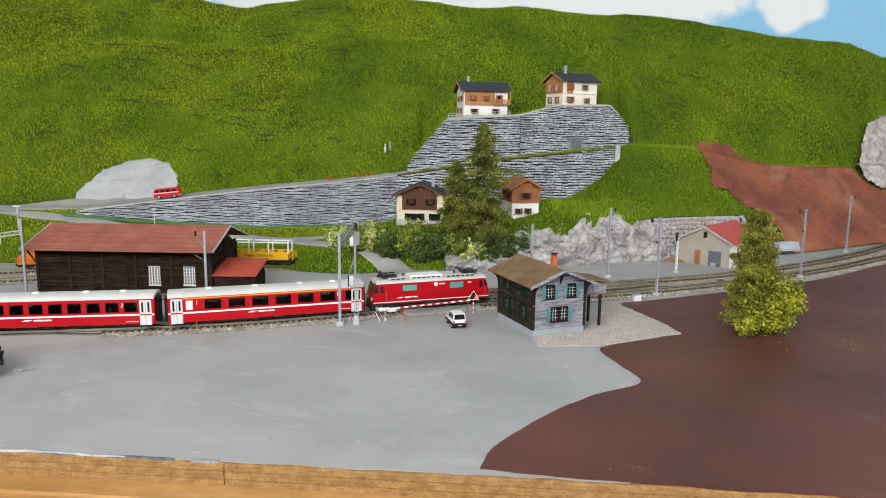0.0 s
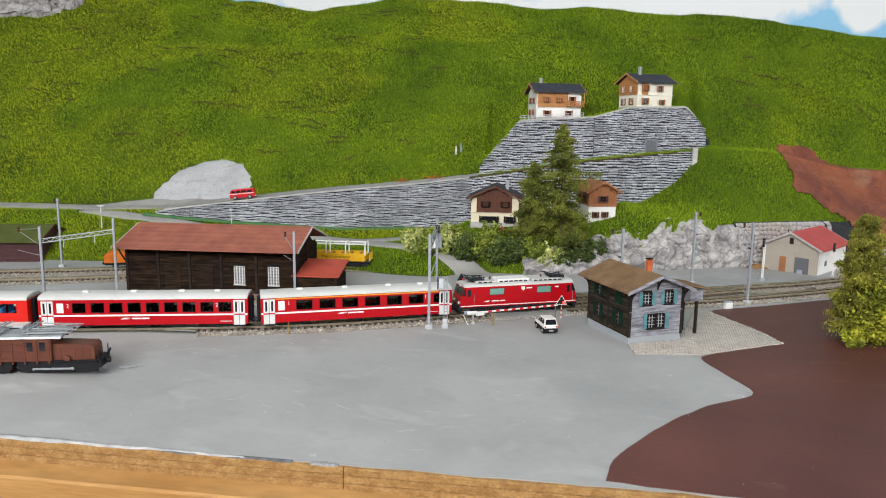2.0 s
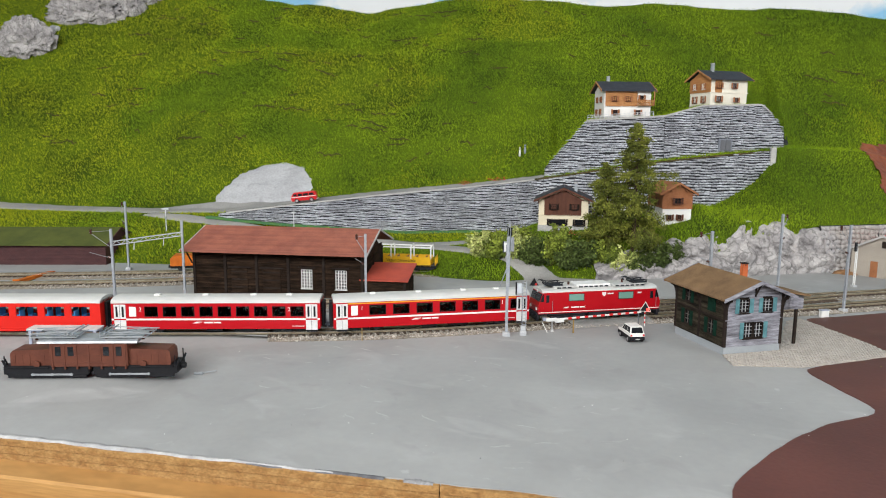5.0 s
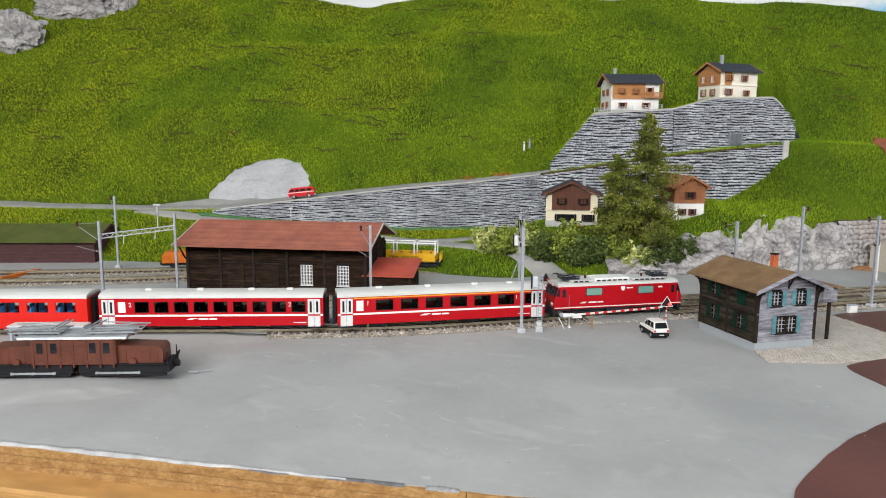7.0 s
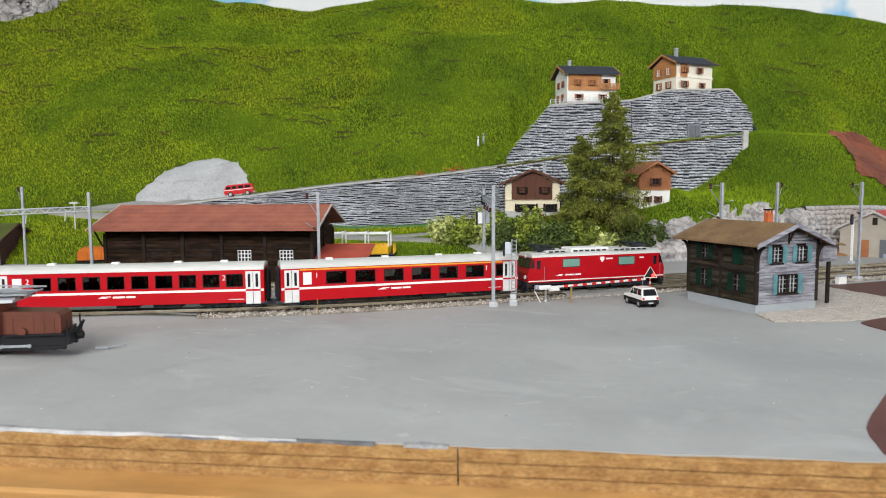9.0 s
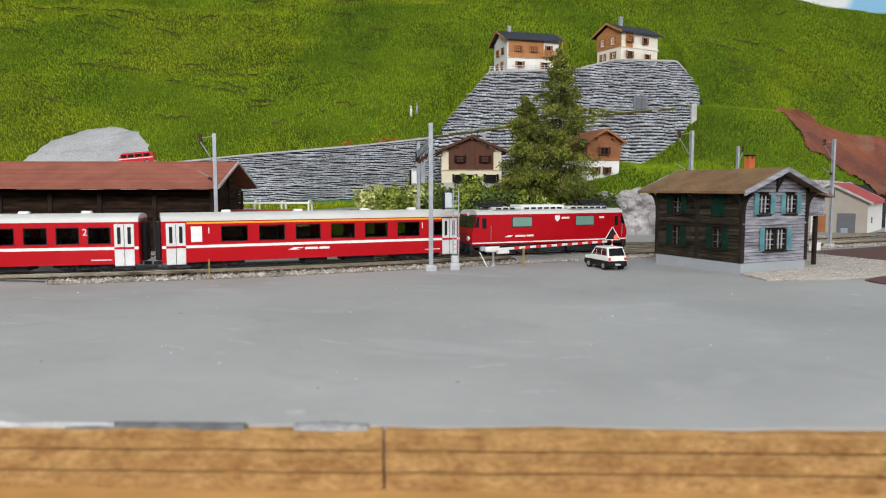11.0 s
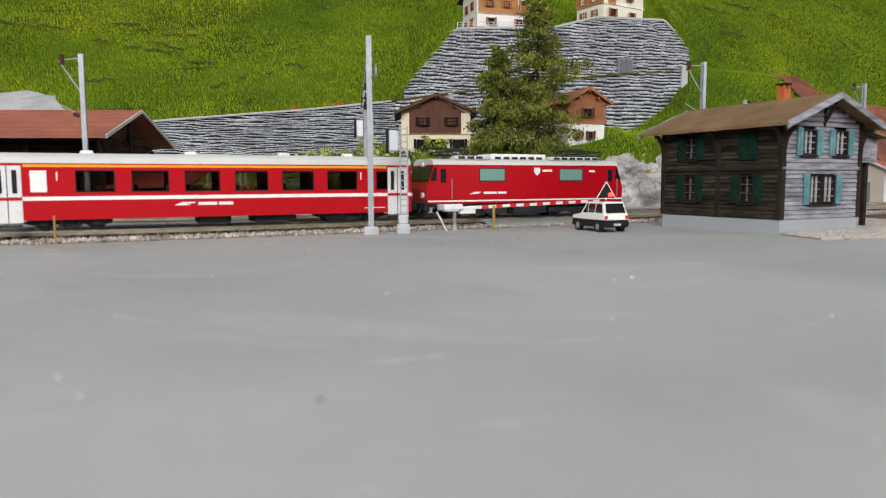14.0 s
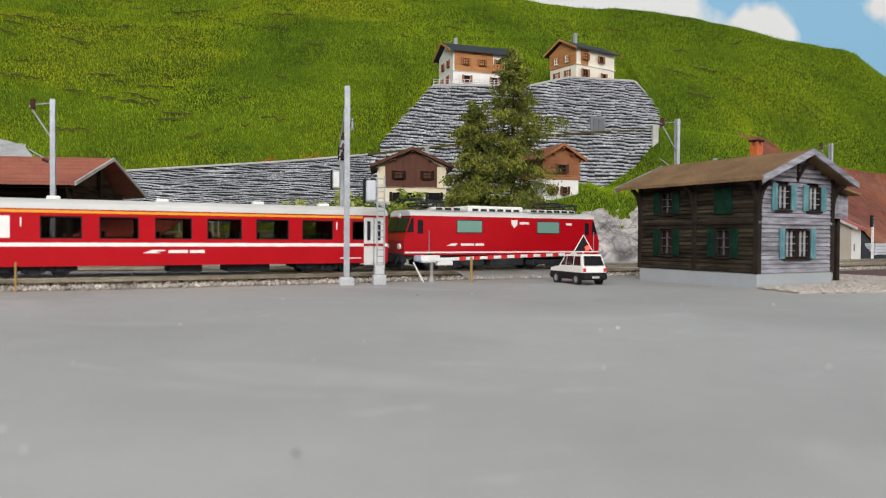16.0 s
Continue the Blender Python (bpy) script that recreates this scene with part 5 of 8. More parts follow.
# paving stones of the forecourt
cob = thing("forecourt_paving", "small pale beige setts around the station", "paving", kind="structure")
V, F = [], []
r = random.Random(3)
M26 = pose(0, 0, 0, 0, 0, 26.3)
for a in range(-40, 90):
    for c in range(-40, 120):
        p = M26 @ Vector((a * 0.0031 + (0.0015 if c % 2 else 0) + 0.42, c * 0.0023 + 0.56, 0))
        if inside(p.x, p.y, PATCH):
            k = len(V)
            h = 0.0013 + r.uniform(-0.0002, 0.0002)
            for s, zz in ((1.0, 0.0006), (0.84, h)):
                for q, e in ((-1, -1), (1, -1), (1, 1), (-1, 1)):
                    w = M26 @ Vector((q * 0.00145 * s, e * 0.00105 * s, 0))
                    V.append((p.x + w.x, p.y + w.y, zz))
            F += [(k + 4, k + 5, k + 6, k + 7)] + [(k + e, k + (e + 1) % 4, k + 4 + (e + 1) % 4, k + 4 + e) for e in range(4)]
ob = from_arrays("setts", V, F, mat("beige_sett", (0.445, 0.41, 0.37), (0.38, 0.35, 0.315), 60, 900, 0.85, bump=0.2, spread=0.10, island=True), cob)
ob["kind"] = "stuff"

# --- goods shed ---
sh = thing("goods_shed", "long dark brown timber goods shed with red-brown roof", "goods shed", pose(-0.5128, 0.9075, 0, 0, 0, 4.0))
GL, GD = 222.0, 104.0
part("inner_body", B(2, GL - 2, 2, GD - 2, -1, 56), M_POST, sh)
SF, SRt, SLt = Matrix.Identity(4), pose(GL * MM, 0, 0, 0, 0, 90), pose(0, GD * MM, 0, 0, 0, -90)
wins = [(142.8, 157.2, 12.1, 35.9), (187.6, 202.0, 12.1, 35.9)]
M_SHED = mat("tarred_shed_boards", (0.034, 0.020, 0.0125), (0.009, 0.006, 0.004), 110, 700, 0.95, bump=0.4, stretch=(0.4, 0.4, 3), spread=0.35, fine_mix=0.7, spec=0.1)
boards(sh, GL, 0, 60, 2.7, M_SHED, SF, wins, thick=1.3)
boards(sh, GD, 0, 58, 2.7, M_SHED, SRt, thick=1.3)
boards(sh, GD, 0, 58, 2.7, M_SHED, SLt, thick=1.3)
part("gable_wall", P([(1, 53), (GD - 1, 53), (GD / 2, 78.4)], GL - 2, GL - 0.5, axis="x"), M_SHED, sh)
part("gable_wall", P([(1, 53), (GD - 1, 53), (GD / 2, 78.4)], 0.5, 2, axis="x"), M_SHED, sh)
for u in (0, 42, 84, 126, 172.4, GL):
    part("post", B(u - 1.8, u + 1.8, -2.6, 0, 0, 54, bev=0.3), M_POST, sh)
for u in (0, GD / 2, GD):
    part("post", B(GL, GL + 2.4, u - 1.6, u + 1.6, 0, 54 + (20 if u == GD / 2 else 0), bev=0.3), M_POST, sh)
for a, b2, c, d in wins:
    window(sh, SF, a, b2, c, d, 4, 6, M_WHITE, label="white lattice window", bar=0.95)
    part("lintel", B(a - 4, b2 + 4, -2.6, -0.8, d + 1.5, d + 3.5, bev=0.2), M_POST, sh)
for a, b2 in ((50, 72), (92, 116)):
    door = part("sliding_door", B(a, b2, -2.2, -1.2, 4, 35, bev=0.3), M_SHED, sh, "dark boarded sliding door")
    part("door_rail", B(a - 4, b2 + 4, -3.0, -2.0, 35.5, 37.5, bev=0.2), M_POST, door)
    part("threshold", B(a - 2, b2 + 2, -3.2, -1.0, 2, 4, bev=0.2), M_POST, door)
    for zz in (10, 20, 30):
        part("door_batten", B(a + 1, b2 - 1, -2.7, -2.1, zz, zz + 1.6), M_POST, door)
gable_roof(sh, -9, GL + 11, -21, GD + 30, 57.3, 80.8, 2.0, M_ROOFRED, M_COPING, axis="x", label="red-brown shingle roof slope", drop=0.1, ridge=GD / 2)
# shingle courses, as thin steps on the front slope
for k in range(26):
    f0, f1 = k / 26, (k + 1) / 26
    ya, yb = -21 + (GD / 2 + 21) * f0, -21 + (GD / 2 + 21) * f1
    za, zb = 59.3 + 23.5 * f0, 59.3 + 23.5 * f1
    part("shingle_course", P([(ya - 0.1, za), (yb, zb), (yb, zb + 0.05), (ya - 0.1, za + 0.45)], -8.3, GL + 10.3, axis="x"), M_ROOFRED, sh)
for x in (-3, GL + 3):
    bm = bmesh.new()
    rod(bm, (x, -1, 40), (x, -16, 57), 1.0, 6)
    part("eave_strut", bm, M_POST, sh)
# the lean-to with its bright red roof
an = thing("shed_lean_to", "low dark boarded lean-to with a bright red roof", "lean-to", pose(-0.2925, 0.9260, 0, 0, 0, 4.0))
part("inner_body", B(2, 52, 2, 50, -1, 24), M_POST, an)
boards(an, 54, 0, 24, 2.7, M_SHED, Matrix.Identity(4), thick=1.2)
boards(an, 52, 0, 26, 2.7, M_SHED, pose(0.054, 0, 0, 0, 0, 90), thick=1.2)
for x, y in ((0, 0), (54, 0), (54, 52)):
    part("post", B(x - 1.6, x + 1.6, y - 1.6, y + 1.6, 0, 22, bev=0.3), M_POST, an)
M_REDROOF = mat("bright_red_roof", (0.42, 0.075, 0.045), (0.34, 0.060, 0.040), 60, 700, 0.6, bump=0.15)
part("roof", P([(-5, 24), (58, 36), (58, 37.4), (-5, 25.4)], -3, 59, axis="x"), M_REDROOF, an)
# --- dark shed with green roof at the far end of the yard ---
gs = thing("yard_shed", "long low dark maroon shed with a moss-green roof", "shed", pose(-0.762, 1.060, 0, 0, 0, 14))
M_MAROON = mat("maroon_boards", (0.085, 0.035, 0.035), (0.06, 0.026, 0.027), 60, 700, 0.7, bump=0.2, stretch=(1, 1, 4))
M_MOSS = mat("moss_green_felt", (0.085, 0.10, 0.022), (0.06, 0.075, 0.018), 40, 900, 0.9, bump=0.3)
part("wall", B(-420, 0, 0, 100, -1, 34), M_MAROON, gs)
for k in range(16):
    part("wall_board", B(-420, 0.6, -0.8, 0, k * 2.1, k * 2.1 + 1.8), M_MAROON, gs)
part("gable_wall", P([(0, 33), (100, 33), (50, 52)], -1.5, 0, axis="x"), M_MAROON, gs)
gable_roof(gs, -425, 6, -8, 108, 31, 52, 1.8, M_MOSS, M_MAROON, axis="x")

# --- chalets on the slope ---
M_CREAM = mat("cream_plaster", (0.78, 0.70, 0.52), (0.72, 0.64, 0.47), 60, 600, 0.85, bump=0.15)
M_WHITEP = mat("white_plaster", (0.80, 0.79, 0.76), (0.74, 0.73, 0.70), 60, 600, 0.85, bump=0.15)
M_IVORY = mat("ivory_plaster", (0.80, 0.76, 0.66), (0.75, 0.71, 0.60), 60, 600, 0.85, bump=0.15)
M_TANW = mat("tan_larch_boards", (0.46, 0.22, 0.085), (0.37, 0.165, 0.06), 70, 600, 0.7, bump=0.2, stretch=(0.5, 0.5, 4))
M_BRNW = mat("chestnut_boards", (0.125, 0.048, 0.028), (0.09, 0.035, 0.022), 70, 600, 0.7, bump=0.2, stretch=(4, 4, 0.5))
M_SLATE = mat("dark_slate_roof", (0.045, 0.048, 0.058), (0.032, 0.034, 0.042), 80, 800, 0.7, bump=0.2)
M_RUSTW = mat("rust_brown_boards", (0.36, 0.150, 0.065), (0.29, 0.115, 0.05), 70, 600, 0.7, bump=0.2)


def small_window(parent, place, u, z, w=7, h=8, shutter=None, frame_m=None):
    return window(parent, place, u - w / 2, u + w / 2, z, z + h, 2, 2, frame_m or M_WHITE, shutters=shutter, sw=3.0)


def chalet(name, label, m, W, D, Hm, He, Hr, low, up, roof, ridge="x", front=(), left=(), right=(), over=8, chim=None, balcony=None, up_span=None, shutter=None, deep=25, bars=None):
    """W wide (x), D deep (y); Hm: top of the masonry storey, He: eaves, Hr: ridge."""
    h = thing(name, label, "house", m)
    part("masonry_storey", B(0, W, 0, D, -deep, Hm, bev=0.3), low, h)
    part("footing", B(-0.8, W + 0.8, -0.8, D + 0.8, -deep, 3, bev=0.3), M_COPING, h)
    if ridge == "x":
        outline = [(0, Hm), (D, Hm), (D, He), (D / 2, Hr - 1), (0, He)]
        part("upper_storey", P(outline, 0, W, axis="x"), low if up_span else up, h)
    else:
        outline = [(0, Hm), (W, Hm), (W, He), (W / 2, Hr - 1), (0, He)]
        part("upper_storey", P(outline, 0, D, axis="y"), low if up_span else up, h)
    if up_span:
        a, b2 = up_span
        clad = part("timber_cladding", B(a, b2, -1.4, 0, Hm, He - 0.5), up, h)
        for u in np.arange(a, b2, 3.2):
            part("cladding_board", B(u, min(u + 3.0, b2), -1.9, -1.4, Hm - 0.6, He - 0.6), up, clad)
    else:
        for k in range(int((He - Hm) / 2.6)):
            part("board", B(-0.9, W + 0.9, -0.9, 0, Hm + k * 2.6, Hm + k * 2.6 + 2.3), up, h)
    part("storey_band", B(-1.2, W + 1.2, -1.6, 0, Hm - 1.0, Hm + 0.6), low if up_span else up, h)
    Lm, Rm = pose(0, D * MM, 0, 0, 0, -90), pose(W * MM, 0, 0, 0, 0, 90)
    for lst, mt in ((front, pose(0, -0.0021, 0)), (left, Lm), (right, Rm)):
        for u, z, w, hh in lst:
            small_window(h, mt, u, z, w, hh, shutter, bars)
    if ridge == "x":
        gable_roof(h, -over, W + over, -over, D + over, He - 2.5, Hr, 1.6, roof, up, axis="x")
    else:
        gable_roof(h, -over, W + over, -over, D + over, He - 2.5, Hr, 1.6, roof, up, axis="y")
        for k in range(5):
            u = W * k / 4
            part("purlin_end", B(u - 0.9, u + 0.9, -over, 1, He - 2 + (Hr - He) * (1 - abs(u - W / 2) / (W / 2)) - 2.5, He + (Hr - He) * (1 - abs(u - W / 2) / (W / 2)) - 2.5), up, h)
    if chim:
        cx, cy, top = chim
        c = part("chimney", B(cx - 2.6, cx + 2.6, cy - 2.6, cy + 2.6, He, top, bev=0.3), M_PLINTH, h, "pale grey chimney")
        part("chimney_cap", B(cx - 3.1, cx + 3.1, cy - 3.1, cy + 3.1, top, top + 1.2, bev=0.2), M_COPING, c)
    if balcony:
        a, b2, z = balcony
        bl = part("balcony", B(a, b2, -9, 0, z - 1.2, z, bev=0.2), up, h, "timber balcony with a slatted railing")
        for u in np.arange(a, b2, 2.2):
            part("baluster", B(u, u + 1.3, -9, -8.3, z, z + 8), up, bl)
        part("handrail", B(a - 0.5, b2 + 0.5, -9.4, -8, z + 8, z + 9, bev=0.2), up, bl)
        part("balcony_post", B(b2 - 1.4, b2, -9, -7.6, z, He - 1), up, bl)
    return h


chalet("upper_chalet", "white and tan timber chalet with balcony on the stone terrace", pose(0.0, 1.430, 0.2395, 0, 0, 16), 86, 62, 22, 50, 66, M_WHITEP, M_TANW, M_SLATE, "x",
       front=[(20, 7, 9, 8), (62, 7, 9, 8), (18, 31, 8, 8), (43, 31, 8, 8), (68, 27, 7, 14)], left=[(18, 6, 6, 11), (42, 6, 6, 11), (20, 30, 6, 9), (44, 30, 6, 9)], chim=(16, 36, 76), balcony=(58, 90, 24), up_span=(2, 60), shutter=M_RUSTW, bars=M_BRNW)
cB = chalet("upper_chalet", "cream plaster chalet with tan gable on the stone terrace", pose(0.190, 1.489, 0.2625, 0, 0, 31), 82, 58, 26, 50, 66, M_IVORY, M_TANW, M_SLATE, "x",
       front=[(16, 9, 11, 10), (56, 9, 8, 8), (16, 34, 10, 9), (50, 34, 9, 9)], left=[(16, 8, 9, 11), (40, 8, 8, 11)], chim=(22, 26, 79), shutter=M_RUSTW, up_span=(9, 23), bars=M_BRNW)
# the tan timber gable of the cream chalet
part("gable_cladding", P([(0, 26), (58, 26), (58, 49), (29, 64), (0, 49)], -1.5, 0, axis="x"), M_TANW, cB, "tan timber gable")
for u in (16, 40):
    window(cB, pose(-0.0015, 0.058, 0, 0, 0, -90), u - 4, u + 4, 32, 42, 2, 2, M_WHITE, shutters=M_RUSTW, sw=3.0)
chC = chalet("valley_chalet", "cream chalet with dark brown gable among the bushes", pose(-0.0976, 1.2285, 0.062, 0, 0, 2), 78, 78, 20, 44, 62, M_CREAM, M_BRNW, M_SLATE, "y",
             front=[(30, 4, 26, 9), (64, 4, 13, 9), (24, 29, 9, 8), (56, 29, 9, 8)], right=[(20, 6, 9, 9), (50, 6, 9, 9)], over=8, chim=(58, 40, 68), up_span=(9, 67), shutter=M_POST, bars=M_POST)
part("gable_panel", P([(6, 43), (72, 43), (39, 60)], -1.6, -0.2, axis="y"), M_BRNW, chC, "dark brown gable boarding")
chalet("valley_chalet", "white chalet with rust-brown timber gable beside the conifers", pose(0.094, 1.247, 0.065, 0, 0, 17), 47, 62, 30, 54, 69, M_WHITEP, M_RUSTW, M_RUSTW, "y",
       front=[(11, 12, 6, 8), (27, 12, 6, 8), (23, 37, 11, 9)], left=[(20, 36, 8, 9), (44, 36, 8, 9)], over=7, shutter=M_BRNW, bars=M_BRNW)
# --- pale house with red roof by the tracks ---
# depot walls carry the light in their colour: beige shaded sides, white lit side
M_BEIGE = mat("beige_shaded_wall", (0.40, 0.355, 0.30), (0.36, 0.32, 0.27), 60, 700, 0.8, bump=0.1)
M_REDT = mat("rose_red_roof", (0.46, 0.085, 0.075), (0.40, 0.07, 0.065), 60, 700, 0.6, bump=0.1)
bh = thing("railway_depot", "depot with beige shaded walls, white lit side and rose-red roof", "depot", pose(0.375, 1.263, 0, 0, 0, -38))
W, D = 84.0, 125.0
part("gable_wall", P([(0, -1), (W, -1), (W, 40), (W / 2, 62), (0, 40)], 0, 1.5, axis="y"), M_BEIGE, bh, "gable wall toned beige as a shaded side")
part("side_wall", B(W - 1.5, W, 1.5, D, -1, 40), M_WHITEP, bh, "side wall toned white as the lit side")
part("side_wall", B(0, 1.5, 1.5, D, -1, 40), M_BEIGE, bh)
part("gable_wall", P([(0, -1), (W, -1), (W, 40), (W / 2, 62), (0, 40)], D - 1.5, D, axis="y"), M_BEIGE, bh)
gable_roof(bh, -7, W + 7, -5, D + 6, 37.5, 63, 1.5, M_REDT, M_COPING, axis="y")
part("door", B(27, 37, -0.8, 0.2, 0, 24, bev=0.2), M_RUSTW, bh, "brown door")
gd = part("garage_door", B(50, 71, -0.8, 0.2, 0, 25, bev=0.2), M_STEEL, bh, "dark grey garage door")
part("door_panel", B(55, 63, -1.2, -0.6, 0, 6), M_EDGE, gd)
part("gable_hatch", B(40, 46, -0.8, 0.2, 45, 55, bev=0.2), M_POST, bh, "dark hatch")
part("side_window", B(W - 0.2, W + 0.6, 30, 38, 12, 20), M_STEEL, bh)

# ---------- rolling stock ----------
M_RED = mat("glossy_red_lacquer", (0.41, 0.005, 0.011), (0.38, 0.004, 0.009), 60, 900, 0.30, bump=0.03, fine_mix=0.06)
M_REDRAW = mat("plain_orange_red_plastic", (0.60, 0.018, 0.012), (0.56, 0.015, 0.010), 60, 900, 0.35, bump=0.03, fine_mix=0.05)
M_SILVER = mat("light_grey_roof", (0.56, 0.56, 0.54), (0.50, 0.50, 0.485), 30, 700, 0.4, bump=0.02, fine_mix=0.05)
M_STRIPE = flat("white_stripe", (0.80, 0.79, 0.76), 0.35)
M_YELLOW = flat("yellow_stripe", (0.80, 0.33, 0.02), 0.4)
M_UNDER = mat("dark_grey_underframe", (0.028, 0.030, 0.036), (0.015, 0.016, 0.02), 120, 900, 0.6, bump=0.2)
M_WHEEL = flat("dark_wheel_metal", (0.05, 0.05, 0.055), 0.45, 0.5)
M_DOORW = flat("pale_grey_door", (0.66, 0.66, 0.65), 0.4)
M_SEATB = flat("bright_blue_seat", (0.06, 0.28, 0.62), 0.5)
M_SEATD = flat("dark_seat", (0.035, 0.03, 0.045), 0.7)
m, t, b = nodes_of("tinted_coach_glass", 0.04)
b.inputs["Base Color"].default_value = (0.42, 0.40, 0.38, 1)
b.inputs["Transmission Weight"].default_value = 1.0
b.inputs["IOR"].default_value = 1.2
M_TINT = m
m, t, b = nodes_of("greenish_window_glass", 0.1)
b.inputs["Base Color"].default_value = (0.16, 0.30, 0.25, 1)
M_GREENG = m


def text(body, size, place, material, parent, name="lettering", depth=0.1):
    """Lettering of a height in millimetres, centred at the place's origin in its xz plane, facing -y."""
    cu = bpy.data.curves.new(name, "FONT")
    cu.body, cu.size, cu.extrude, cu.align_x, cu.align_y = body, size * 1.4 * MM, depth * MM, "CENTER", "CENTER"
    cu.resolution_u = 3
    tmp = new(name, cu)
    me = bpy.data.meshes.new_from_object(tmp.evaluated_get(bpy.context.evaluated_depsgraph_get()))
    bpy.data.objects.remove(tmp)
    me.materials.clear()
    me.materials.append(material)
    ob = new(name, me)
    ob.parent = parent
    ob.matrix_local = place @ pose(0, 0, 0, 90, 0, 0)
    return ob


LEN_A = np.concatenate([[0], np.cumsum(np.linalg.norm(np.diff(LINE_A, axis=0), axis=1))])


def on_line(s, line=LINE_A, run=LEN_A):
    return Vector((float(np.interp(s, run, line[:, 0])), float(np.interp(s, run, line[:, 1])), 0))


def seat_on_track(s0, s1, line=LINE_A, run=LEN_A):
    """The pose of a vehicle whose bogies stand at run lengths s0 and s1; x ahead."""
    p, q = on_line(s0, line, run), on_line(s1, line, run)
    c = (p + q) / 2
    return pose(c.x, c.y, RAIL_TOP * MM, 0, 0, math.degrees(math.atan2(q.y - p.y, q.x - p.x)))


def wheelset(parent, x, r=4.6, tread=6.0):
    w = part("wheelset", R((x, -tread, r), (x, tread, r), 0.8, 8), M_WHEEL, parent)
    for s in (-1, 1):
        part("wheel", R((x, s * tread - 0.8, r), (x, s * tread + 0.8, r), r, 20), M_WHEEL, w)


def bogie(parent, x, base=22, r=4.4):
    b2 = part("bogie", B(x - base / 2 - 6, x + base / 2 + 6, -9.5, 9.5, 4.5, 7.5, bev=0.5), M_UNDER, parent)
    for s in (-1, 1):
        bm = bmesh.new()
        prism(bm, [(x - base / 2 - 7, 3.5), (x - base / 2 - 3, 2.6), (x - 5, 3.2), (x - 3, 1.8), (x + 3, 1.8), (x + 5, 3.2), (x + base / 2 + 3, 2.6), (x + base / 2 + 7, 3.5), (x + base / 2 + 7, 6), (x - base / 2 - 7, 6)], s * 10.2 - 0.8, s * 10.2 + 0.8, axis="y")
        part("bogie_side_frame", bm, M_UNDER, b2)
        for e in (-1, 1):
            part("axle_box", B(x + e * base / 2 - 2, x + e * base / 2 + 2, s * 11 - 0.8, s * 11 + 0.8, 2.4, 6.4, bev=0.5), M_UNDER, b2)
            bm = bmesh.new()
            for q in (-1.2, 0, 1.2):
                rod(bm, (x + e * 3.6, s * 11.2, 2.4 + q + 1.2), (x + e * 3.6, s * 11.2, 3.2 + q + 1.2), 1.3, 8)
            part("spring", bm, M_UNDER, b2)
    for e in (-1, 1):
        w = part("wheelset", R((x + e * base / 2, -6, r), (x + e * base / 2, 6, r), 0.8, 8), M_WHEEL, parent)
        for s in (-1, 1):
            bm = bmesh.new()
            rod(bm, (x + e * base / 2, s * 6.0 - 0.9, r), (x + e * base / 2, s * 6.0 + 0.9, r), r, 20)
            part("wheel", bm, M_WHEEL, w)


def body_side(parent, s, half, wd, z0, z1, zw0, zw1, openings, material, thick=1.2):
    """One side of a coach body with real openings; s: -1 near side, 1 far side."""
    bm = bmesh.new()
    y0, y1 = sorted((s * wd, s * (wd - thick)))
    box(bm, -half, half, y0, y1, z0, zw0)
    box(bm, -half, half, y0, y1, zw1, z1)
    cur = -half
    for a, b2 in openings:
        if a > cur:
            box(bm, cur, a, y0, y1, zw0, zw1)
        cur = b2
    box(bm, cur, half, y0, y1, zw0, zw1)
    return part("body_side", bm, material, parent)


def roof_section(wd, z0, top):
    pts = [(-wd, z0)]
    for a in np.linspace(math.pi, 0, 13):
        pts.append((wd * math.cos(a) * 0.985, z0 + (top - z0) * math.sin(a) ** 0.62))
    pts.append((wd, z0))
    return pts


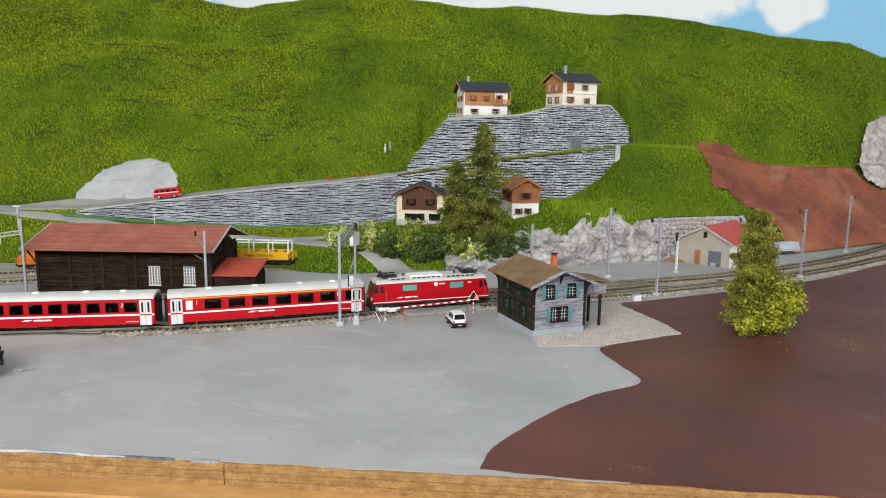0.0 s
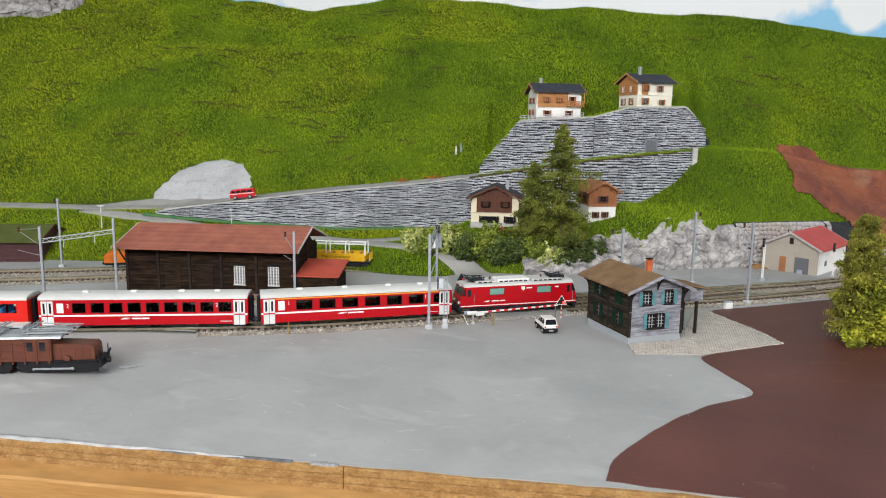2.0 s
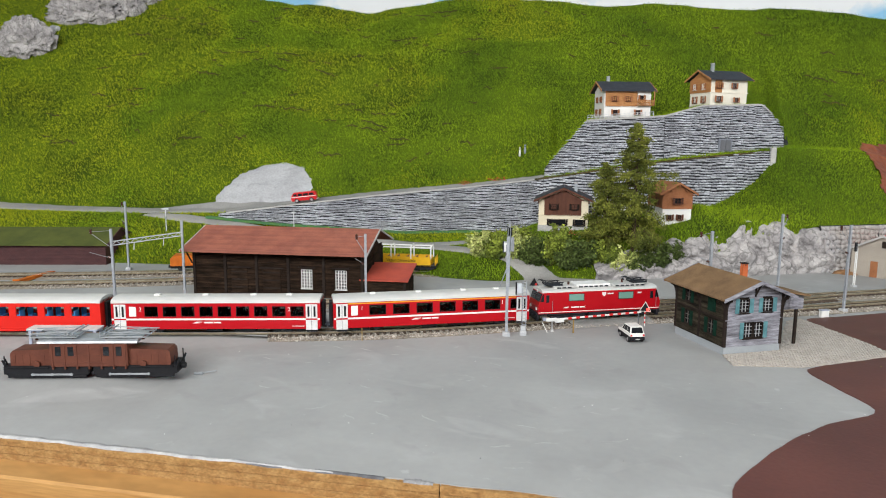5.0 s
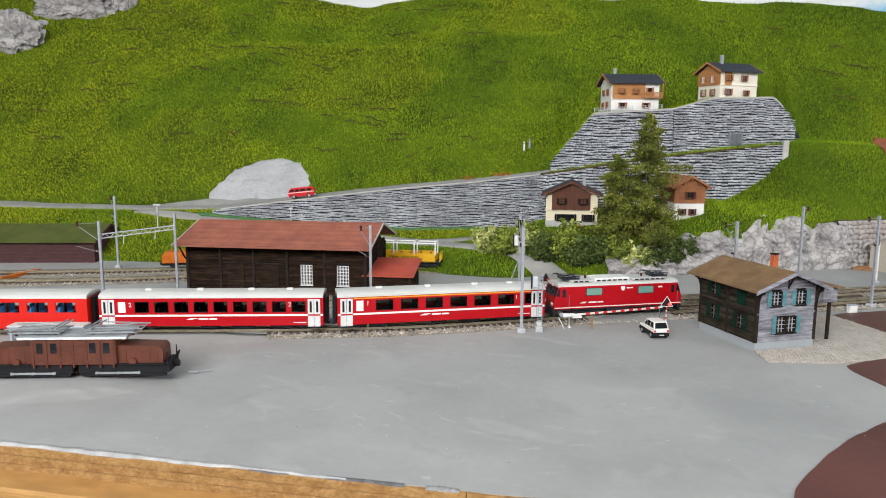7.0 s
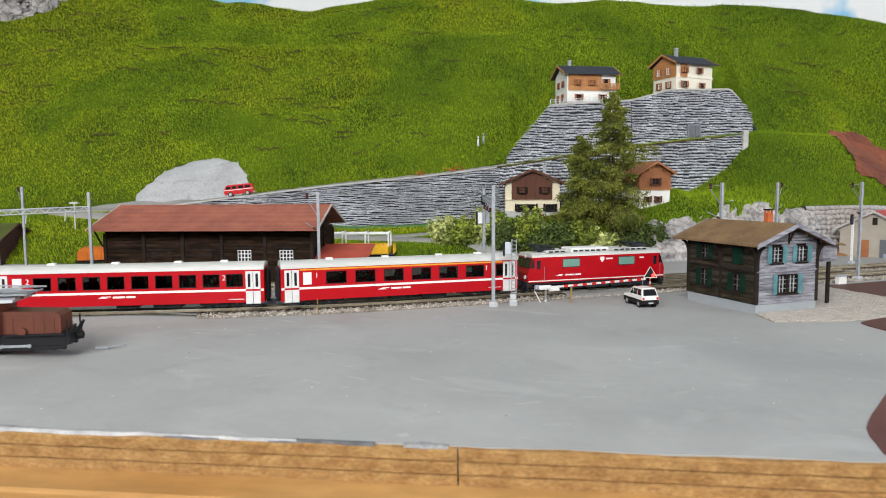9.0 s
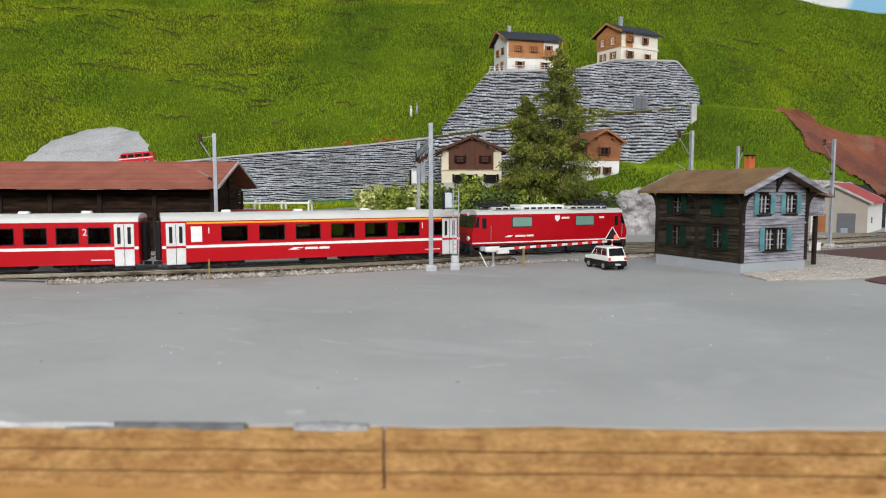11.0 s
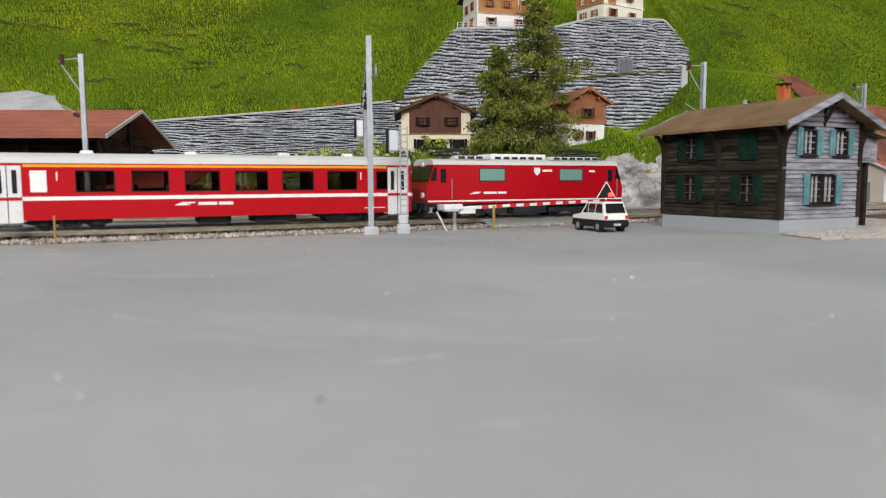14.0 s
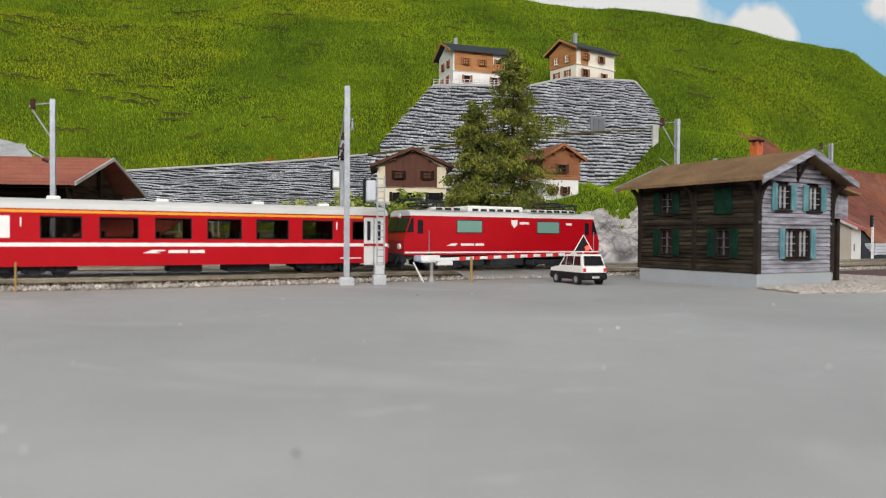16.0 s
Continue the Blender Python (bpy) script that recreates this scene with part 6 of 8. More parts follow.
def coach(label, pos, cls, windows, wz=(18.2, 28.6), yellow=False, raw=False):
    """A passenger coach, 206 mm over the body; rail top at z = 0."""
    c = thing("passenger_coach", label, "railway coach", pos, "coaches of the red train")
    half, wd = 103.0, 15.2
    zb, ze, top = 5.5, 31.8, 37.0
    red = M_REDRAW if raw else M_RED
    part("floor_pan", B(-half + 1, half - 1, -wd + 1.2, wd - 1.2, zb, zb + 2), M_UNDER, c)
    for s in (-1, 1):
        body_side(c, s, half, wd, zb, ze, wz[0], wz[1], windows, red)
    for e in (-1, 1):
        part("end_wall", B(*sorted((e * half, e * (half - 1.2))), -wd + 1.2, wd - 1.2, zb, ze + 2), red, c)
        gang = part("gangway", B(*sorted((e * half, e * (half + 3.2))), -6, 6, zb + 1, ze - 0.5, bev=0.6), M_BLACK, c, "black rubber gangway")
        part("gangway_door", B(*sorted((e * (half + 3.2), e * (half + 3.5))), -4, 4, zb + 2, ze - 4), M_UNDER, gang)
        part("coupler", B(*sorted((e * half, e * (half + 4.6))), -1.2, 1.2, 3.5, 5.6, bev=0.3), M_UNDER, c)
        bogie(c, e * 70)
    bm = bmesh.new()
    sec = roof_section(wd + 0.2, ze, top)
    prism(bm, sec, -half, half, axis="x")
    part("roof", bm, M_SILVER, c, "light grey roof", smooth=False)
    for o in (-9, 9):
        part("roof_rib", B(-half + 6, half - 6, o - 0.5, o + 0.5, top - 2.6, top - 0.6 + (0.0), bev=0.2), M_SILVER, c)
    if not raw:
        for x in (-62, -14, 34, 70):
            part("roof_vent", B(x - 3, x + 3, -2.5, 2.5, top - 0.6, top + 1.4, bev=0.6), M_WHITE, c)
    near = -wd
    for a, b2 in windows:
        for s in (-1, 1):
            w = part("window", bmesh.new(), M_BLACK, c)
            bm = bmesh.new()
            for d in ((a, b2, wz[0], wz[0] + 0.5), (a, b2, wz[1] - 0.5, wz[1]), (a, a + 0.5, wz[0], wz[1]), (b2 - 0.5, b2, wz[0], wz[1])):
                box(bm, d[0], d[1], *sorted((s * (wd - 1.3), s * (wd - 0.2))), d[2], d[3])
            part("window_frame", bm, M_BLACK if not raw else red, w)
            if not raw:
                part("pane", B(a + 0.3, b2 - 0.3, *sorted((s * (wd - 0.9), s * (wd - 0.6))), wz[0] + 0.3, wz[1] - 0.3), M_TINT, w)
    k = 0
    for a, b2 in windows:
        for side in (-1, 1):
            for sx in ((a + 1.5, 1), (b2 - 4.5, -1)):
                bm = bmesh.new()
                x = sx[0]
                y0, y1 = sorted((side * 3.0, side * 12.5))
                box(bm, x, x + 4.5, y0, y1, 12, 15.5, bev=0.4)
                box(bm, x if sx[1] > 0 else x + 3.4, x + 1.1 if sx[1] > 0 else x + 4.5, y0, y1, 15, 23 if raw else 22, bev=0.4)
                part("seat", bm, M_SEATB if raw else M_SEATD, c, "bright blue seat" if raw else "")
    if raw:
        part("lower_skirt", B(-46, 46, -wd - 0.3, wd + 0.3, 3.4, zb + 1, bev=0.4), red, c)
        return c
    for s in (-1, 1):
        fy = lambda o: sorted((s * (wd - 0.1), s * (wd + o)))
        part("waist_stripe", B(-half + 0.2, half - 0.2, *fy(0.15), 14.6, 16.4), M_STRIPE, c)
        if yellow:
            part("class_stripe", B(-half + 15, half - 15, *fy(0.15), 30.0, 31.2), M_YELLOW, c, "yellow first-class stripe")
        for x in (-half + 8.5, half - 8.5):
            d = part("entrance_door", B(x - 5.8, x + 5.8, *fy(0.35), zb - 1.2, 30.6, bev=0.2), M_DOORW, c, "pale grey double door")
            for q in (-3, 3):
                part("door_window", B(x + q - 1.0, x + q + 1.0, *fy(0.6), 18, 28.6, bev=0.2), M_BLACK, d)
            part("door_gap", B(x - 0.15, x + 0.15, *fy(0.5), zb - 1, 30.4), M_UNDER, d)
            part("door_stripe", B(x - 5.8, x + 5.8, *fy(0.5), 14.8, 16.2), M_RED, d)
            part("step", B(x - 5, x + 5, *sorted((s * (wd - 3), s * (wd + 1))), 2.6, 3.4), M_UNDER, c)
        xw = -half + 21 if s < 0 else half - 21
        part("lavatory_window", B(xw - 3.4, xw + 3.4, *fy(0.3), wz[0] + 0.2, wz[1] - 0.2, bev=0.3), M_WHITE, c, "opaque white window")
        for x in (-half + 28.5, half - 31 if not yellow else half - 30):
            text(cls, 4.2, pose(x * MM, s * (wd + 0.12) * MM, 25.5 * MM, 0, 0, 0 if s < 0 else 180), M_STRIPE, c, "class_numeral")
        part("emblem", P([(-24, 11.4), (-20, 13.0), (-14, 13.0), (-14, 12.4), (-18.5, 12.2), (-16, 11.4)], *fy(0.15), axis="y"), M_STRIPE, c, "white slanted emblem")
        for q, l in ((-12.5, 9), (-2.6, 7)):
            part("lettering_bar", B(q, q + l, *fy(0.15), 11.4, 12.9), M_STRIPE, c)
        part("data_bar", B(half - 28, half - 16, *fy(0.15), 8.0, 8.6), M_STRIPE, c)
    for x, l in ((-12, 16), (16, 22)):
        part("equipment_box", B(x, x + l, -10, 10, 1.8, 5.6, bev=0.4), M_UNDER, c)
    return c


k0 = int(np.argmin(np.abs(LINE_A[:, 0] + 0.0735)))
S_NOSE = float(LEN_A[k0])
# --- electric locomotive ---
lo = thing("electric_locomotive", "red electric locomotive with silver roof and folded pantographs", "locomotive", seat_on_track(S_NOSE + 0.036, S_NOSE + 0.112))
HL, WD = 71.0, 14.8
prof = [(-HL, 9.5), (-HL - 0.5, 18), (-HL + 4.5, 32.5), (HL - 4.5, 32.5), (HL + 0.5, 18), (HL, 9.5)]
part("body_shell", P(prof, -WD, WD, axis="y"), M_RED, lo)
bm = bmesh.new()
prism(bm, [(-WD, 32.4), (-WD * 0.93, 34.6), (-WD * 0.6, 36.0), (WD * 0.6, 36.0), (WD * 0.93, 34.6), (WD, 32.4)], -HL + 3.6, HL - 3.6, axis="x")
part("roof", bm, M_SILVER, lo, "silver-grey roof")
for x0, x1, w in ((-52, -28, 12), (-26, 14, 10), (16, 54, 12)):
    hump = part("roof_hatch", B(x0, x1, -w, w, 35.5, 39.4 if x0 == -26 else 38.0, bev=0.8), M_SILVER if x0 != -26 else M_WHITE, lo)
    for q in np.arange(x0 + 2.5, x1 - 4, 6):
        for s in (-1, 1):
            part("grille", B(q, q + 4.2, *sorted((s * (w - 0.2), s * (w + 0.25))), 36.2, 37.6), M_UNDER, hump)
for x in (-50, 50):
    pg = part("pantograph", B(x - 9, x + 9, -7, 7, 38.2, 39.0), M_UNDER, lo, "folded dark pantograph")
    bm = bmesh.new()
    for s in (-1, 1):
        rod(bm, (x - 11, s * 4.5, 40), (x + 10, s * 6, 41.5), 0.45, 6)
        rod(bm, (x + 10, s * 6, 41.5), (x - 12, s * 5, 42.6), 0.4, 6)
        rod(bm, (x - 9, s * 6.5, 39), (x - 9, s * 6.5, 40.6), 0.8, 6)
        rod(bm, (x + 8, s * 6.5, 39), (x + 8, s * 6.5, 40.6), 0.8, 6)
    part("pantograph_frame", bm, M_UNDER, pg)
    bm = bmesh.new()
    for o in (-12, -9.5):
        rod(bm, (x + o, -11, 42.6), (x + o, 11, 42.6), 0.5, 6)
        rod(bm, (x + o, -11, 42.6), (x + o - 0.5, -13, 41), 0.5, 6)
        rod(bm, (x + o, 11, 42.6), (x + o - 0.5, 13, 41), 0.5, 6)
    part("contact_strip", bm, M_UNDER, pg)
for x in (-32, 32):
    part("roof_insulator", R((x, 0, 38), (x, 0, 41), 1.2, 8), M_BROWNI, lo)
for s in (-1, 1):
    fy = lambda o: sorted((s * (WD - 0.2), s * (WD + o)))
    part("sill_stripe", B(-HL, HL, *fy(0.2), 10.6, 11.5), M_STRIPE, lo)
    for x, w in ((-28, 8.5), (30, 8.5)):
        wf = part("window", B(x - w - 0.6, x + w + 0.6, *fy(0.15), 22.4, 30.6, bev=0.2), M_UNDER, lo)
        part("pane", B(x - w, x + w, *fy(0.35), 23, 30, bev=0.2), M_GREENG, wf)
    for x in (-61, 61):
        cd = part("cab_door", B(x - 4.5, x + 4.5, *fy(0.12), 12, 31.6), M_RED, lo)
        part("cab_door_window", B(x - 1.8, x + 1.8, *fy(0.35), 22, 30, bev=0.2), M_GLASS, cd)
        part("handrail", R((x + 5.4, s * (WD + 0.7), 12), (x + 5.4, s * (WD + 0.7), 24), 0.25, 5), M_WIRE, lo)
    part("cab_side_window", P([(-HL + 1.5, 23), (-HL + 5.6, 23), (-HL + 5.6, 31), (-HL + 4.4, 31)], *fy(0.3), axis="y"), M_GLASS, lo)
    part("cab_side_window", P([(HL - 1.5, 23), (HL - 5.6, 23), (HL - 5.6, 31), (HL - 4.4, 31)], *fy(0.3), axis="y"), M_GLASS, lo)
    sd = 1 if s < 0 else -1
    part("coat_of_arms", P([(4 * sd - 2.2, 31), (4 * sd + 2.2, 31), (4 * sd + 2.2, 28.2), (4 * sd, 26), (4 * sd - 2.2, 28.2)], *fy(0.2), axis="y"), M_STRIPE, lo, "white shield emblem")
    part("emblem", P([(-44, 15), (-40, 16.4), (-36, 16.4), (-38, 15)], *fy(0.2), axis="y"), M_STRIPE, lo)
    for a, l, z in ((-34, 9, 15.0), (-24, 6, 15.0), (8, 7, 28.4), (44, 4.5, 28.2)):
        part("lettering_bar", B(a, a + l, *fy(0.2), z, z + 1.4), M_STRIPE, lo)
for e in (-1, 1):
    fx = lambda a, c: sorted((e * a, e * c))
    for y in (-7.2, 7.2):
        bm = bmesh.new()
        prism(bm, [(e * (HL - 1.1), 23), (e * (HL - 3.9), 31.2), (e * (HL - 3.4), 31.4), (e * (HL - 0.5), 23.2)], y - 6.4, y + 6.4, axis="y")
        part("windscreen", bm, M_GLASS, lo)
        part("headlamp", R((e * (HL + 0.3), y * 1.25, 14.5), (e * (HL + 1.4), y * 1.25, 14.5), 1.7, 12), M_WHITE, lo, "round white headlamp")
    part("top_lamp", R((e * (HL - 4.2), 0, 32.6), (e * (HL - 3.0), 0, 32.6), 1.4, 10), M_WHITE, lo)
    part("buffer_beam", B(*fx(HL - 2, HL + 1.5), -13.5, 13.5, 5.0, 10.5, bev=0.5), M_UNDER, lo)
    part("coupler", B(*fx(HL + 1, HL + 5), -2.2, 2.2, 5.2, 9.2, bev=0.6), M_UNDER, lo)
    part("snow_plough", P([(-12, 1.4), (12, 1.4), (13, 5.5), (-13, 5.5)], *fx(HL - 1.0, HL + 0.8), axis="x"), M_UNDER, lo)
    bm = bmesh.new()
    for y in (-10, 0, 10):
        rod(bm, (e * (HL + 1.2), y, 9), (e * (HL + 3.4), y * 0.9, 4.2), 0.7, 6)
    part("hose", bm, M_BLACK, lo)
    bogie(lo, e * 36, 27, 5.6)
part("underframe", B(-HL + 2, HL - 2, -13.2, 13.2, 7.4, 10.2, bev=0.3), M_UNDER, lo)
part("battery_box", B(-12, 12, -13.8, 13.8, 2.6, 8.5, bev=0.5), M_UNDER, lo)

two = [(-103 + 32.5 + 18 * k, -103 + 32.5 + 18 * k + 13.2) for k in range(9)]
one = [(-103 + 36 + 24.2 * k, -103 + 36 + 24.2 * k + 17) for k in range(6)] + [(82, 89)]
one = [(a, b2) for a, b2 in one if b2 < 92]
PITCH = 0.2165
S1 = S_NOSE - 0.006 - 0.106
coach("red first-class coach with yellow stripe and white waistband", seat_on_track(S1 - 0.07, S1 + 0.07), "1", one, yellow=True)
coach("red second-class coach with white waistband and pale doors", seat_on_track(S1 - PITCH - 0.07, S1 - PITCH + 0.07), "2", two)
raww = [(-92, -76), (-66, -60), (-52, -46), (-36, -14), (-8, 14), (20, 42), (48, 68), (74, 93)]
coach("unfinished bright red coach with open windows and blue seats", seat_on_track(S1 - 2 * PITCH - 0.07, S1 - 2 * PITCH + 0.07), "", raww, raw=True)

# --- brown articulated locomotive on the yard stub ---
LINE_Y = smooth_line([(-1.4, 0.328), (-0.35, 0.602)])
LEN_Y = np.concatenate([[0], np.cumsum(np.linalg.norm(np.diff(LINE_Y, axis=0), axis=1))])
track("short yard track ending beside the board edge", LINE_Y[LINE_Y[:, 0] < -0.49], 9, bed=False, tie_to=-0.5)
pav = sweep(bmesh.new(), LINE_Y[LINE_Y[:, 0] > -0.50], 0.0, [(-60, 0.0), (-44, 0.9), (-28, 2.4), (-13, 4.6), (13, 4.9), (24, 0.0)], closed=False)
for v in pav.verts:
    v.co.z *= min(1.0, max(0.0, (-0.345 - v.co.x) / 0.05)) * min(1.0, max(0.0, (v.co.x + 0.52) / 0.03))
    v.co.z -= 0.0006
tagged(link("yard_paving", pav, M_GREY, smooth=True), "grey paint smoothed over the yard track", kind="structure")
sy = float(np.interp(-0.4095, LINE_Y[:, 0], LEN_Y))
cr = thing("brown_locomotive", "brown articulated electric locomotive with grey pantographs", "locomotive", seat_on_track(sy - 0.05, sy + 0.05, LINE_Y, LEN_Y))
M_BROWNL = mat("matt_brown_lacquer", (0.125, 0.042, 0.026), (0.095, 0.032, 0.021), 80, 900, 0.45, bump=0.06)
M_LGREY = mat("light_grey_metal", (0.40, 0.42, 0.44), (0.30, 0.32, 0.34), 80, 900, 0.4, 0.4, bump=0.05)
cr.scale = (0.96, 0.96, 0.96)
cab = part("cab_body", B(-32, 32, -13, 13, 11, 32, bev=0.5), M_BROWNL, cr)
part("cab_roof", P([(-14.5, 31.8), (14.5, 31.8), (13.5, 33.4), (8, 34.6), (-8, 34.6), (-13.5, 33.4)], -41, 41, axis="x"), M_LGREY, cr, "grey cab roof")
for x in (-30, -20, -10, 0, 10, 20, 30):
    part("body_rib", B(x - 0.6, x + 0.6, -13.5, 13.5, 9, 30.5), M_BROWNL, cab)
for zz in (14, 20, 26):
    part("body_band", B(-14, 14, -13.4, 13.4, zz, zz + 0.8), M_BROWNL, cab)
for x in (-25, -14.6, 14.6, 25):
    for s in (-1, 1):
        part("cab_window", B(x - 2.4, x + 2.4, *sorted((s * 12.9, s * 13.4)), 20.5, 28.5, bev=0.3), M_GLASS, cab)
for e in (-1, 1):
    bm = bmesh.new()
    prism(bm, [(e * 32, 11), (e * 66, 11), (e * 66.5, 13), (e * 66.2, 22), (e * 64, 24.4), (e * 32, 25.6)], -9.5, 9.5, axis="y")
    hood = part("hood", bm, M_BROWNL, cr, "sloping brown hood")
    for s in (-1, 1):
        part("hood_lamp", R((e * 44, s * 9.4, 13), (e * 44, s * 12, 13), 2.6, 14), M_BROWNL, hood)
        for q in (38, 50, 56, 62):
            part("hood_seam", B(*sorted((e * q, e * (q + 0.6))), s * 9.6 - 0.2, s * 9.6 + 0.2, 9.5, 21), M_BROWNL, hood)
    fr = part("frame", B(*sorted((e * 2, e * 70)), -11, 11, 3.5, 11.3, bev=0.4), M_BLACK, cr, "black running frame")
    for s in (-1, 1):
        part("skirt", B(*sorted((e * 4, e * 69)), *sorted((s * 8.6, s * 10.6)), 1.0, 6.0, bev=0.3), M_BLACK, fr)
        part("running_board", B(*sorted((e * 34, e * 69)), *sorted((s * 9, s * 13)), 10.4, 11.2), M_BLACK, fr)
        for q in (16, 32, 48):
            w = part("driving_wheel", R((e * q, s * 6.4, 6), (e * q, s * 8.2, 6), 6.0, 22), M_BLACK, cr)
            part("crank_pin", R((e * q, s * 8.2, 4), (e * q, s * 11.8, 4), 1.2, 10), M_LGREY, w)
        part("side_rod", B(*sorted((e * 15, e * 49)), *sorted((s * 11, s * 11.9)), 3.2, 4.8, bev=0.2), M_LGREY, cr, "bright steel side rod")
        part("pilot_wheel", R((e * 61, s * 6.4, 3.8), (e * 61, s * 8.0, 3.8), 3.8, 18), M_BLACK, cr)
    part("buffer_beam", B(*sorted((e * 69, e * 72)), -11, 11, 4, 11, bev=0.4), M_BLACK, cr)
    part("buffer", R((e * 72, 0, 8), (e * 76, 0, 8), 2.6, 14), M_BLACK, cr)
    for y in (-9, -5, 5, 9):
        part("hose", R((e * 71.5, y, 11), (e * 73.5, y, 16), 0.8, 6), M_BLACK, cr)
    bm = bmesh.new()
    for y in (-11, 11):
        rod(bm, (e * 70.5, y, 9), (e * 70.5, y, 20), 0.5, 6)
    part("grab_rail", bm, M_BLACK, cr)
    pg = part("pantograph", B(*sorted((e * 12, e * 44)), -9, 9, 35.2, 36.2, bev=0.2), M_LGREY, cr, "folded grey pantograph")
    bm = bmesh.new()
    for s in (-1, 1):
        rod(bm, (e * 10, s * 11, 36), (e * 48, s * 11, 36), 0.6, 6)
        rod(bm, (e * 8, s * 8, 37), (e * 52, s * 9, 38.6), 0.5, 6)
        rod(bm, (e * 52, s * 9, 38.6), (e * 12, s * 9, 40.0), 0.5, 6)
        rod(bm, (e * 14, s * 8, 37), (e * 44, -s * 8, 39), 0.4, 6)
    for q in (10, 48, 29):
        rod(bm, (e * q, -12, 36.4), (e * q, 12, 36.4), 0.6, 6)
    part("pantograph_frame", bm, M_LGREY, pg)
    bm = bmesh.new()
    for o in (11, 15):
        rod(bm, (e * o, -15, 40.2), (e * o, 15, 40.2), 0.7, 6)
    part("contact_strip", bm, M_LGREY, pg)
    for s in (-1, 1):
        for q in (14, 44):
            part("insulator", R((e * q, s * 8, 33.5), (e * q, s * 8, 36), 1.3, 8), M_BROWNI, pg)
bs = thing("buffer_stop", "small white end-of-track lever on the grey board", "track end", pose(-0.338, 0.618, 0, 0, 0, 15))
part("lever_base", B(-2, 6, -1.5, 1.5, 0, 2.2, bev=0.5), M_LGREY, bs)
part("lever", R((5, 0, 1.2), (17, 1, 3), 0.5, 6), M_LGREY, bs)

# --- yellow open panorama wagon behind the shed ---
LEN_D = np.concatenate([[0], np.cumsum(np.linalg.norm(np.diff(LINE_D, axis=0), axis=1))])
sd = float(np.interp(-0.290, LINE_D[:, 0], LEN_D))
M_YEL = flat("bright_yellow_plastic", (0.80, 0.44, 0.01), 0.4)
yw = thing("panorama_wagon", "open yellow sightseeing wagon with white roof frame", "railway wagon", seat_on_track(sd - 0.03, sd + 0.03, LINE_D, LEN_D))
YH, YW = 52.0, 13.5
part("underframe", B(-YH, YH, -10, 10, 4.5, 8.5, bev=0.4), M_BLACK, yw)
part("deck", B(-YH, YH, -YW, YW, 8.5, 10), M_UNDER, yw)
for s in (-1, 1):
    part("side_panel", B(-YH + 7, YH - 7, *sorted((s * YW, s * (YW - 1))), 8.5, 22, bev=0.2), M_YEL, yw)
    for x in np.linspace(-YH + 7, YH - 7, 4):
        part("roof_post", B(x - 0.9, x + 0.9, *sorted((s * YW, s * (YW - 1.6))), 19, 36), M_WHITE, yw)
    part("roof_rail", B(-YH + 6, YH - 6, *sorted((s * (YW - 2.2), s * (YW - 0.2))), 35, 36.8, bev=0.3), M_WHITE, yw)
    text("Vagun panoramic", 4.6, pose(0, s * (YW + 0.12) * MM, 16.4 * MM, 0, 0, 0 if s < 0 else 180), M_BLACK, yw)
for x in np.linspace(-YH + 7, YH - 7, 4):
    part("roof_hoop", P([(-YW, 35.6), (-YW + 4, 38.8), (YW - 4, 38.8), (YW, 35.6), (YW - 1.6, 35.6), (YW - 4.6, 37.6), (-YW + 4.6, 37.6), (-YW + 1.6, 35.6)], x - 0.9, x + 0.9, axis="x"), M_WHITE, yw)
for e in (-1, 1):
    part("end_panel", B(*sorted((e * (YH - 7), e * (YH - 8))), -YW, YW, 8.5, 19), M_YEL, yw)
    for y in (-12, -4, 4, 12):
        part("end_railing", B(*sorted((e * (YH - 1), e * YH)), y - 0.6, y + 0.6, 9, 22), M_YEL, yw)
    part("end_handrail", B(*sorted((e * (YH - 1.2), e * YH)), -12.6, 12.6, 21, 22.4), M_YEL, yw)
    bogie(yw, e * 32, 18, 4.2)
M_BENCH = flat("brown_bench", (0.30, 0.13, 0.045), 0.5)
for x in np.linspace(-36, 36, 6):
    part("bench", B(x - 3, x + 3, -11.5, 11.5, 14, 15.4, bev=0.2), M_BENCH, yw)
    part("bench_back", B(x - 0.6, x + 0.6, -11.5, 11.5, 15, 21.5, bev=0.2), M_BENCH, yw)
# --- orange service wagon and the orange ramp by the yard ---
M_ORANGE = mat("orange_lacquer", (0.58, 0.150, 0.015), (0.45, 0.11, 0.012), 70, 900, 0.45, bump=0.08)
so = float(np.interp(-0.590, LINE_D[:, 0], LEN_D))
ow = thing("service_wagon", "orange service wagon on dark frame beside the goods shed", "railway wagon", seat_on_track(so - 0.015, so + 0.02, LINE_D, LEN_D))
part("underframe", B(-34, 34, -9, 9, 4.5, 8.5, bev=0.4), M_BLACK, ow)
part("tub", P([(-34, 8.5), (34, 8.5), (34, 22), (30, 24), (-28, 24), (-34, 19)], -12, 12, axis="y"), M_ORANGE, ow)
for x in (-24, -8, 8, 24):
    part("tub_rib", B(x - 0.8, x + 0.8, -12.8, 12.8, 8.5, 22.5), M_ORANGE, ow)
for e in (-1, 1):
    wheelset(ow, e * 20)
    part("buffer", R((e * 34, 0, 6.5), (e * 38, 0, 6.5), 2, 12), M_BLACK, ow)
rp = thing("loading_ramp", "low orange loading ramp at the end of the sidings", "ramp", pose(-0.785, 0.940, 0, 0, 0, 100))
part("ramp_deck", P([(-42, 1), (42, 1), (42, 3), (-42, 6)], -4, 4, axis="y"), M_ORANGE, rp)
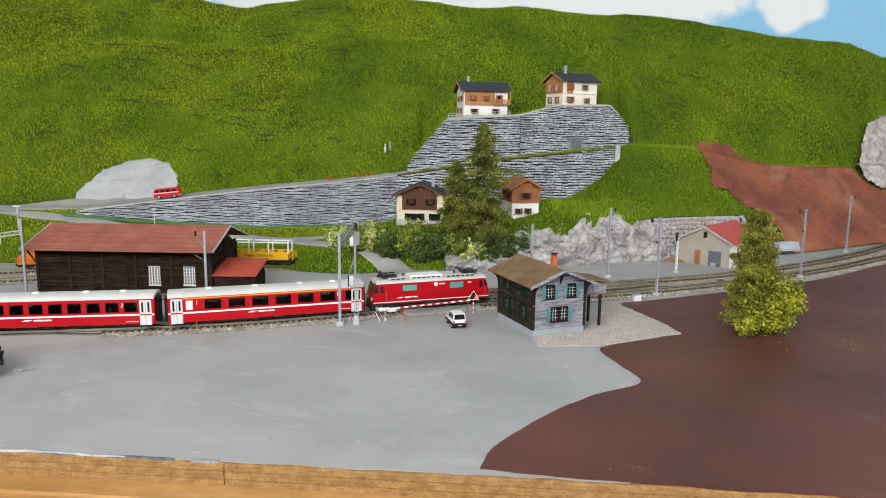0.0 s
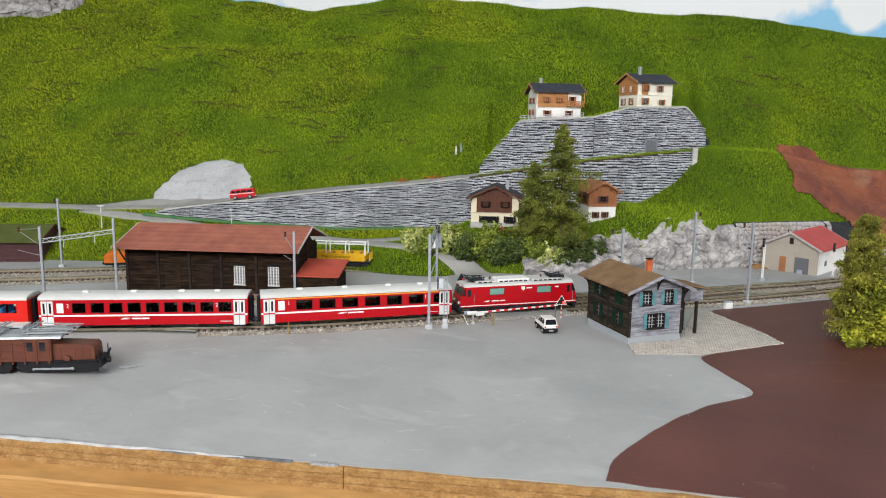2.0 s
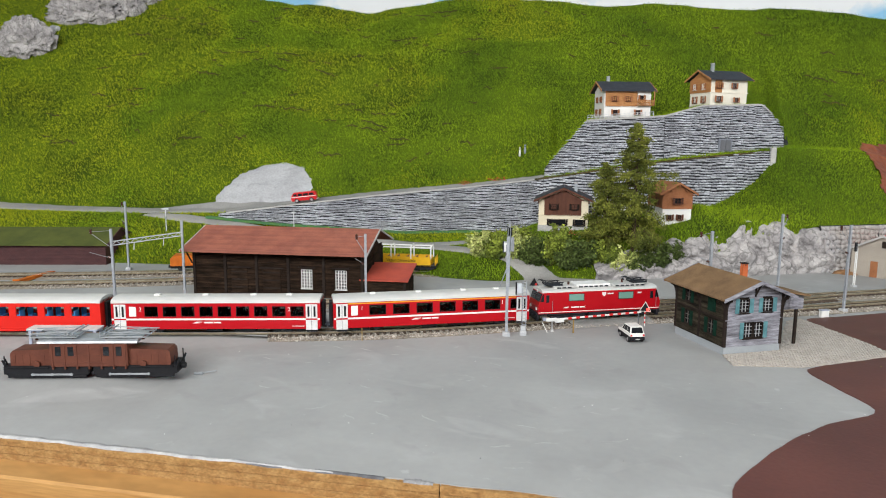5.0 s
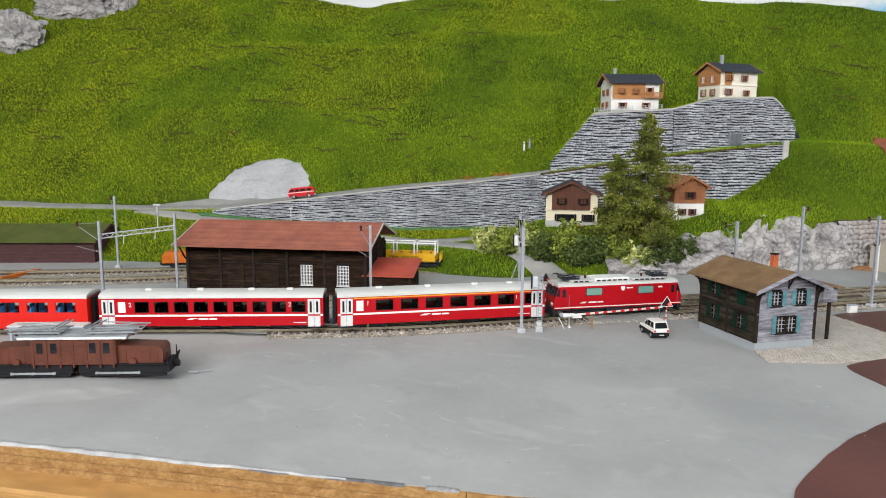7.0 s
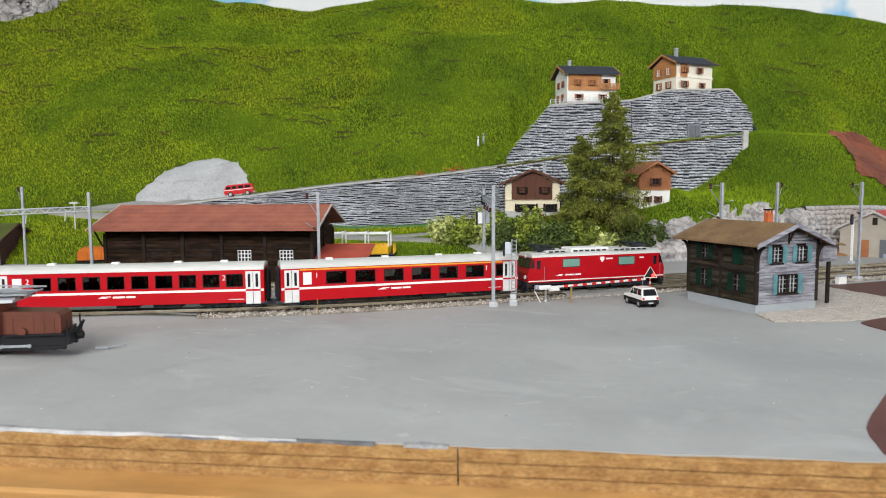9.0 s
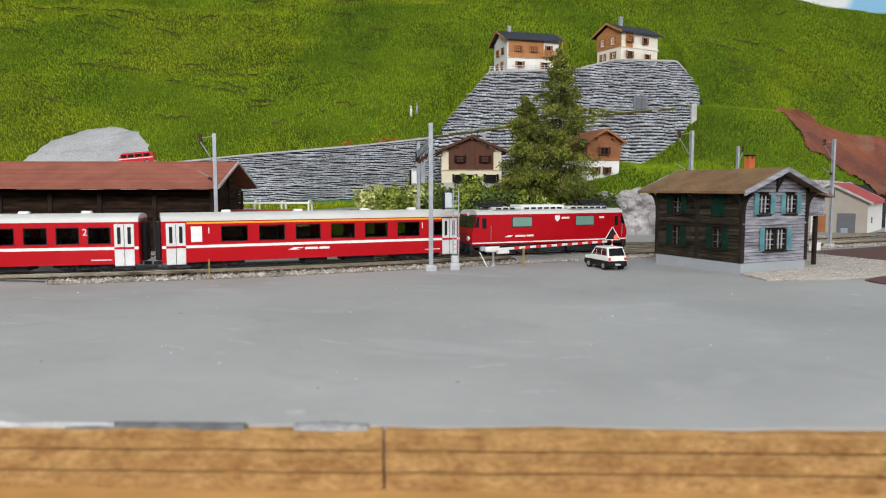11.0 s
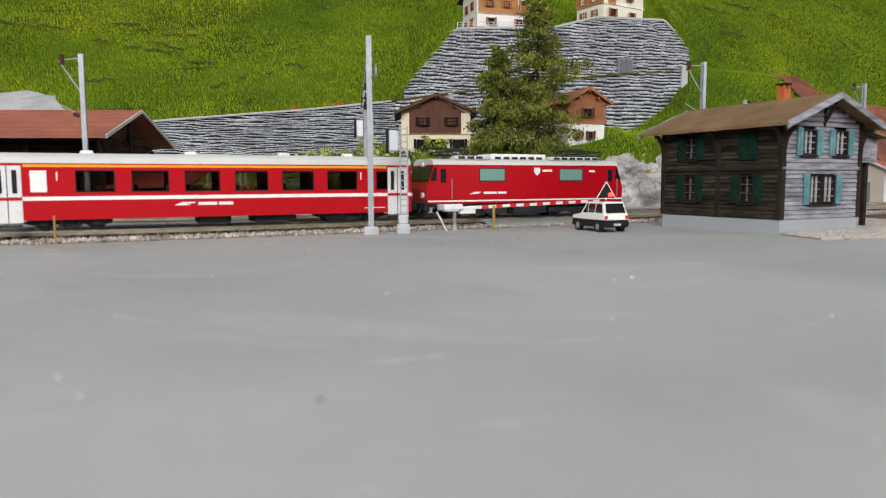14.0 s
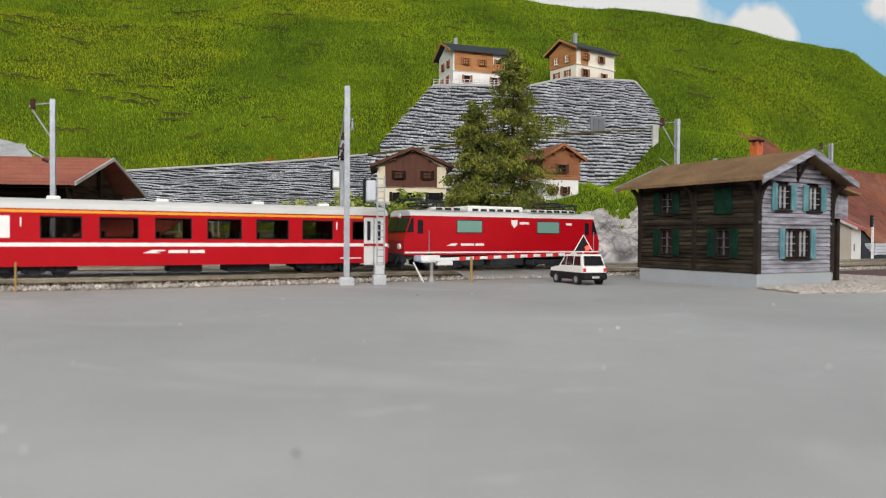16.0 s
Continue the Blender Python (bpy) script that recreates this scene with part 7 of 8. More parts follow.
part("ramp_stop", B(-44, -41, -5, 5, 0, 7, bev=0.3), M_ORANGE, rp)
bench = thing("loading_table", "low pale grey slatted loading table on legs", "loading table", pose(-0.5120, 0.6740, 0, 0, 0, 13))
part("tabletop", B(-34, 34, -7.5, 7.5, 13.5, 15.2, bev=0.3), M_EDGE, bench)
for k in range(8):
    part("slat", B(-34, 34, -7.7 + k * 2, -7.7 + k * 2 + 1.5, 15.2, 15.9), M_SILVER, bench)
for x in (-31, 31):
    for y in (-6, 6):
        part("leg", B(x - 1.2, x + 1.2, y - 1.2, y + 1.2, 0, 13.5), M_EDGE, bench)

# ---------- trees and shrubs ----------
def leaf_mat(name, c1, c2, spread=0.35):
    return mat(name, c1, c2, 40, 300, 0.75, bump=0, spread=spread, island=True, fine_mix=0.5, spec=0.25)


M_NEEDLE = leaf_mat("conifer_needles", (0.22, 0.235, 0.034), (0.058, 0.075, 0.012), 0.5)
M_NEEDLE2 = leaf_mat("yellow_green_needles", (0.31, 0.29, 0.036), (0.085, 0.095, 0.014), 0.5)
M_LIME = leaf_mat("lime_leaves", (0.37, 0.37, 0.026), (0.10, 0.12, 0.012), 0.5)
M_LEAFD = leaf_mat("dark_leaves", (0.095, 0.130, 0.030), (0.032, 0.052, 0.012), 0.5)
M_LEAFL = leaf_mat("light_leaves", (0.52, 0.54, 0.20), (0.20, 0.26, 0.05), 0.45)
M_LEAFM = leaf_mat("mid_green_leaves", (0.24, 0.29, 0.04), (0.08, 0.12, 0.018), 0.45)
M_BARK = mat("brown_bark", (0.09, 0.055, 0.035), (0.05, 0.032, 0.022), 90, 700, 0.9, bump=0.5)


def leaf_cloud(centres, sizes, seed, droop=0.0, thin=0.42):
    """Small folded leaves at the given centres, each two triangles."""
    r = np.random.RandomState(seed)
    n = len(centres)
    d = r.normal(0, 1, (n, 3))
    d[:, 2] -= droop
    d /= np.linalg.norm(d, axis=1)[:, None]
    e = np.cross(d, r.normal(0, 1, (n, 3)))
    e /= np.linalg.norm(e, axis=1)[:, None]
    up = np.cross(d, e)
    s = sizes[:, None]
    V = np.stack([centres - d * s, centres + e * s * thin + up * s * 0.15, centres + d * s, centres - e * s * thin + up * s * 0.15], 1).reshape(-1, 3)
    k = np.arange(n)[:, None] * 4
    F = np.concatenate([k + np.array([[0, 1, 2]]), k + np.array([[0, 2, 3]])], 0)
    return V, F


def conifer(label, x, y, z0, h, rad, needles, seed, low=0.06, leaf=1.0, taper=0.72, dense=1.0):
    """A trunk, boughs that droop, and tufts of needles along each bough with gaps between them."""
    r = np.random.RandomState(seed)
    t = thing("conifer_tree", label, "tree", pose(x, y, z0), "conifers")
    bm = bmesh.new()
    rod(bm, (0, 0, -8), (0, 0, h * 940), 3.6 * h / 0.18, 9, 0.4)
    part("trunk", bm, M_BARK, t)
    bm = bmesh.new()
    C, S = [], []
    nb = int(66 * dense * (h / 0.18))
    for b2 in range(nb):
        f = low + (1 - low) * ((b2 + r.rand()) / nb) ** 0.92
        ang = b2 * 2.399 + r.uniform(-0.6, 0.6)
        lump = 0.74 + 0.55 * noise.noise((math.cos(ang) * 1.2 + seed, math.sin(ang) * 1.2, f * 5.5))
        ln = rad * lump * (1 - f) ** taper * r.uniform(0.50, 1.40) * (1.0 if f > 0.12 else 0.85) + 0.004
        rise = ln * r.uniform(-0.38, 0.10)
        foot = np.array((0, 0, f * h))
        tip = np.array((math.cos(ang) * ln, math.sin(ang) * ln, f * h + rise))
        rod(bm, foot * 1000, tip * 1000, 0.7, 5, 0.25)
        side = np.array((-math.sin(ang), math.cos(ang), 0.0))
        tufts = max(4, int(4 + 8 * ln / rad))
        for k in range(tufts):
            s2 = 0.25 + 0.80 * (k + r.rand()) / tufts
            c = foot * (1 - s2) + tip * s2 + side * r.normal(0, 0.16) * ln
            m2 = int(r.uniform(34, 64) / leaf ** 1.5)
            w = (0.0019 + 0.036 * ln) * r.uniform(0.7, 1.25)
            hang = np.abs(r.normal(0, 1, m2)) * r.uniform(0.9, 2.0) * w
            p = c + r.normal(0, 1, (m2, 3)) * w * np.array((1, 1, 0.42))
            p[:, 2] -= hang
            C.append(p)
            S.append(r.uniform(0.0012, 0.0029, m2) * leaf)
    part("branchwork", bm, M_BARK, t)["kind"] = "stuff"
    V, F = leaf_cloud(np.concatenate(C), np.concatenate(S), seed, droop=1.3, thin=0.30)
    cr2 = from_arrays("crown", V, F, needles, t)
    cr2["kind"] = "stuff"
    return t


def shrub(label, x, y, z0, h, rx, ry, leaves, seed, count=2600, size=(0.0014, 0.0030), name="shrub"):
    r = np.random.RandomState(seed)
    t = thing(name, label, "shrub", pose(x, y, z0), "shrubs")
    bm = bmesh.new()
    twigs = []
    for k in range(30):
        a = r.uniform(0, 2 * math.pi)
        q = r.uniform(0.35, 0.95)
        tip = Vector((math.cos(a) * rx * q, math.sin(a) * ry * q, h * r.uniform(0.35, 0.95) * (1.1 - 0.5 * q)))
        rod(bm, (0, 0, -3), tip * 1000, 0.7, 5, 0.25)
        twigs.append(np.array(tip))
    part("stemwork", bm, M_BARK, t)["kind"] = "stuff"
    tw = np.array(twigs)
    pick = r.randint(0, len(tw), count)
    s = r.uniform(0.35, 1.05, (count, 1))
    p = tw[pick] * s + r.normal(0, 1, (count, 3)) * np.array((rx, ry, h * 0.55)) * 0.105
    p[:, 2] = np.maximum(p[:, 2], 0.001)
    V, F = leaf_cloud(p, r.uniform(*size, count), seed, thin=0.6)
    ob = from_arrays("foliage", V, F, leaves, t)
    ob["kind"] = "stuff"
    return t


gz = ground_z
conifer("tall dark green conifer between the valley chalets", 0.048, 1.178, gz(0.048, 1.19) - 0.004, 0.186, 0.066, M_NEEDLE, 11, taper=0.62)
conifer("smaller dark green conifer beside a taller one", 0.006, 1.172, gz(0.006, 1.18) - 0.004, 0.130, 0.046, M_NEEDLE, 12)
conifer("olive-green conifer standing on the brown ground", 0.351, 0.842, 0.0, 0.134, 0.030, M_NEEDLE2, 13, low=0.12, leaf=0.8, taper=0.42, dense=1.3)
conifer("slim olive-green conifer behind a lime-green shrub", 0.366, 0.862, 0.0, 0.085, 0.028, M_NEEDLE2, 15, low=0.16, leaf=0.8, taper=0.5, dense=1.3)
shrub("bushy lime-green shrub standing on the brown ground", 0.369, 0.822, 0.0, 0.080, 0.031, 0.026, M_LIME, 21, 9500, (0.0012, 0.0026))
shrub("small lime-green shrub at the foot of a conifer", 0.338, 0.815, 0.0, 0.028, 0.014, 0.013, M_LIME, 22, 2200, (0.0012, 0.0026))
rows = [(-0.178, 1.150, 0.036, M_LEAFL, "light yellow-green shrub in the hedge"), (-0.150, 1.140, 0.034, M_LEAFM, "mid-green shrub in the hedge"), (-0.122, 1.146, 0.040, M_LEAFL, "pale blossoming shrub in the hedge"),
        (-0.098, 1.135, 0.038, M_LEAFD, "dark green shrub in the hedge"), (-0.072, 1.142, 0.042, M_LEAFM, "mid-green shrub in the hedge"), (-0.045, 1.135, 0.040, M_LEAFD, "dark green shrub in the hedge"),
        (-0.020, 1.142, 0.036, M_LEAFD, "dark green shrub in the hedge"), (0.006, 1.146, 0.030, M_LEAFM, "mid-green shrub below the conifers"), (0.030, 1.150, 0.032, M_LEAFL, "pale blossoming shrub below the conifers"),
        (0.055, 1.158, 0.030, M_LEAFD, "dark green shrub below the conifers"), (0.080, 1.170, 0.034, M_LEAFD, "dark green shrub beside the white chalet"), (0.104, 1.186, 0.028, M_LEAFD, "dark green shrub beside the white chalet"),
        (-0.160, 1.172, 0.034, M_LEAFM, "mid-green shrub behind the hedge"), (-0.115, 1.172, 0.032, M_LEAFM, "mid-green shrub behind the hedge"), (-0.060, 1.168, 0.034, M_LEAFM, "mid-green shrub behind the hedge")]
for q, (x, y, h, lm, lb) in enumerate(rows):
    shrub(lb, x, y, gz(x, y) - 0.002, h * 1.32, 0.025, 0.020, lm, 40 + q, 3600, (0.0016, 0.0033))

# crumbs of foam on the brown ground, grit on the grey board
def crumbs(name, label, count, area, size, material, seed, cluster=None):
    r = np.random.RandomState(seed)
    if cluster:
        px, py = r.normal(cluster[0], cluster[2], count), r.normal(cluster[1], cluster[3], count)
    else:
        px, py = r.uniform(area[0], area[1], count), r.uniform(area[2], area[3], count)
    oct_ = np.array([(1, 0, 0), (-1, 0, 0), (0, 1, 0), (0, -1, 0), (0, 0, 0.7), (0, 0, -0.3)], float)
    sz = r.uniform(size[0], size[1], count)
    V = (np.stack([px, py, np.full(count, 0.0008)], 1)[:, None, :] + oct_[None] * sz[:, None, None] * r.uniform(0.5, 1.3, (count, 6, 1))).reshape(-1, 3)
    tri = np.array([(0, 2, 4), (2, 1, 4), (1, 3, 4), (3, 0, 4), (2, 0, 5), (1, 2, 5), (3, 1, 5), (0, 3, 5)])
    F = (np.arange(count)[:, None, None] * 6 + tri[None]).reshape(-1, 3)
    return tagged(from_arrays(name, V, F, material), label, "debris", kind="stuff")


crumbs("foam_crumbs", "yellow-green foam crumbs strewn on the brown ground", 70, None, (0.0004, 0.0013), M_LIME, 31, (0.445, 0.80, 0.020, 0.016))
crumbs("foam_crumbs", "yellow-green foam crumbs strewn on the brown ground", 26, None, (0.0004, 0.0010), M_LIME, 34, (0.35, 0.79, 0.05, 0.03))
crumbs("white_grit", "white plaster grit strewn on the grey board", 46, (-0.5, 0.2, 0.49, 0.74), (0.0002, 0.0006), M_WHITE, 32)
crumbs("dark_grit", "dark grit strewn on the grey and brown board", 14, (-0.45, 0.5, 0.49, 0.76), (0.0002, 0.0005), M_POST, 33)
# low ridges of dried paint on the board, highlights put into their paler colour
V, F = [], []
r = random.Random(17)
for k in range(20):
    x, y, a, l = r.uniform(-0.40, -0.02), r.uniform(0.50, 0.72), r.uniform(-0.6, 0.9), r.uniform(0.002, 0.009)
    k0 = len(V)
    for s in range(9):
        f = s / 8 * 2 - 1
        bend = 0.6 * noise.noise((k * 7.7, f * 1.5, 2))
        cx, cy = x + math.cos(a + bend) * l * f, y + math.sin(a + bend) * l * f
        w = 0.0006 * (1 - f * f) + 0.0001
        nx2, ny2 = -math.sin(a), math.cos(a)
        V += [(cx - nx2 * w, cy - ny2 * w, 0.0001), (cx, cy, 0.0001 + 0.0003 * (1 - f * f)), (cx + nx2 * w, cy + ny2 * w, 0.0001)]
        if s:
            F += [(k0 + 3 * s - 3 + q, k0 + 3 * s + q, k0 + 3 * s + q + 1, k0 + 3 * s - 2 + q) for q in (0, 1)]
tagged(from_arrays("paint_ridges", V, F, mat("highlight_paint", (0.40, 0.41, 0.41), (0.35, 0.36, 0.36), 90, 400, 0.4, bump=0.1), smooth=True), "dried paint ridges on the grey board, paler as highlights", "paint marks", kind="stuff")
# gashes of bare earth in the turf
V, F = [], []
r = random.Random(23)
for k in range(150):
    x, y = r.uniform(-1.25, 0.9) if k % 3 else r.uniform(-1.1, -0.2), r.uniform(1.40, 1.83)
    i = int(np.clip(np.searchsorted(XS, x), 0, len(XS) - 1))
    if y < GY[i, sum(SUB[:5])] + 0.03 or y > CREST_Y[i] - 0.01 or (-0.1 < x < 0.36 and y < MID_Y[i]):
        continue
    l, k0 = r.choice((0.005, 0.009, 0.014, 0.026)) * r.uniform(0.7, 1.3), len(V)
    sl2 = r.uniform(-0.25, 0.2)
    for s in range(9):
        f = s / 8 * 2 - 1
        cx = x + l * f
        cy = y + sl2 * l * f + 0.007 * noise.noise((cx * 120, y * 40, 0))
        w = (0.0009 + 0.0006 * noise.noise((cx * 200, 1, 1))) * (1 - f * f) ** 0.5 + 0.0001
        za, zb = gz(cx, cy - w), gz(cx, cy + w)
        V += [(cx, cy - w - 0.0012, za + 0.0035), (cx, cy + w - 0.0012, zb + 0.0045)]
        if s:
            F.append((k0 + 2 * s - 2, k0 + 2 * s, k0 + 2 * s + 1, k0 + 2 * s - 1))
tagged(from_arrays("turf_gashes", V, F, mat("bare_dark_earth", (0.085, 0.065, 0.02), (0.045, 0.045, 0.012), 60, 500, 0.95, bump=0.5, depth=0.001)), "dark bare gashes in the hillside turf", "bare earth", kind="stuff")

# rocks on the upper slope
def boulder(label, x, y, sx, sy, sz, seed, m2=M_ROCK, lift=0.3):
    bm = bmesh.new()
    bmesh.ops.create_icosphere(bm, subdivisions=5, radius=1.0)
    for v in bm.verts:
        p = v.co.copy()
        d = 1.22 + 0.34 * noise.noise(p * 1.4 + Vector((seed, 0, 0))) - 0.50 * abs(noise.noise(p * 3.1 + Vector((0, seed, 0)))) - 0.26 * abs(noise.noise(p * 8 + Vector((0, 0, seed)))) + 0.05 * noise.noise(p * 20)
        v.co = Vector((p.x * d * sx, p.y * d * sy, p.z * d * sz))
    ob = link("boulder", bm, m2)
    ob.matrix_world = pose(x, y, gz(x, y) + sz * lift)
    return tagged(ob, label, "rock", "boulders on the slope")


boulder("large pale grey crag standing in the turf", -1.305, 1.744, 0.105, 0.03, 0.045, 3.1)
boulder("pale grey crag standing in the turf", -1.407, 1.651, 0.075, 0.03, 0.052, 8.3)
boulder("rounded grey crag standing in the turf", -1.180, 1.759, 0.030, 0.02, 0.034, 5.7)
boulder("broad grey crag half sunk in the turf", -1.53, 1.640, 0.06, 0.03, 0.050, 9.9)
boulder("low grey crag on the ridge", -1.158, 1.797, 0.032, 0.02, 0.020, 12.2)
boulder("small pale boulder lying in the turf", -1.364, 1.700, 0.014, 0.01, 0.009, 2.2, M_PALEROCK)

# ---------- level crossing, signals ----------
M_SIGR = flat("signal_red", (0.60, 0.02, 0.02), 0.4)
m, t, b = nodes_of("lit_red_lamp", 0.4)
b.inputs["Base Color"].default_value = (0.8, 0.02, 0.02, 1)
b.inputs["Emission Color"].default_value = (1.0, 0.03, 0.02, 1)
b.inputs["Emission Strength"].default_value = 6.0
M_LIT = m


M_CHROMEP = flat("silver_post", (0.55, 0.55, 0.55), 0.3, 0.8)


def barrier(label, a, b2, z0, z1, name="crossing_barrier", flip=False):
    """A striped boom from a to b2 with its drive at a."""
    a, b2 = Vector((*a, z0)), Vector((*b2, z1))
    d = b2 - a
    L2 = d.length * 1000
    g = thing(name, label, "barrier", pose(a.x, a.y, 0, 0, 0, math.degrees(math.atan2(d.y, d.x))), "level crossing barriers")
    zz = z0 * 1000
    tilt = math.atan2(z1 - z0, math.hypot(d.x, d.y))
    n = 20
    boom = part("boom", B(-8, L2, -0.7, 0.7, -0.9, 0.9, bev=0.2), M_WHITE, g, "white boom with red bands")
    boom.matrix_local = pose(0, 0, z0, 0, -math.degrees(tilt), 0)
    for k in range(2, n, 2):
        u0, u1 = L2 * k / n, L2 * (k + 0.9) / n
        part("red_band", B(u0, u1, -0.85, 0.85, -1.05, 1.05), M_SIGR, boom)
    dr = part("barrier_drive", B(-15, -6, -2.2, 2.2, zz - 1.8, zz + 1.8, bev=0.5), M_WHITE, g, "white barrier drive housing")
    part("drive_plate", B(-16, -4, -2.7, -2.1, zz - 0.8, zz + 2.4, bev=0.2), M_WHITE, dr)
    part("motor", B(-11, -7, -1.5, 1.5, zz + 1.8, zz + 3.2, bev=0.4), M_BLACK, dr, "black motor cap")
    part("drive_post", R((-8, 0, 2.5), (-8, 0, zz - 2), 1.0, 10), M_CHROMEP, dr, "silver post")
    part("post_foot", R((-8, 0, 0), (-8, 0, 3), 2.8, 12, 1.1), M_CHROMEP, dr)
    part("drive_rod", R((-20, -1, zz - 1.5), (-15, -4, 0), 0.4, 6), M_WHITE, dr)
    part("boom_bracket", B(-5, 5, -1.6, 1.6, zz - 3.4, zz - 0.9, bev=0.3), M_WHITE, g)
    part("counterweight", B(-18.5, -14.5, -1.8, 1.8, zz - 1.0, zz + 2.4, bev=0.5), M_EDGE, g, "grey counterweight")
    part("boom_rest", R((L2 - 3, 0, 0), (L2 - 3, 0, z1 * 1000 - 1), 0.6, 6), M_STEEL, g)
    return g


def crossbuck(label, x, y, lit):
    s = thing("crossing_light", label, "warning light", pose(x, y, 0), "crossing lights")
    part("post", R((0, 0, -0.5), (0, 0, 17), 0.55, 8), M_WHITE, s)
    for z in (3, 8, 13):
        part("red_band", R((0, 0, z), (0, 0, z + 2.4), 0.65, 8), M_SIGR, s)
    tri = part("warning_board", P([(-6, 16.5), (6, 16.5), (0, 27)], -0.5, 0.5, axis="y"), M_BLACK, s, "black triangular warning board")
    bm = bmesh.new()
    for (x0, z0), (x1, z1) in (((-6, 16.5), (6, 16.5)), ((6, 16.5), (0, 27)), ((0, 27), (-6, 16.5))):
        rod(bm, (x0, -0.6, z0), (x1, -0.6, z1), 0.32, 6)
    part("board_rim", bm, M_WHITE if lit else M_STEEL, tri)
    part("lamp", R((2.6, -0.5, 18.8), (2.6, -1.6, 18.8), 1.5, 12), M_LIT if lit else M_SIGR, tri, "red warning lamp")
    return s


barrier("lowered red and white barrier in front of the tracks", (-0.043, 0.832), (0.043, 0.8745), 0.0125, 0.0150)
barrier("lowered red and white barrier behind the tracks", (0.0185, 1.010), (-0.070, 0.974), 0.0125, 0.0115)
crossbuck("triangular crossing light glowing red beside the barrier", 0.047, 0.873, True)
crossbuck("dark triangular crossing light behind the tracks", -0.082, 0.980, False)
crossbuck("dark triangular crossing light beside the far barrier", 0.028, 1.012, False)
cb = thing("cable_post", "small brass cable post by the barrier", "post", pose(-0.028, 0.826, 0))
part("post", R((0, 0, 0), (0, 0, 14), 0.8, 8), flat("brass_post", (0.45, 0.30, 0.10), 0.4, 0.6), cb)


def ladder(parent, x, y, z0, z1, w=1.9, m2=None):
    m2 = m2 or M_MAST
    ld = part("ladder", B(x - w - 0.35, x - w + 0.35, y - 0.35, y + 0.35, z0, z1), m2, parent, "steel ladder")
    part("ladder_rail", B(x + w - 0.35, x + w + 0.35, y - 0.35, y + 0.35, z0, z1), m2, ld)
    for z in np.arange(z0 + 3, z1, 3.4):
        part("rung", B(x - w, x + w, y - 0.25, y + 0.25, z, z + 0.55), m2, ld)


M_BOXG = flat("pale_grey_box", (0.50, 0.53, 0.57), 0.5)
sg = thing("block_signal", "slender grey signal with ladder and lamp box", "signal", pose(-0.0785, 0.806, 0, 0, 0, 10))
part("foot", B(-3.4, 3.4, -3, 3, -1, 5, bev=0.5), M_BASE, sg)
part("foot", B(-2.6, 2.6, -2.2, 2.2, 5, 10, bev=0.5), M_BASE, sg)
ladder(sg, 0.6, -0.5, 8, 57)
bx = part("lamp_box", B(-7.6, -2, -2, 3, 43.5, 54.5, bev=0.8), M_BOXG, sg, "pale grey lamp box")
part("signal_face", B(-8.6, -7.5, -2.4, 3.4, 42.5, 55.5, bev=0.4), M_BLACK, bx)
sm = thing("signal_mast", "tall grey signal mast with boxes behind the tracks", "signal", pose(-0.113, 0.965, 0, 0, 0, 10))
part("foot", B(-4, 4, -4, 4, -1, 4, bev=0.6), M_BASE, sm)
part("column", B(-1.5, 1.5, -1.5, 1.5, 3, 100, bev=0.2), M_MAST, sm)
part("signal_box", B(-7, -1.6, -3, 3, 61, 74, bev=0.6), M_BOXG, sm, "pale grey relay box")
part("box_door", B(-6.4, -2.2, -3.4, -3.0, 62, 73, bev=0.2), M_WHITE, sm)
part("box_back", B(-8.2, -7.0, -3.2, 3.2, 60.5, 74.5, bev=0.3), M_BLACK, sm)
part("signal_box", B(1.6, 6, -3, 3, 62, 80, bev=0.5), M_MAST, sm)
part("signal_head", B(-3, 3, -3.5, -1.5, 82, 92, bev=0.5), M_BLACK, sm)
part("diagonal_stay", R((-1, 0, 44), (-16, 6, 1), 0.7, 6), M_MAST, sm)
part("stay_foot", B(-19, -13, 4, 9, 0, 2, bev=0.4), M_BASE, sm)
pt = thing("lattice_crossbeam", "grey lattice crossbeam over the tracks by the crossing", "crossbeam")
pa, pb = Vector((-95.2, 802, 86)), Vector((-113, 965, 86))
for dz in (0, 5):
    for dx in (-1.5, 1.5):
        part("chord", R(pa + Vector((dx, 0, dz)), pb + Vector((dx, 0, dz)), 0.5, 6), M_MAST, pt)
for s in range(26):
    p0, p1 = pa.lerp(pb, s / 26), pa.lerp(pb, (s + 1) / 26)
    part("lattice_bar", R(p0 + Vector((-1.5, 0, 5 if s % 2 else 0)), p1 + Vector((-1.5, 0, 0 if s % 2 else 5)), 0.4, 5), M_MAST, pt)
for f in (0.18, 0.45, 0.72):
    p = pa.lerp(pb, f)
    hg = part("hanger", R(p, p - Vector((3, 0, 11)), 0.5, 6), M_MAST, pt)
    part("insulator", R(p - Vector((1, 0, 3)), p - Vector((2, 0, 7)), 1.2, 8), M_BROWNI, hg)


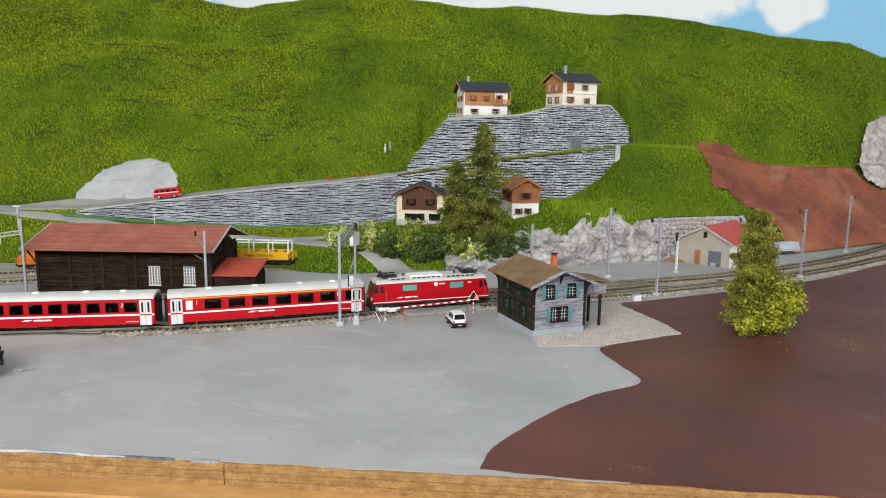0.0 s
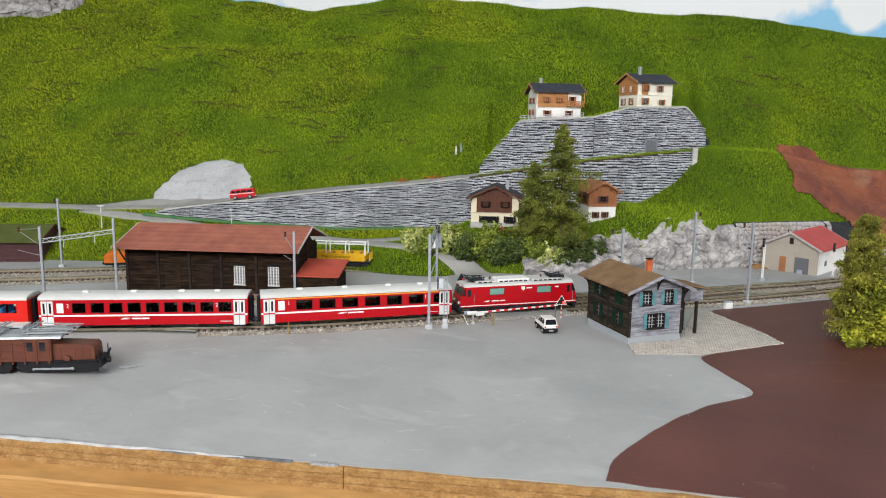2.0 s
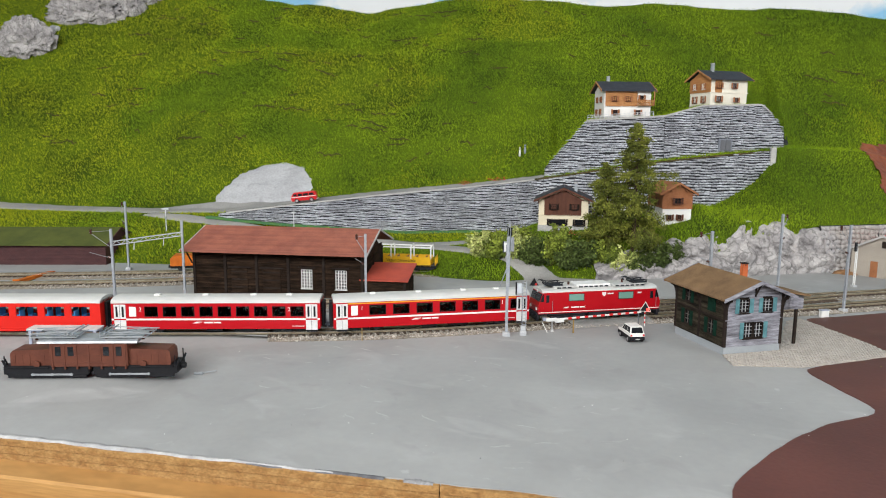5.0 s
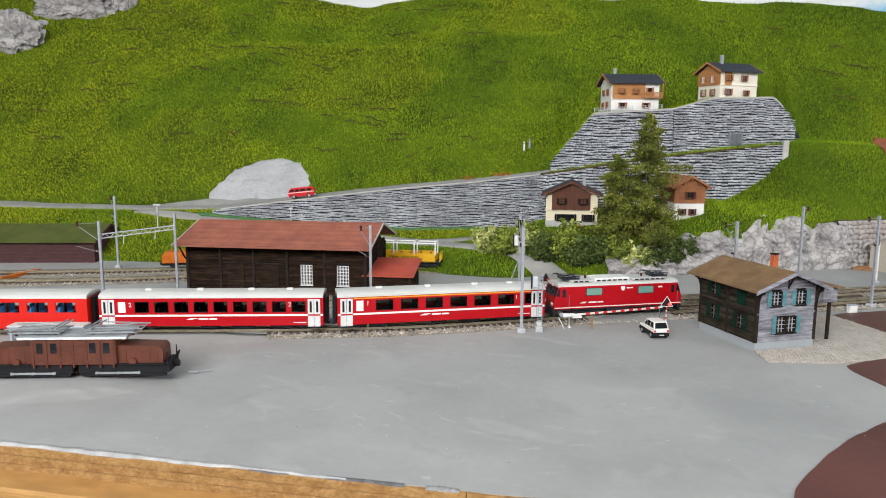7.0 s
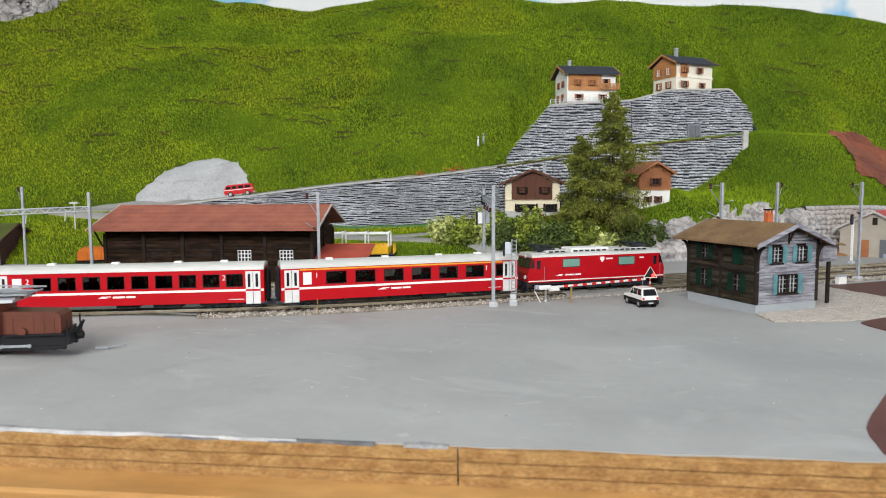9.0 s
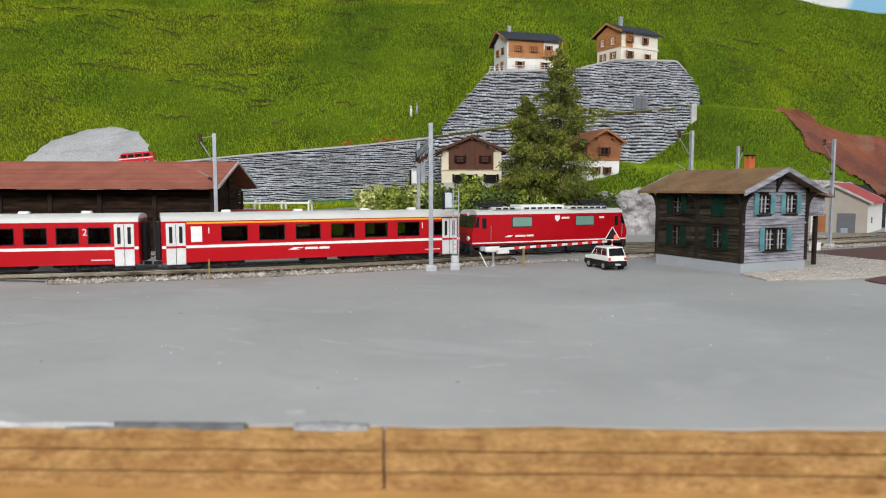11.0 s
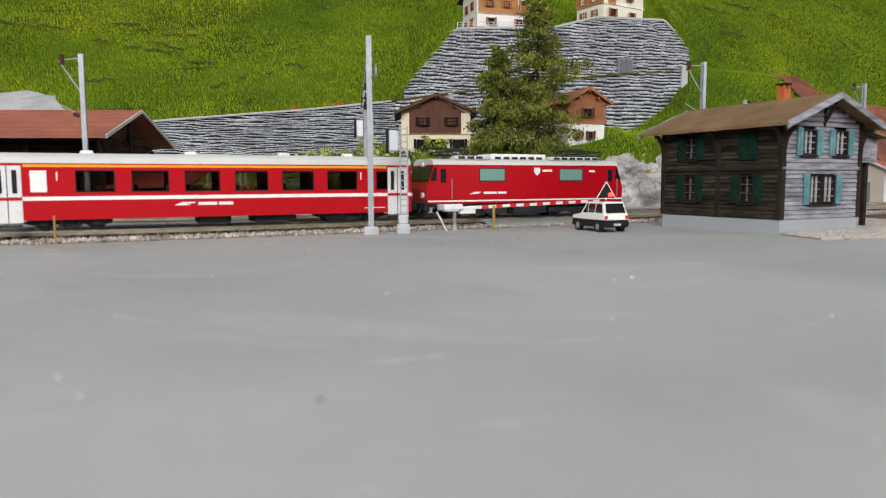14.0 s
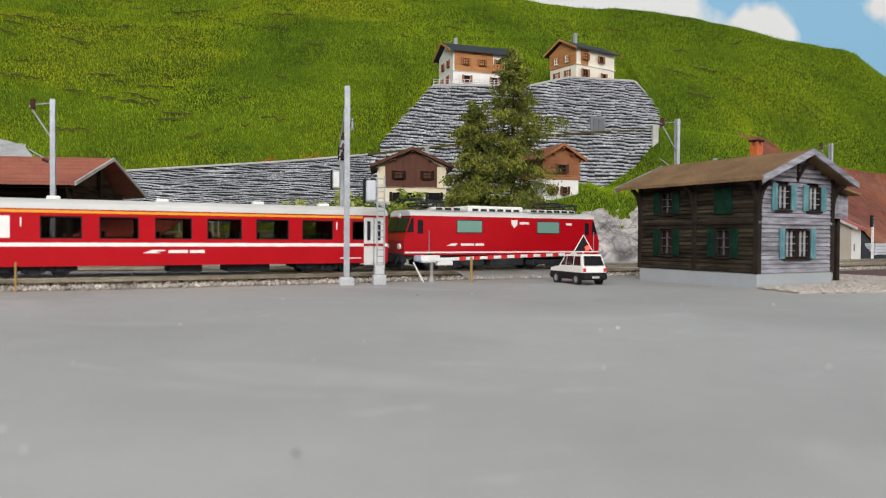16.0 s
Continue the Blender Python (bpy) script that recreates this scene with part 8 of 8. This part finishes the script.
def light_signal(label, x, y, h):
    s = thing("light_signal", label, "signal", pose(x, y, 0, 0, 0, 25))
    part("foot", B(-3, 3, -3, 3, -1, 3, bev=0.4), M_BASE, s)
    bm = bmesh.new()
    for q in (-1.4, 1.4):
        box(bm, q - 0.4, q + 0.4, -0.5, 0.5, 3, h)
    for z in np.arange(5, h, 3.6):
        box(bm, -1.4, 1.4, -0.3, 0.3, z, z + 1.6)
    part("lattice_post", bm, M_WHITE, s, "white lattice post")
    hd = part("signal_head", B(-4.5, -0.5, -2, 1, h - 4, h + 9, bev=0.8), M_BLACK, s, "black signal head")
    for z in (h - 1, h + 2.5, h + 6):
        part("lens", R((-2.5, -2, z), (-2.5, -2.6, z), 1.0, 10), M_STEEL, hd)
    return s


light_signal("white lattice signal post with a black head", 0.347, 1.160, 54)
light_signal("short white signal post with a black head", 0.462, 1.205, 44)
rb = thing("relay_box", "small white relay cabinet beside the ballast", "cabinet", pose(0.252, 0.962, 0, 0, 0, 22))
part("cabinet", B(-5, 5, -2.5, 2.5, 0, 8, bev=0.4), M_WHITE, rb)
part("lid", B(-5.5, 5.5, -3, 3, 8, 9, bev=0.3), M_EDGE, rb)
for k, (x, y) in enumerate(((0.30, 1.04), (0.395, 1.098), (0.31, 1.095))):
    tm = thing("point_machine", "small silver point machine between the rails", "point machine", pose(x, y, 0.0017, 0, 0, 28), "point machines")
    part("housing", B(-6, 6, -2, 2, 0, 3.2, bev=0.5), M_RAILTOP, tm)
    part("drive_rod", R((0, 0, 2), (0, 12, 2), 0.4, 6), M_MAST, tm)
sw = thing("point_machine", "small silver point machine beside the ballast", "point machine", pose(-0.378, 0.880, 0, 0, 0, 12), "point machines")
part("housing", B(-9, 9, -4, 4, 0, 4, bev=0.6), M_PLAT, sw)
slabs = thing("stacked_slabs", "stack of pale stone slabs beside the depot", "stone stack", pose(0.596, 1.384, 0, 0, 0, 25))
for k in range(5):
    part("slab", B(-28 + k, 28 - k * 2, -8, 8, k * 4.2, k * 4.2 + 3.8, bev=0.5), M_STONE, slabs)
for x, y in ((-0.63, 0.655), (-0.60, 0.662)):
    ps = thing("marker_post", "thin brass marker post by the track", "post", pose(x, y, 0), "marker posts")
    part("post", R((0, 0, 0), (0, 0, 12), 0.6, 8), bpy.data.materials["brass_post"], ps)
mp2 = thing("marker_post", "thin brass marker post by the track", "post", pose(-0.2335, 0.748, 0), "marker posts")
part("post", R((0, 0, 0), (0, 0, 13), 0.5, 8), bpy.data.materials["brass_post"], mp2)

# ---------- road vehicles ----------
M_CARW = mat("white_car_lacquer", (0.80, 0.79, 0.75), (0.75, 0.74, 0.70), 60, 900, 0.25, bump=0.02)
M_RUBBER = flat("black_rubber", (0.015, 0.015, 0.016), 0.7)
M_CHROME = flat("silver_rim", (0.55, 0.55, 0.56), 0.3, 0.8)


def car_wheel(parent, x, y, r, w=2.6):
    t2 = part("wheel", R((x, y - w / 2, r), (x, y + w / 2, r), r, 20), M_RUBBER, parent)
    s = 1 if y > 0 else -1
    part("rim", R((x, y + s * w * 0.42, r), (x, y + s * w * 0.56, r), r * 0.58, 14), M_CHROME, t2, "silver rim")


car = thing("hatchback_car", "small white hatchback with black lower body at the barrier", "car", pose(0.0301, 0.8179, 0, 0, 0, 108.6))
car.scale = (0.84, 0.84, 0.84)
HW = 8.8
part("lower_body", P([(-19.5, 3.2), (-20, 7.2), (-20, 8.0), (19.2, 8.0), (20, 6.5), (19.6, 3.2)], -HW, HW, axis="y"), M_BLACK, car, "black lower body")
part("upper_body", P([(-20, 7.9), (-19.6, 11.2), (-19.0, 11.8), (8.5, 11.6), (19.0, 10.2), (19.6, 7.9)], -HW, HW, axis="y"), M_CARW, car)
bm = bmesh.new()
lo4 = [(-19.0, 11.7), (9.5, 11.5), (3.2, 19.2), (-15.8, 19.4)]
vs = []
for s in (-1, 1):
    vs.append([bm.verts.new((x * MM, s * (HW - (0.4 if z < 13 else 1.7)) * MM, z * MM)) for x, z in lo4])
bm.faces.new(vs[0])
bm.faces.new(vs[1][::-1])
for k in range(4):
    bm.faces.new((vs[0][k], vs[1][k], vs[1][(k + 1) % 4], vs[0][(k + 1) % 4]))
bmesh.ops.recalc_face_normals(bm, faces=bm.faces)
part("cabin", bm, M_CARW, car)
for s in (-1, 1):
    for pts in ([(-16.6, 12.3), (-8.2, 12.3), (-8.2, 18.2), (-14.8, 18.2)], [(-7.2, 12.3), (0.6, 12.2), (0.6, 18.1), (-7.2, 18.2)], [(1.4, 12.2), (7.4, 12.0), (3.0, 18.0), (1.4, 18.1)]):
        bm = bmesh.new()
        v = [bm.verts.new((x * MM, s * (HW + 0.12 - (0.4 + 1.3 * (z - 11.6) / 7.7)) * MM, z * MM)) for x, z in pts]
        v2 = [bm.verts.new((p.co.x, p.co.y - s * 0.3 * MM, p.co.z)) for p in v]
        bm.faces.new(v)
        bm.faces.new(v2[::-1])
        for k in range(4):
            bm.faces.new((v[k], v2[k], v2[(k + 1) % 4], v[(k + 1) % 4]))
        bmesh.ops.recalc_face_normals(bm, faces=bm.faces)
        part("side_window", bm, M_GLASS, car)
    for x in (-12.2, 12.2):
        car_wheel(car, x, s * (HW - 1.0), 3.5)
        part("wheel_arch", R((x, s * (HW - 0.6), 3.6), (x, s * (HW + 0.12), 3.6), 4.2, 18), M_BLACK, car)
    part("tail_lamp", B(-20.3, -19.8, *sorted((s * 6.4, s * 8.6)), 8.4, 10.8, bev=0.2), M_SIGR, car)
    part("head_lamp", B(19.2, 19.8, *sorted((s * 5.2, s * 8.2)), 7.6, 9.4, bev=0.2), M_CHROME, car)
bm = bmesh.new()
v = [bm.verts.new((x * MM, y * MM, z * MM)) for x, y, z in ((-19.0, -7.2, 12.4), (-19.0, 7.2, 12.4), (-16.6, 6.2, 18.4), (-16.6, -6.2, 18.4))]
v2 = [bm.verts.new((p.co.x + 0.0004, p.co.y, p.co.z)) for p in v]
bm.faces.new(v)
bm.faces.new(v2[::-1])
for k in range(4):
    bm.faces.new((v[k], v2[k], v2[(k + 1) % 4], v[(k + 1) % 4]))
bmesh.ops.recalc_face_normals(bm, faces=bm.faces)
for q in bm.verts:
    q.co.x -= 0.00025
part("rear_window", bm, M_GLASS, car)
part("rear_bumper", B(-21, -19.2, -HW - 0.1, HW + 0.1, 3.8, 6.6, bev=0.5), M_BLACK, car)
part("front_bumper", B(19.2, 20.8, -HW - 0.1, HW + 0.1, 3.8, 6.4, bev=0.5), M_BLACK, car)
part("number_plate", B(-21.2, -20.9, -2.6, 2.6, 4.4, 5.8), M_PLAT, car, "pale number plate")

zb = 0.0880
bus = thing("red_van", "small red delivery van with white stripe on the ramp road", "van", pose(-0.513, 1.269, zb, 0, 6, 194))
M_VRED = mat("red_van_lacquer", (0.55, 0.02, 0.025), (0.50, 0.017, 0.02), 60, 900, 0.3, bump=0.02)
bm = P([(-22, 3.2), (-22.5, 9), (-21.4, 16.6), (-18.5, 18.2), (17, 18.2), (20.6, 14.4), (22.6, 9.6), (22.4, 3.2)], -8.8, 8.8, axis="y")
bmesh.ops.bevel(bm, geom=list(bm.edges), offset=0.8 * MM, segments=2, affect="EDGES")
part("body", bm, M_VRED, bus)
for s in (-1, 1):
    part("stripe", B(-21.5, 21.8, *sorted((s * 8.7, s * 9.0)), 9.8, 10.9), M_STRIPE, bus)
    for a, b2 in ((-18, -9.5), (-8, 1), (2.5, 10), (11.5, 18.5)):
        part("side_window", B(a, b2, *sorted((s * 8.2, s * 8.95)), 11.7, 16.0, bev=0.3), M_GLASS, bus)
    for x in (-13, 13):
        car_wheel(bus, x, s * 7.9, 3.8)
part("windscreen", P([(21.4, 11), (18.6, 15.8), (19.4, 16.2), (22.1, 11.2)], -7.2, 7.2, axis="y"), M_GLASS, bus)
part("bumper", B(22, 23.2, -8.6, 8.6, 3.5, 5.6, bev=0.4), M_WHITE, bus)
part("bumper", B(-23.2, -22, -8.6, 8.6, 3.5, 5.6, bev=0.4), M_WHITE, bus)

# ---------- terrace fence, small figures, flowers ----------
fn = thing("terrace_fence", "low pale railing along the chalet terrace", "fence")
fx = np.linspace(-0.028, 0.088, 17)
fp = [Vector((x, float(np.interp(x, XS, W1T_Y)) - 0.004, float(np.interp(x, XS, W1_ZT)) + 0.002)) * 1000 for x in fx]
for p in fp:
    part("fence_post", R(p, p + Vector((0, 0, 8)), 0.5, 6), M_WHITEM, fn)
for p, q in zip(fp, fp[1:]):
    for dz in (4, 7.6):
        part("fence_rail", R(p + Vector((0, 0, dz)), q + Vector((0, 0, dz)), 0.35, 5), M_WHITEM, fn)
# plain pegs in place of two small figurines
for x, y, c in ((-0.150, 1.424, M_WHITE), (-0.141, 1.430, M_EDGE)):
    bm = bmesh.new()
    rod(bm, (0, 0, 0), (0, 0, 13), 2.2, 10, 1.6)
    bmesh.ops.create_uvsphere(bm, u_segments=10, v_segments=8, radius=1.7 * MM, matrix=Matrix.Translation((0, 0, 0.0155)))
    f2 = link("peg_figure", bm, c, smooth=True)
    f2.matrix_world = pose(x, y, gz(x, y) + 0.001)
    tagged(f2, "tiny plain peg standing in for a figurine in the grass", "peg", "pegs on the slope")
for x, y, n2, seed in ((-0.24, 1.352, 60, 3), (-0.185, 1.366, 40, 4), (-0.05, 1.212, 50, 5)):
    r = np.random.RandomState(seed)
    p = r.normal(0, 1, (n2, 3)) * np.array((0.006, 0.003, 0.002)) + np.array((0, 0, 0.004))
    V, F = leaf_cloud(p, r.uniform(0.0008, 0.0016, n2), seed, thin=0.8)
    fb = thing("flower_clump", "small clump of red flowers by the wall", "flowers", pose(x, y, gz(x, y)))
    o2 = from_arrays("petals", V, F, M_SIGR, fb)
    o2["kind"] = "stuff"
    o3 = from_arrays("leaves", *leaf_cloud(p - np.array((0, 0, 0.002)), r.uniform(0.0008, 0.0018, n2), seed + 9, thin=0.6), M_LEAFM, fb)
    o3["kind"] = "stuff"
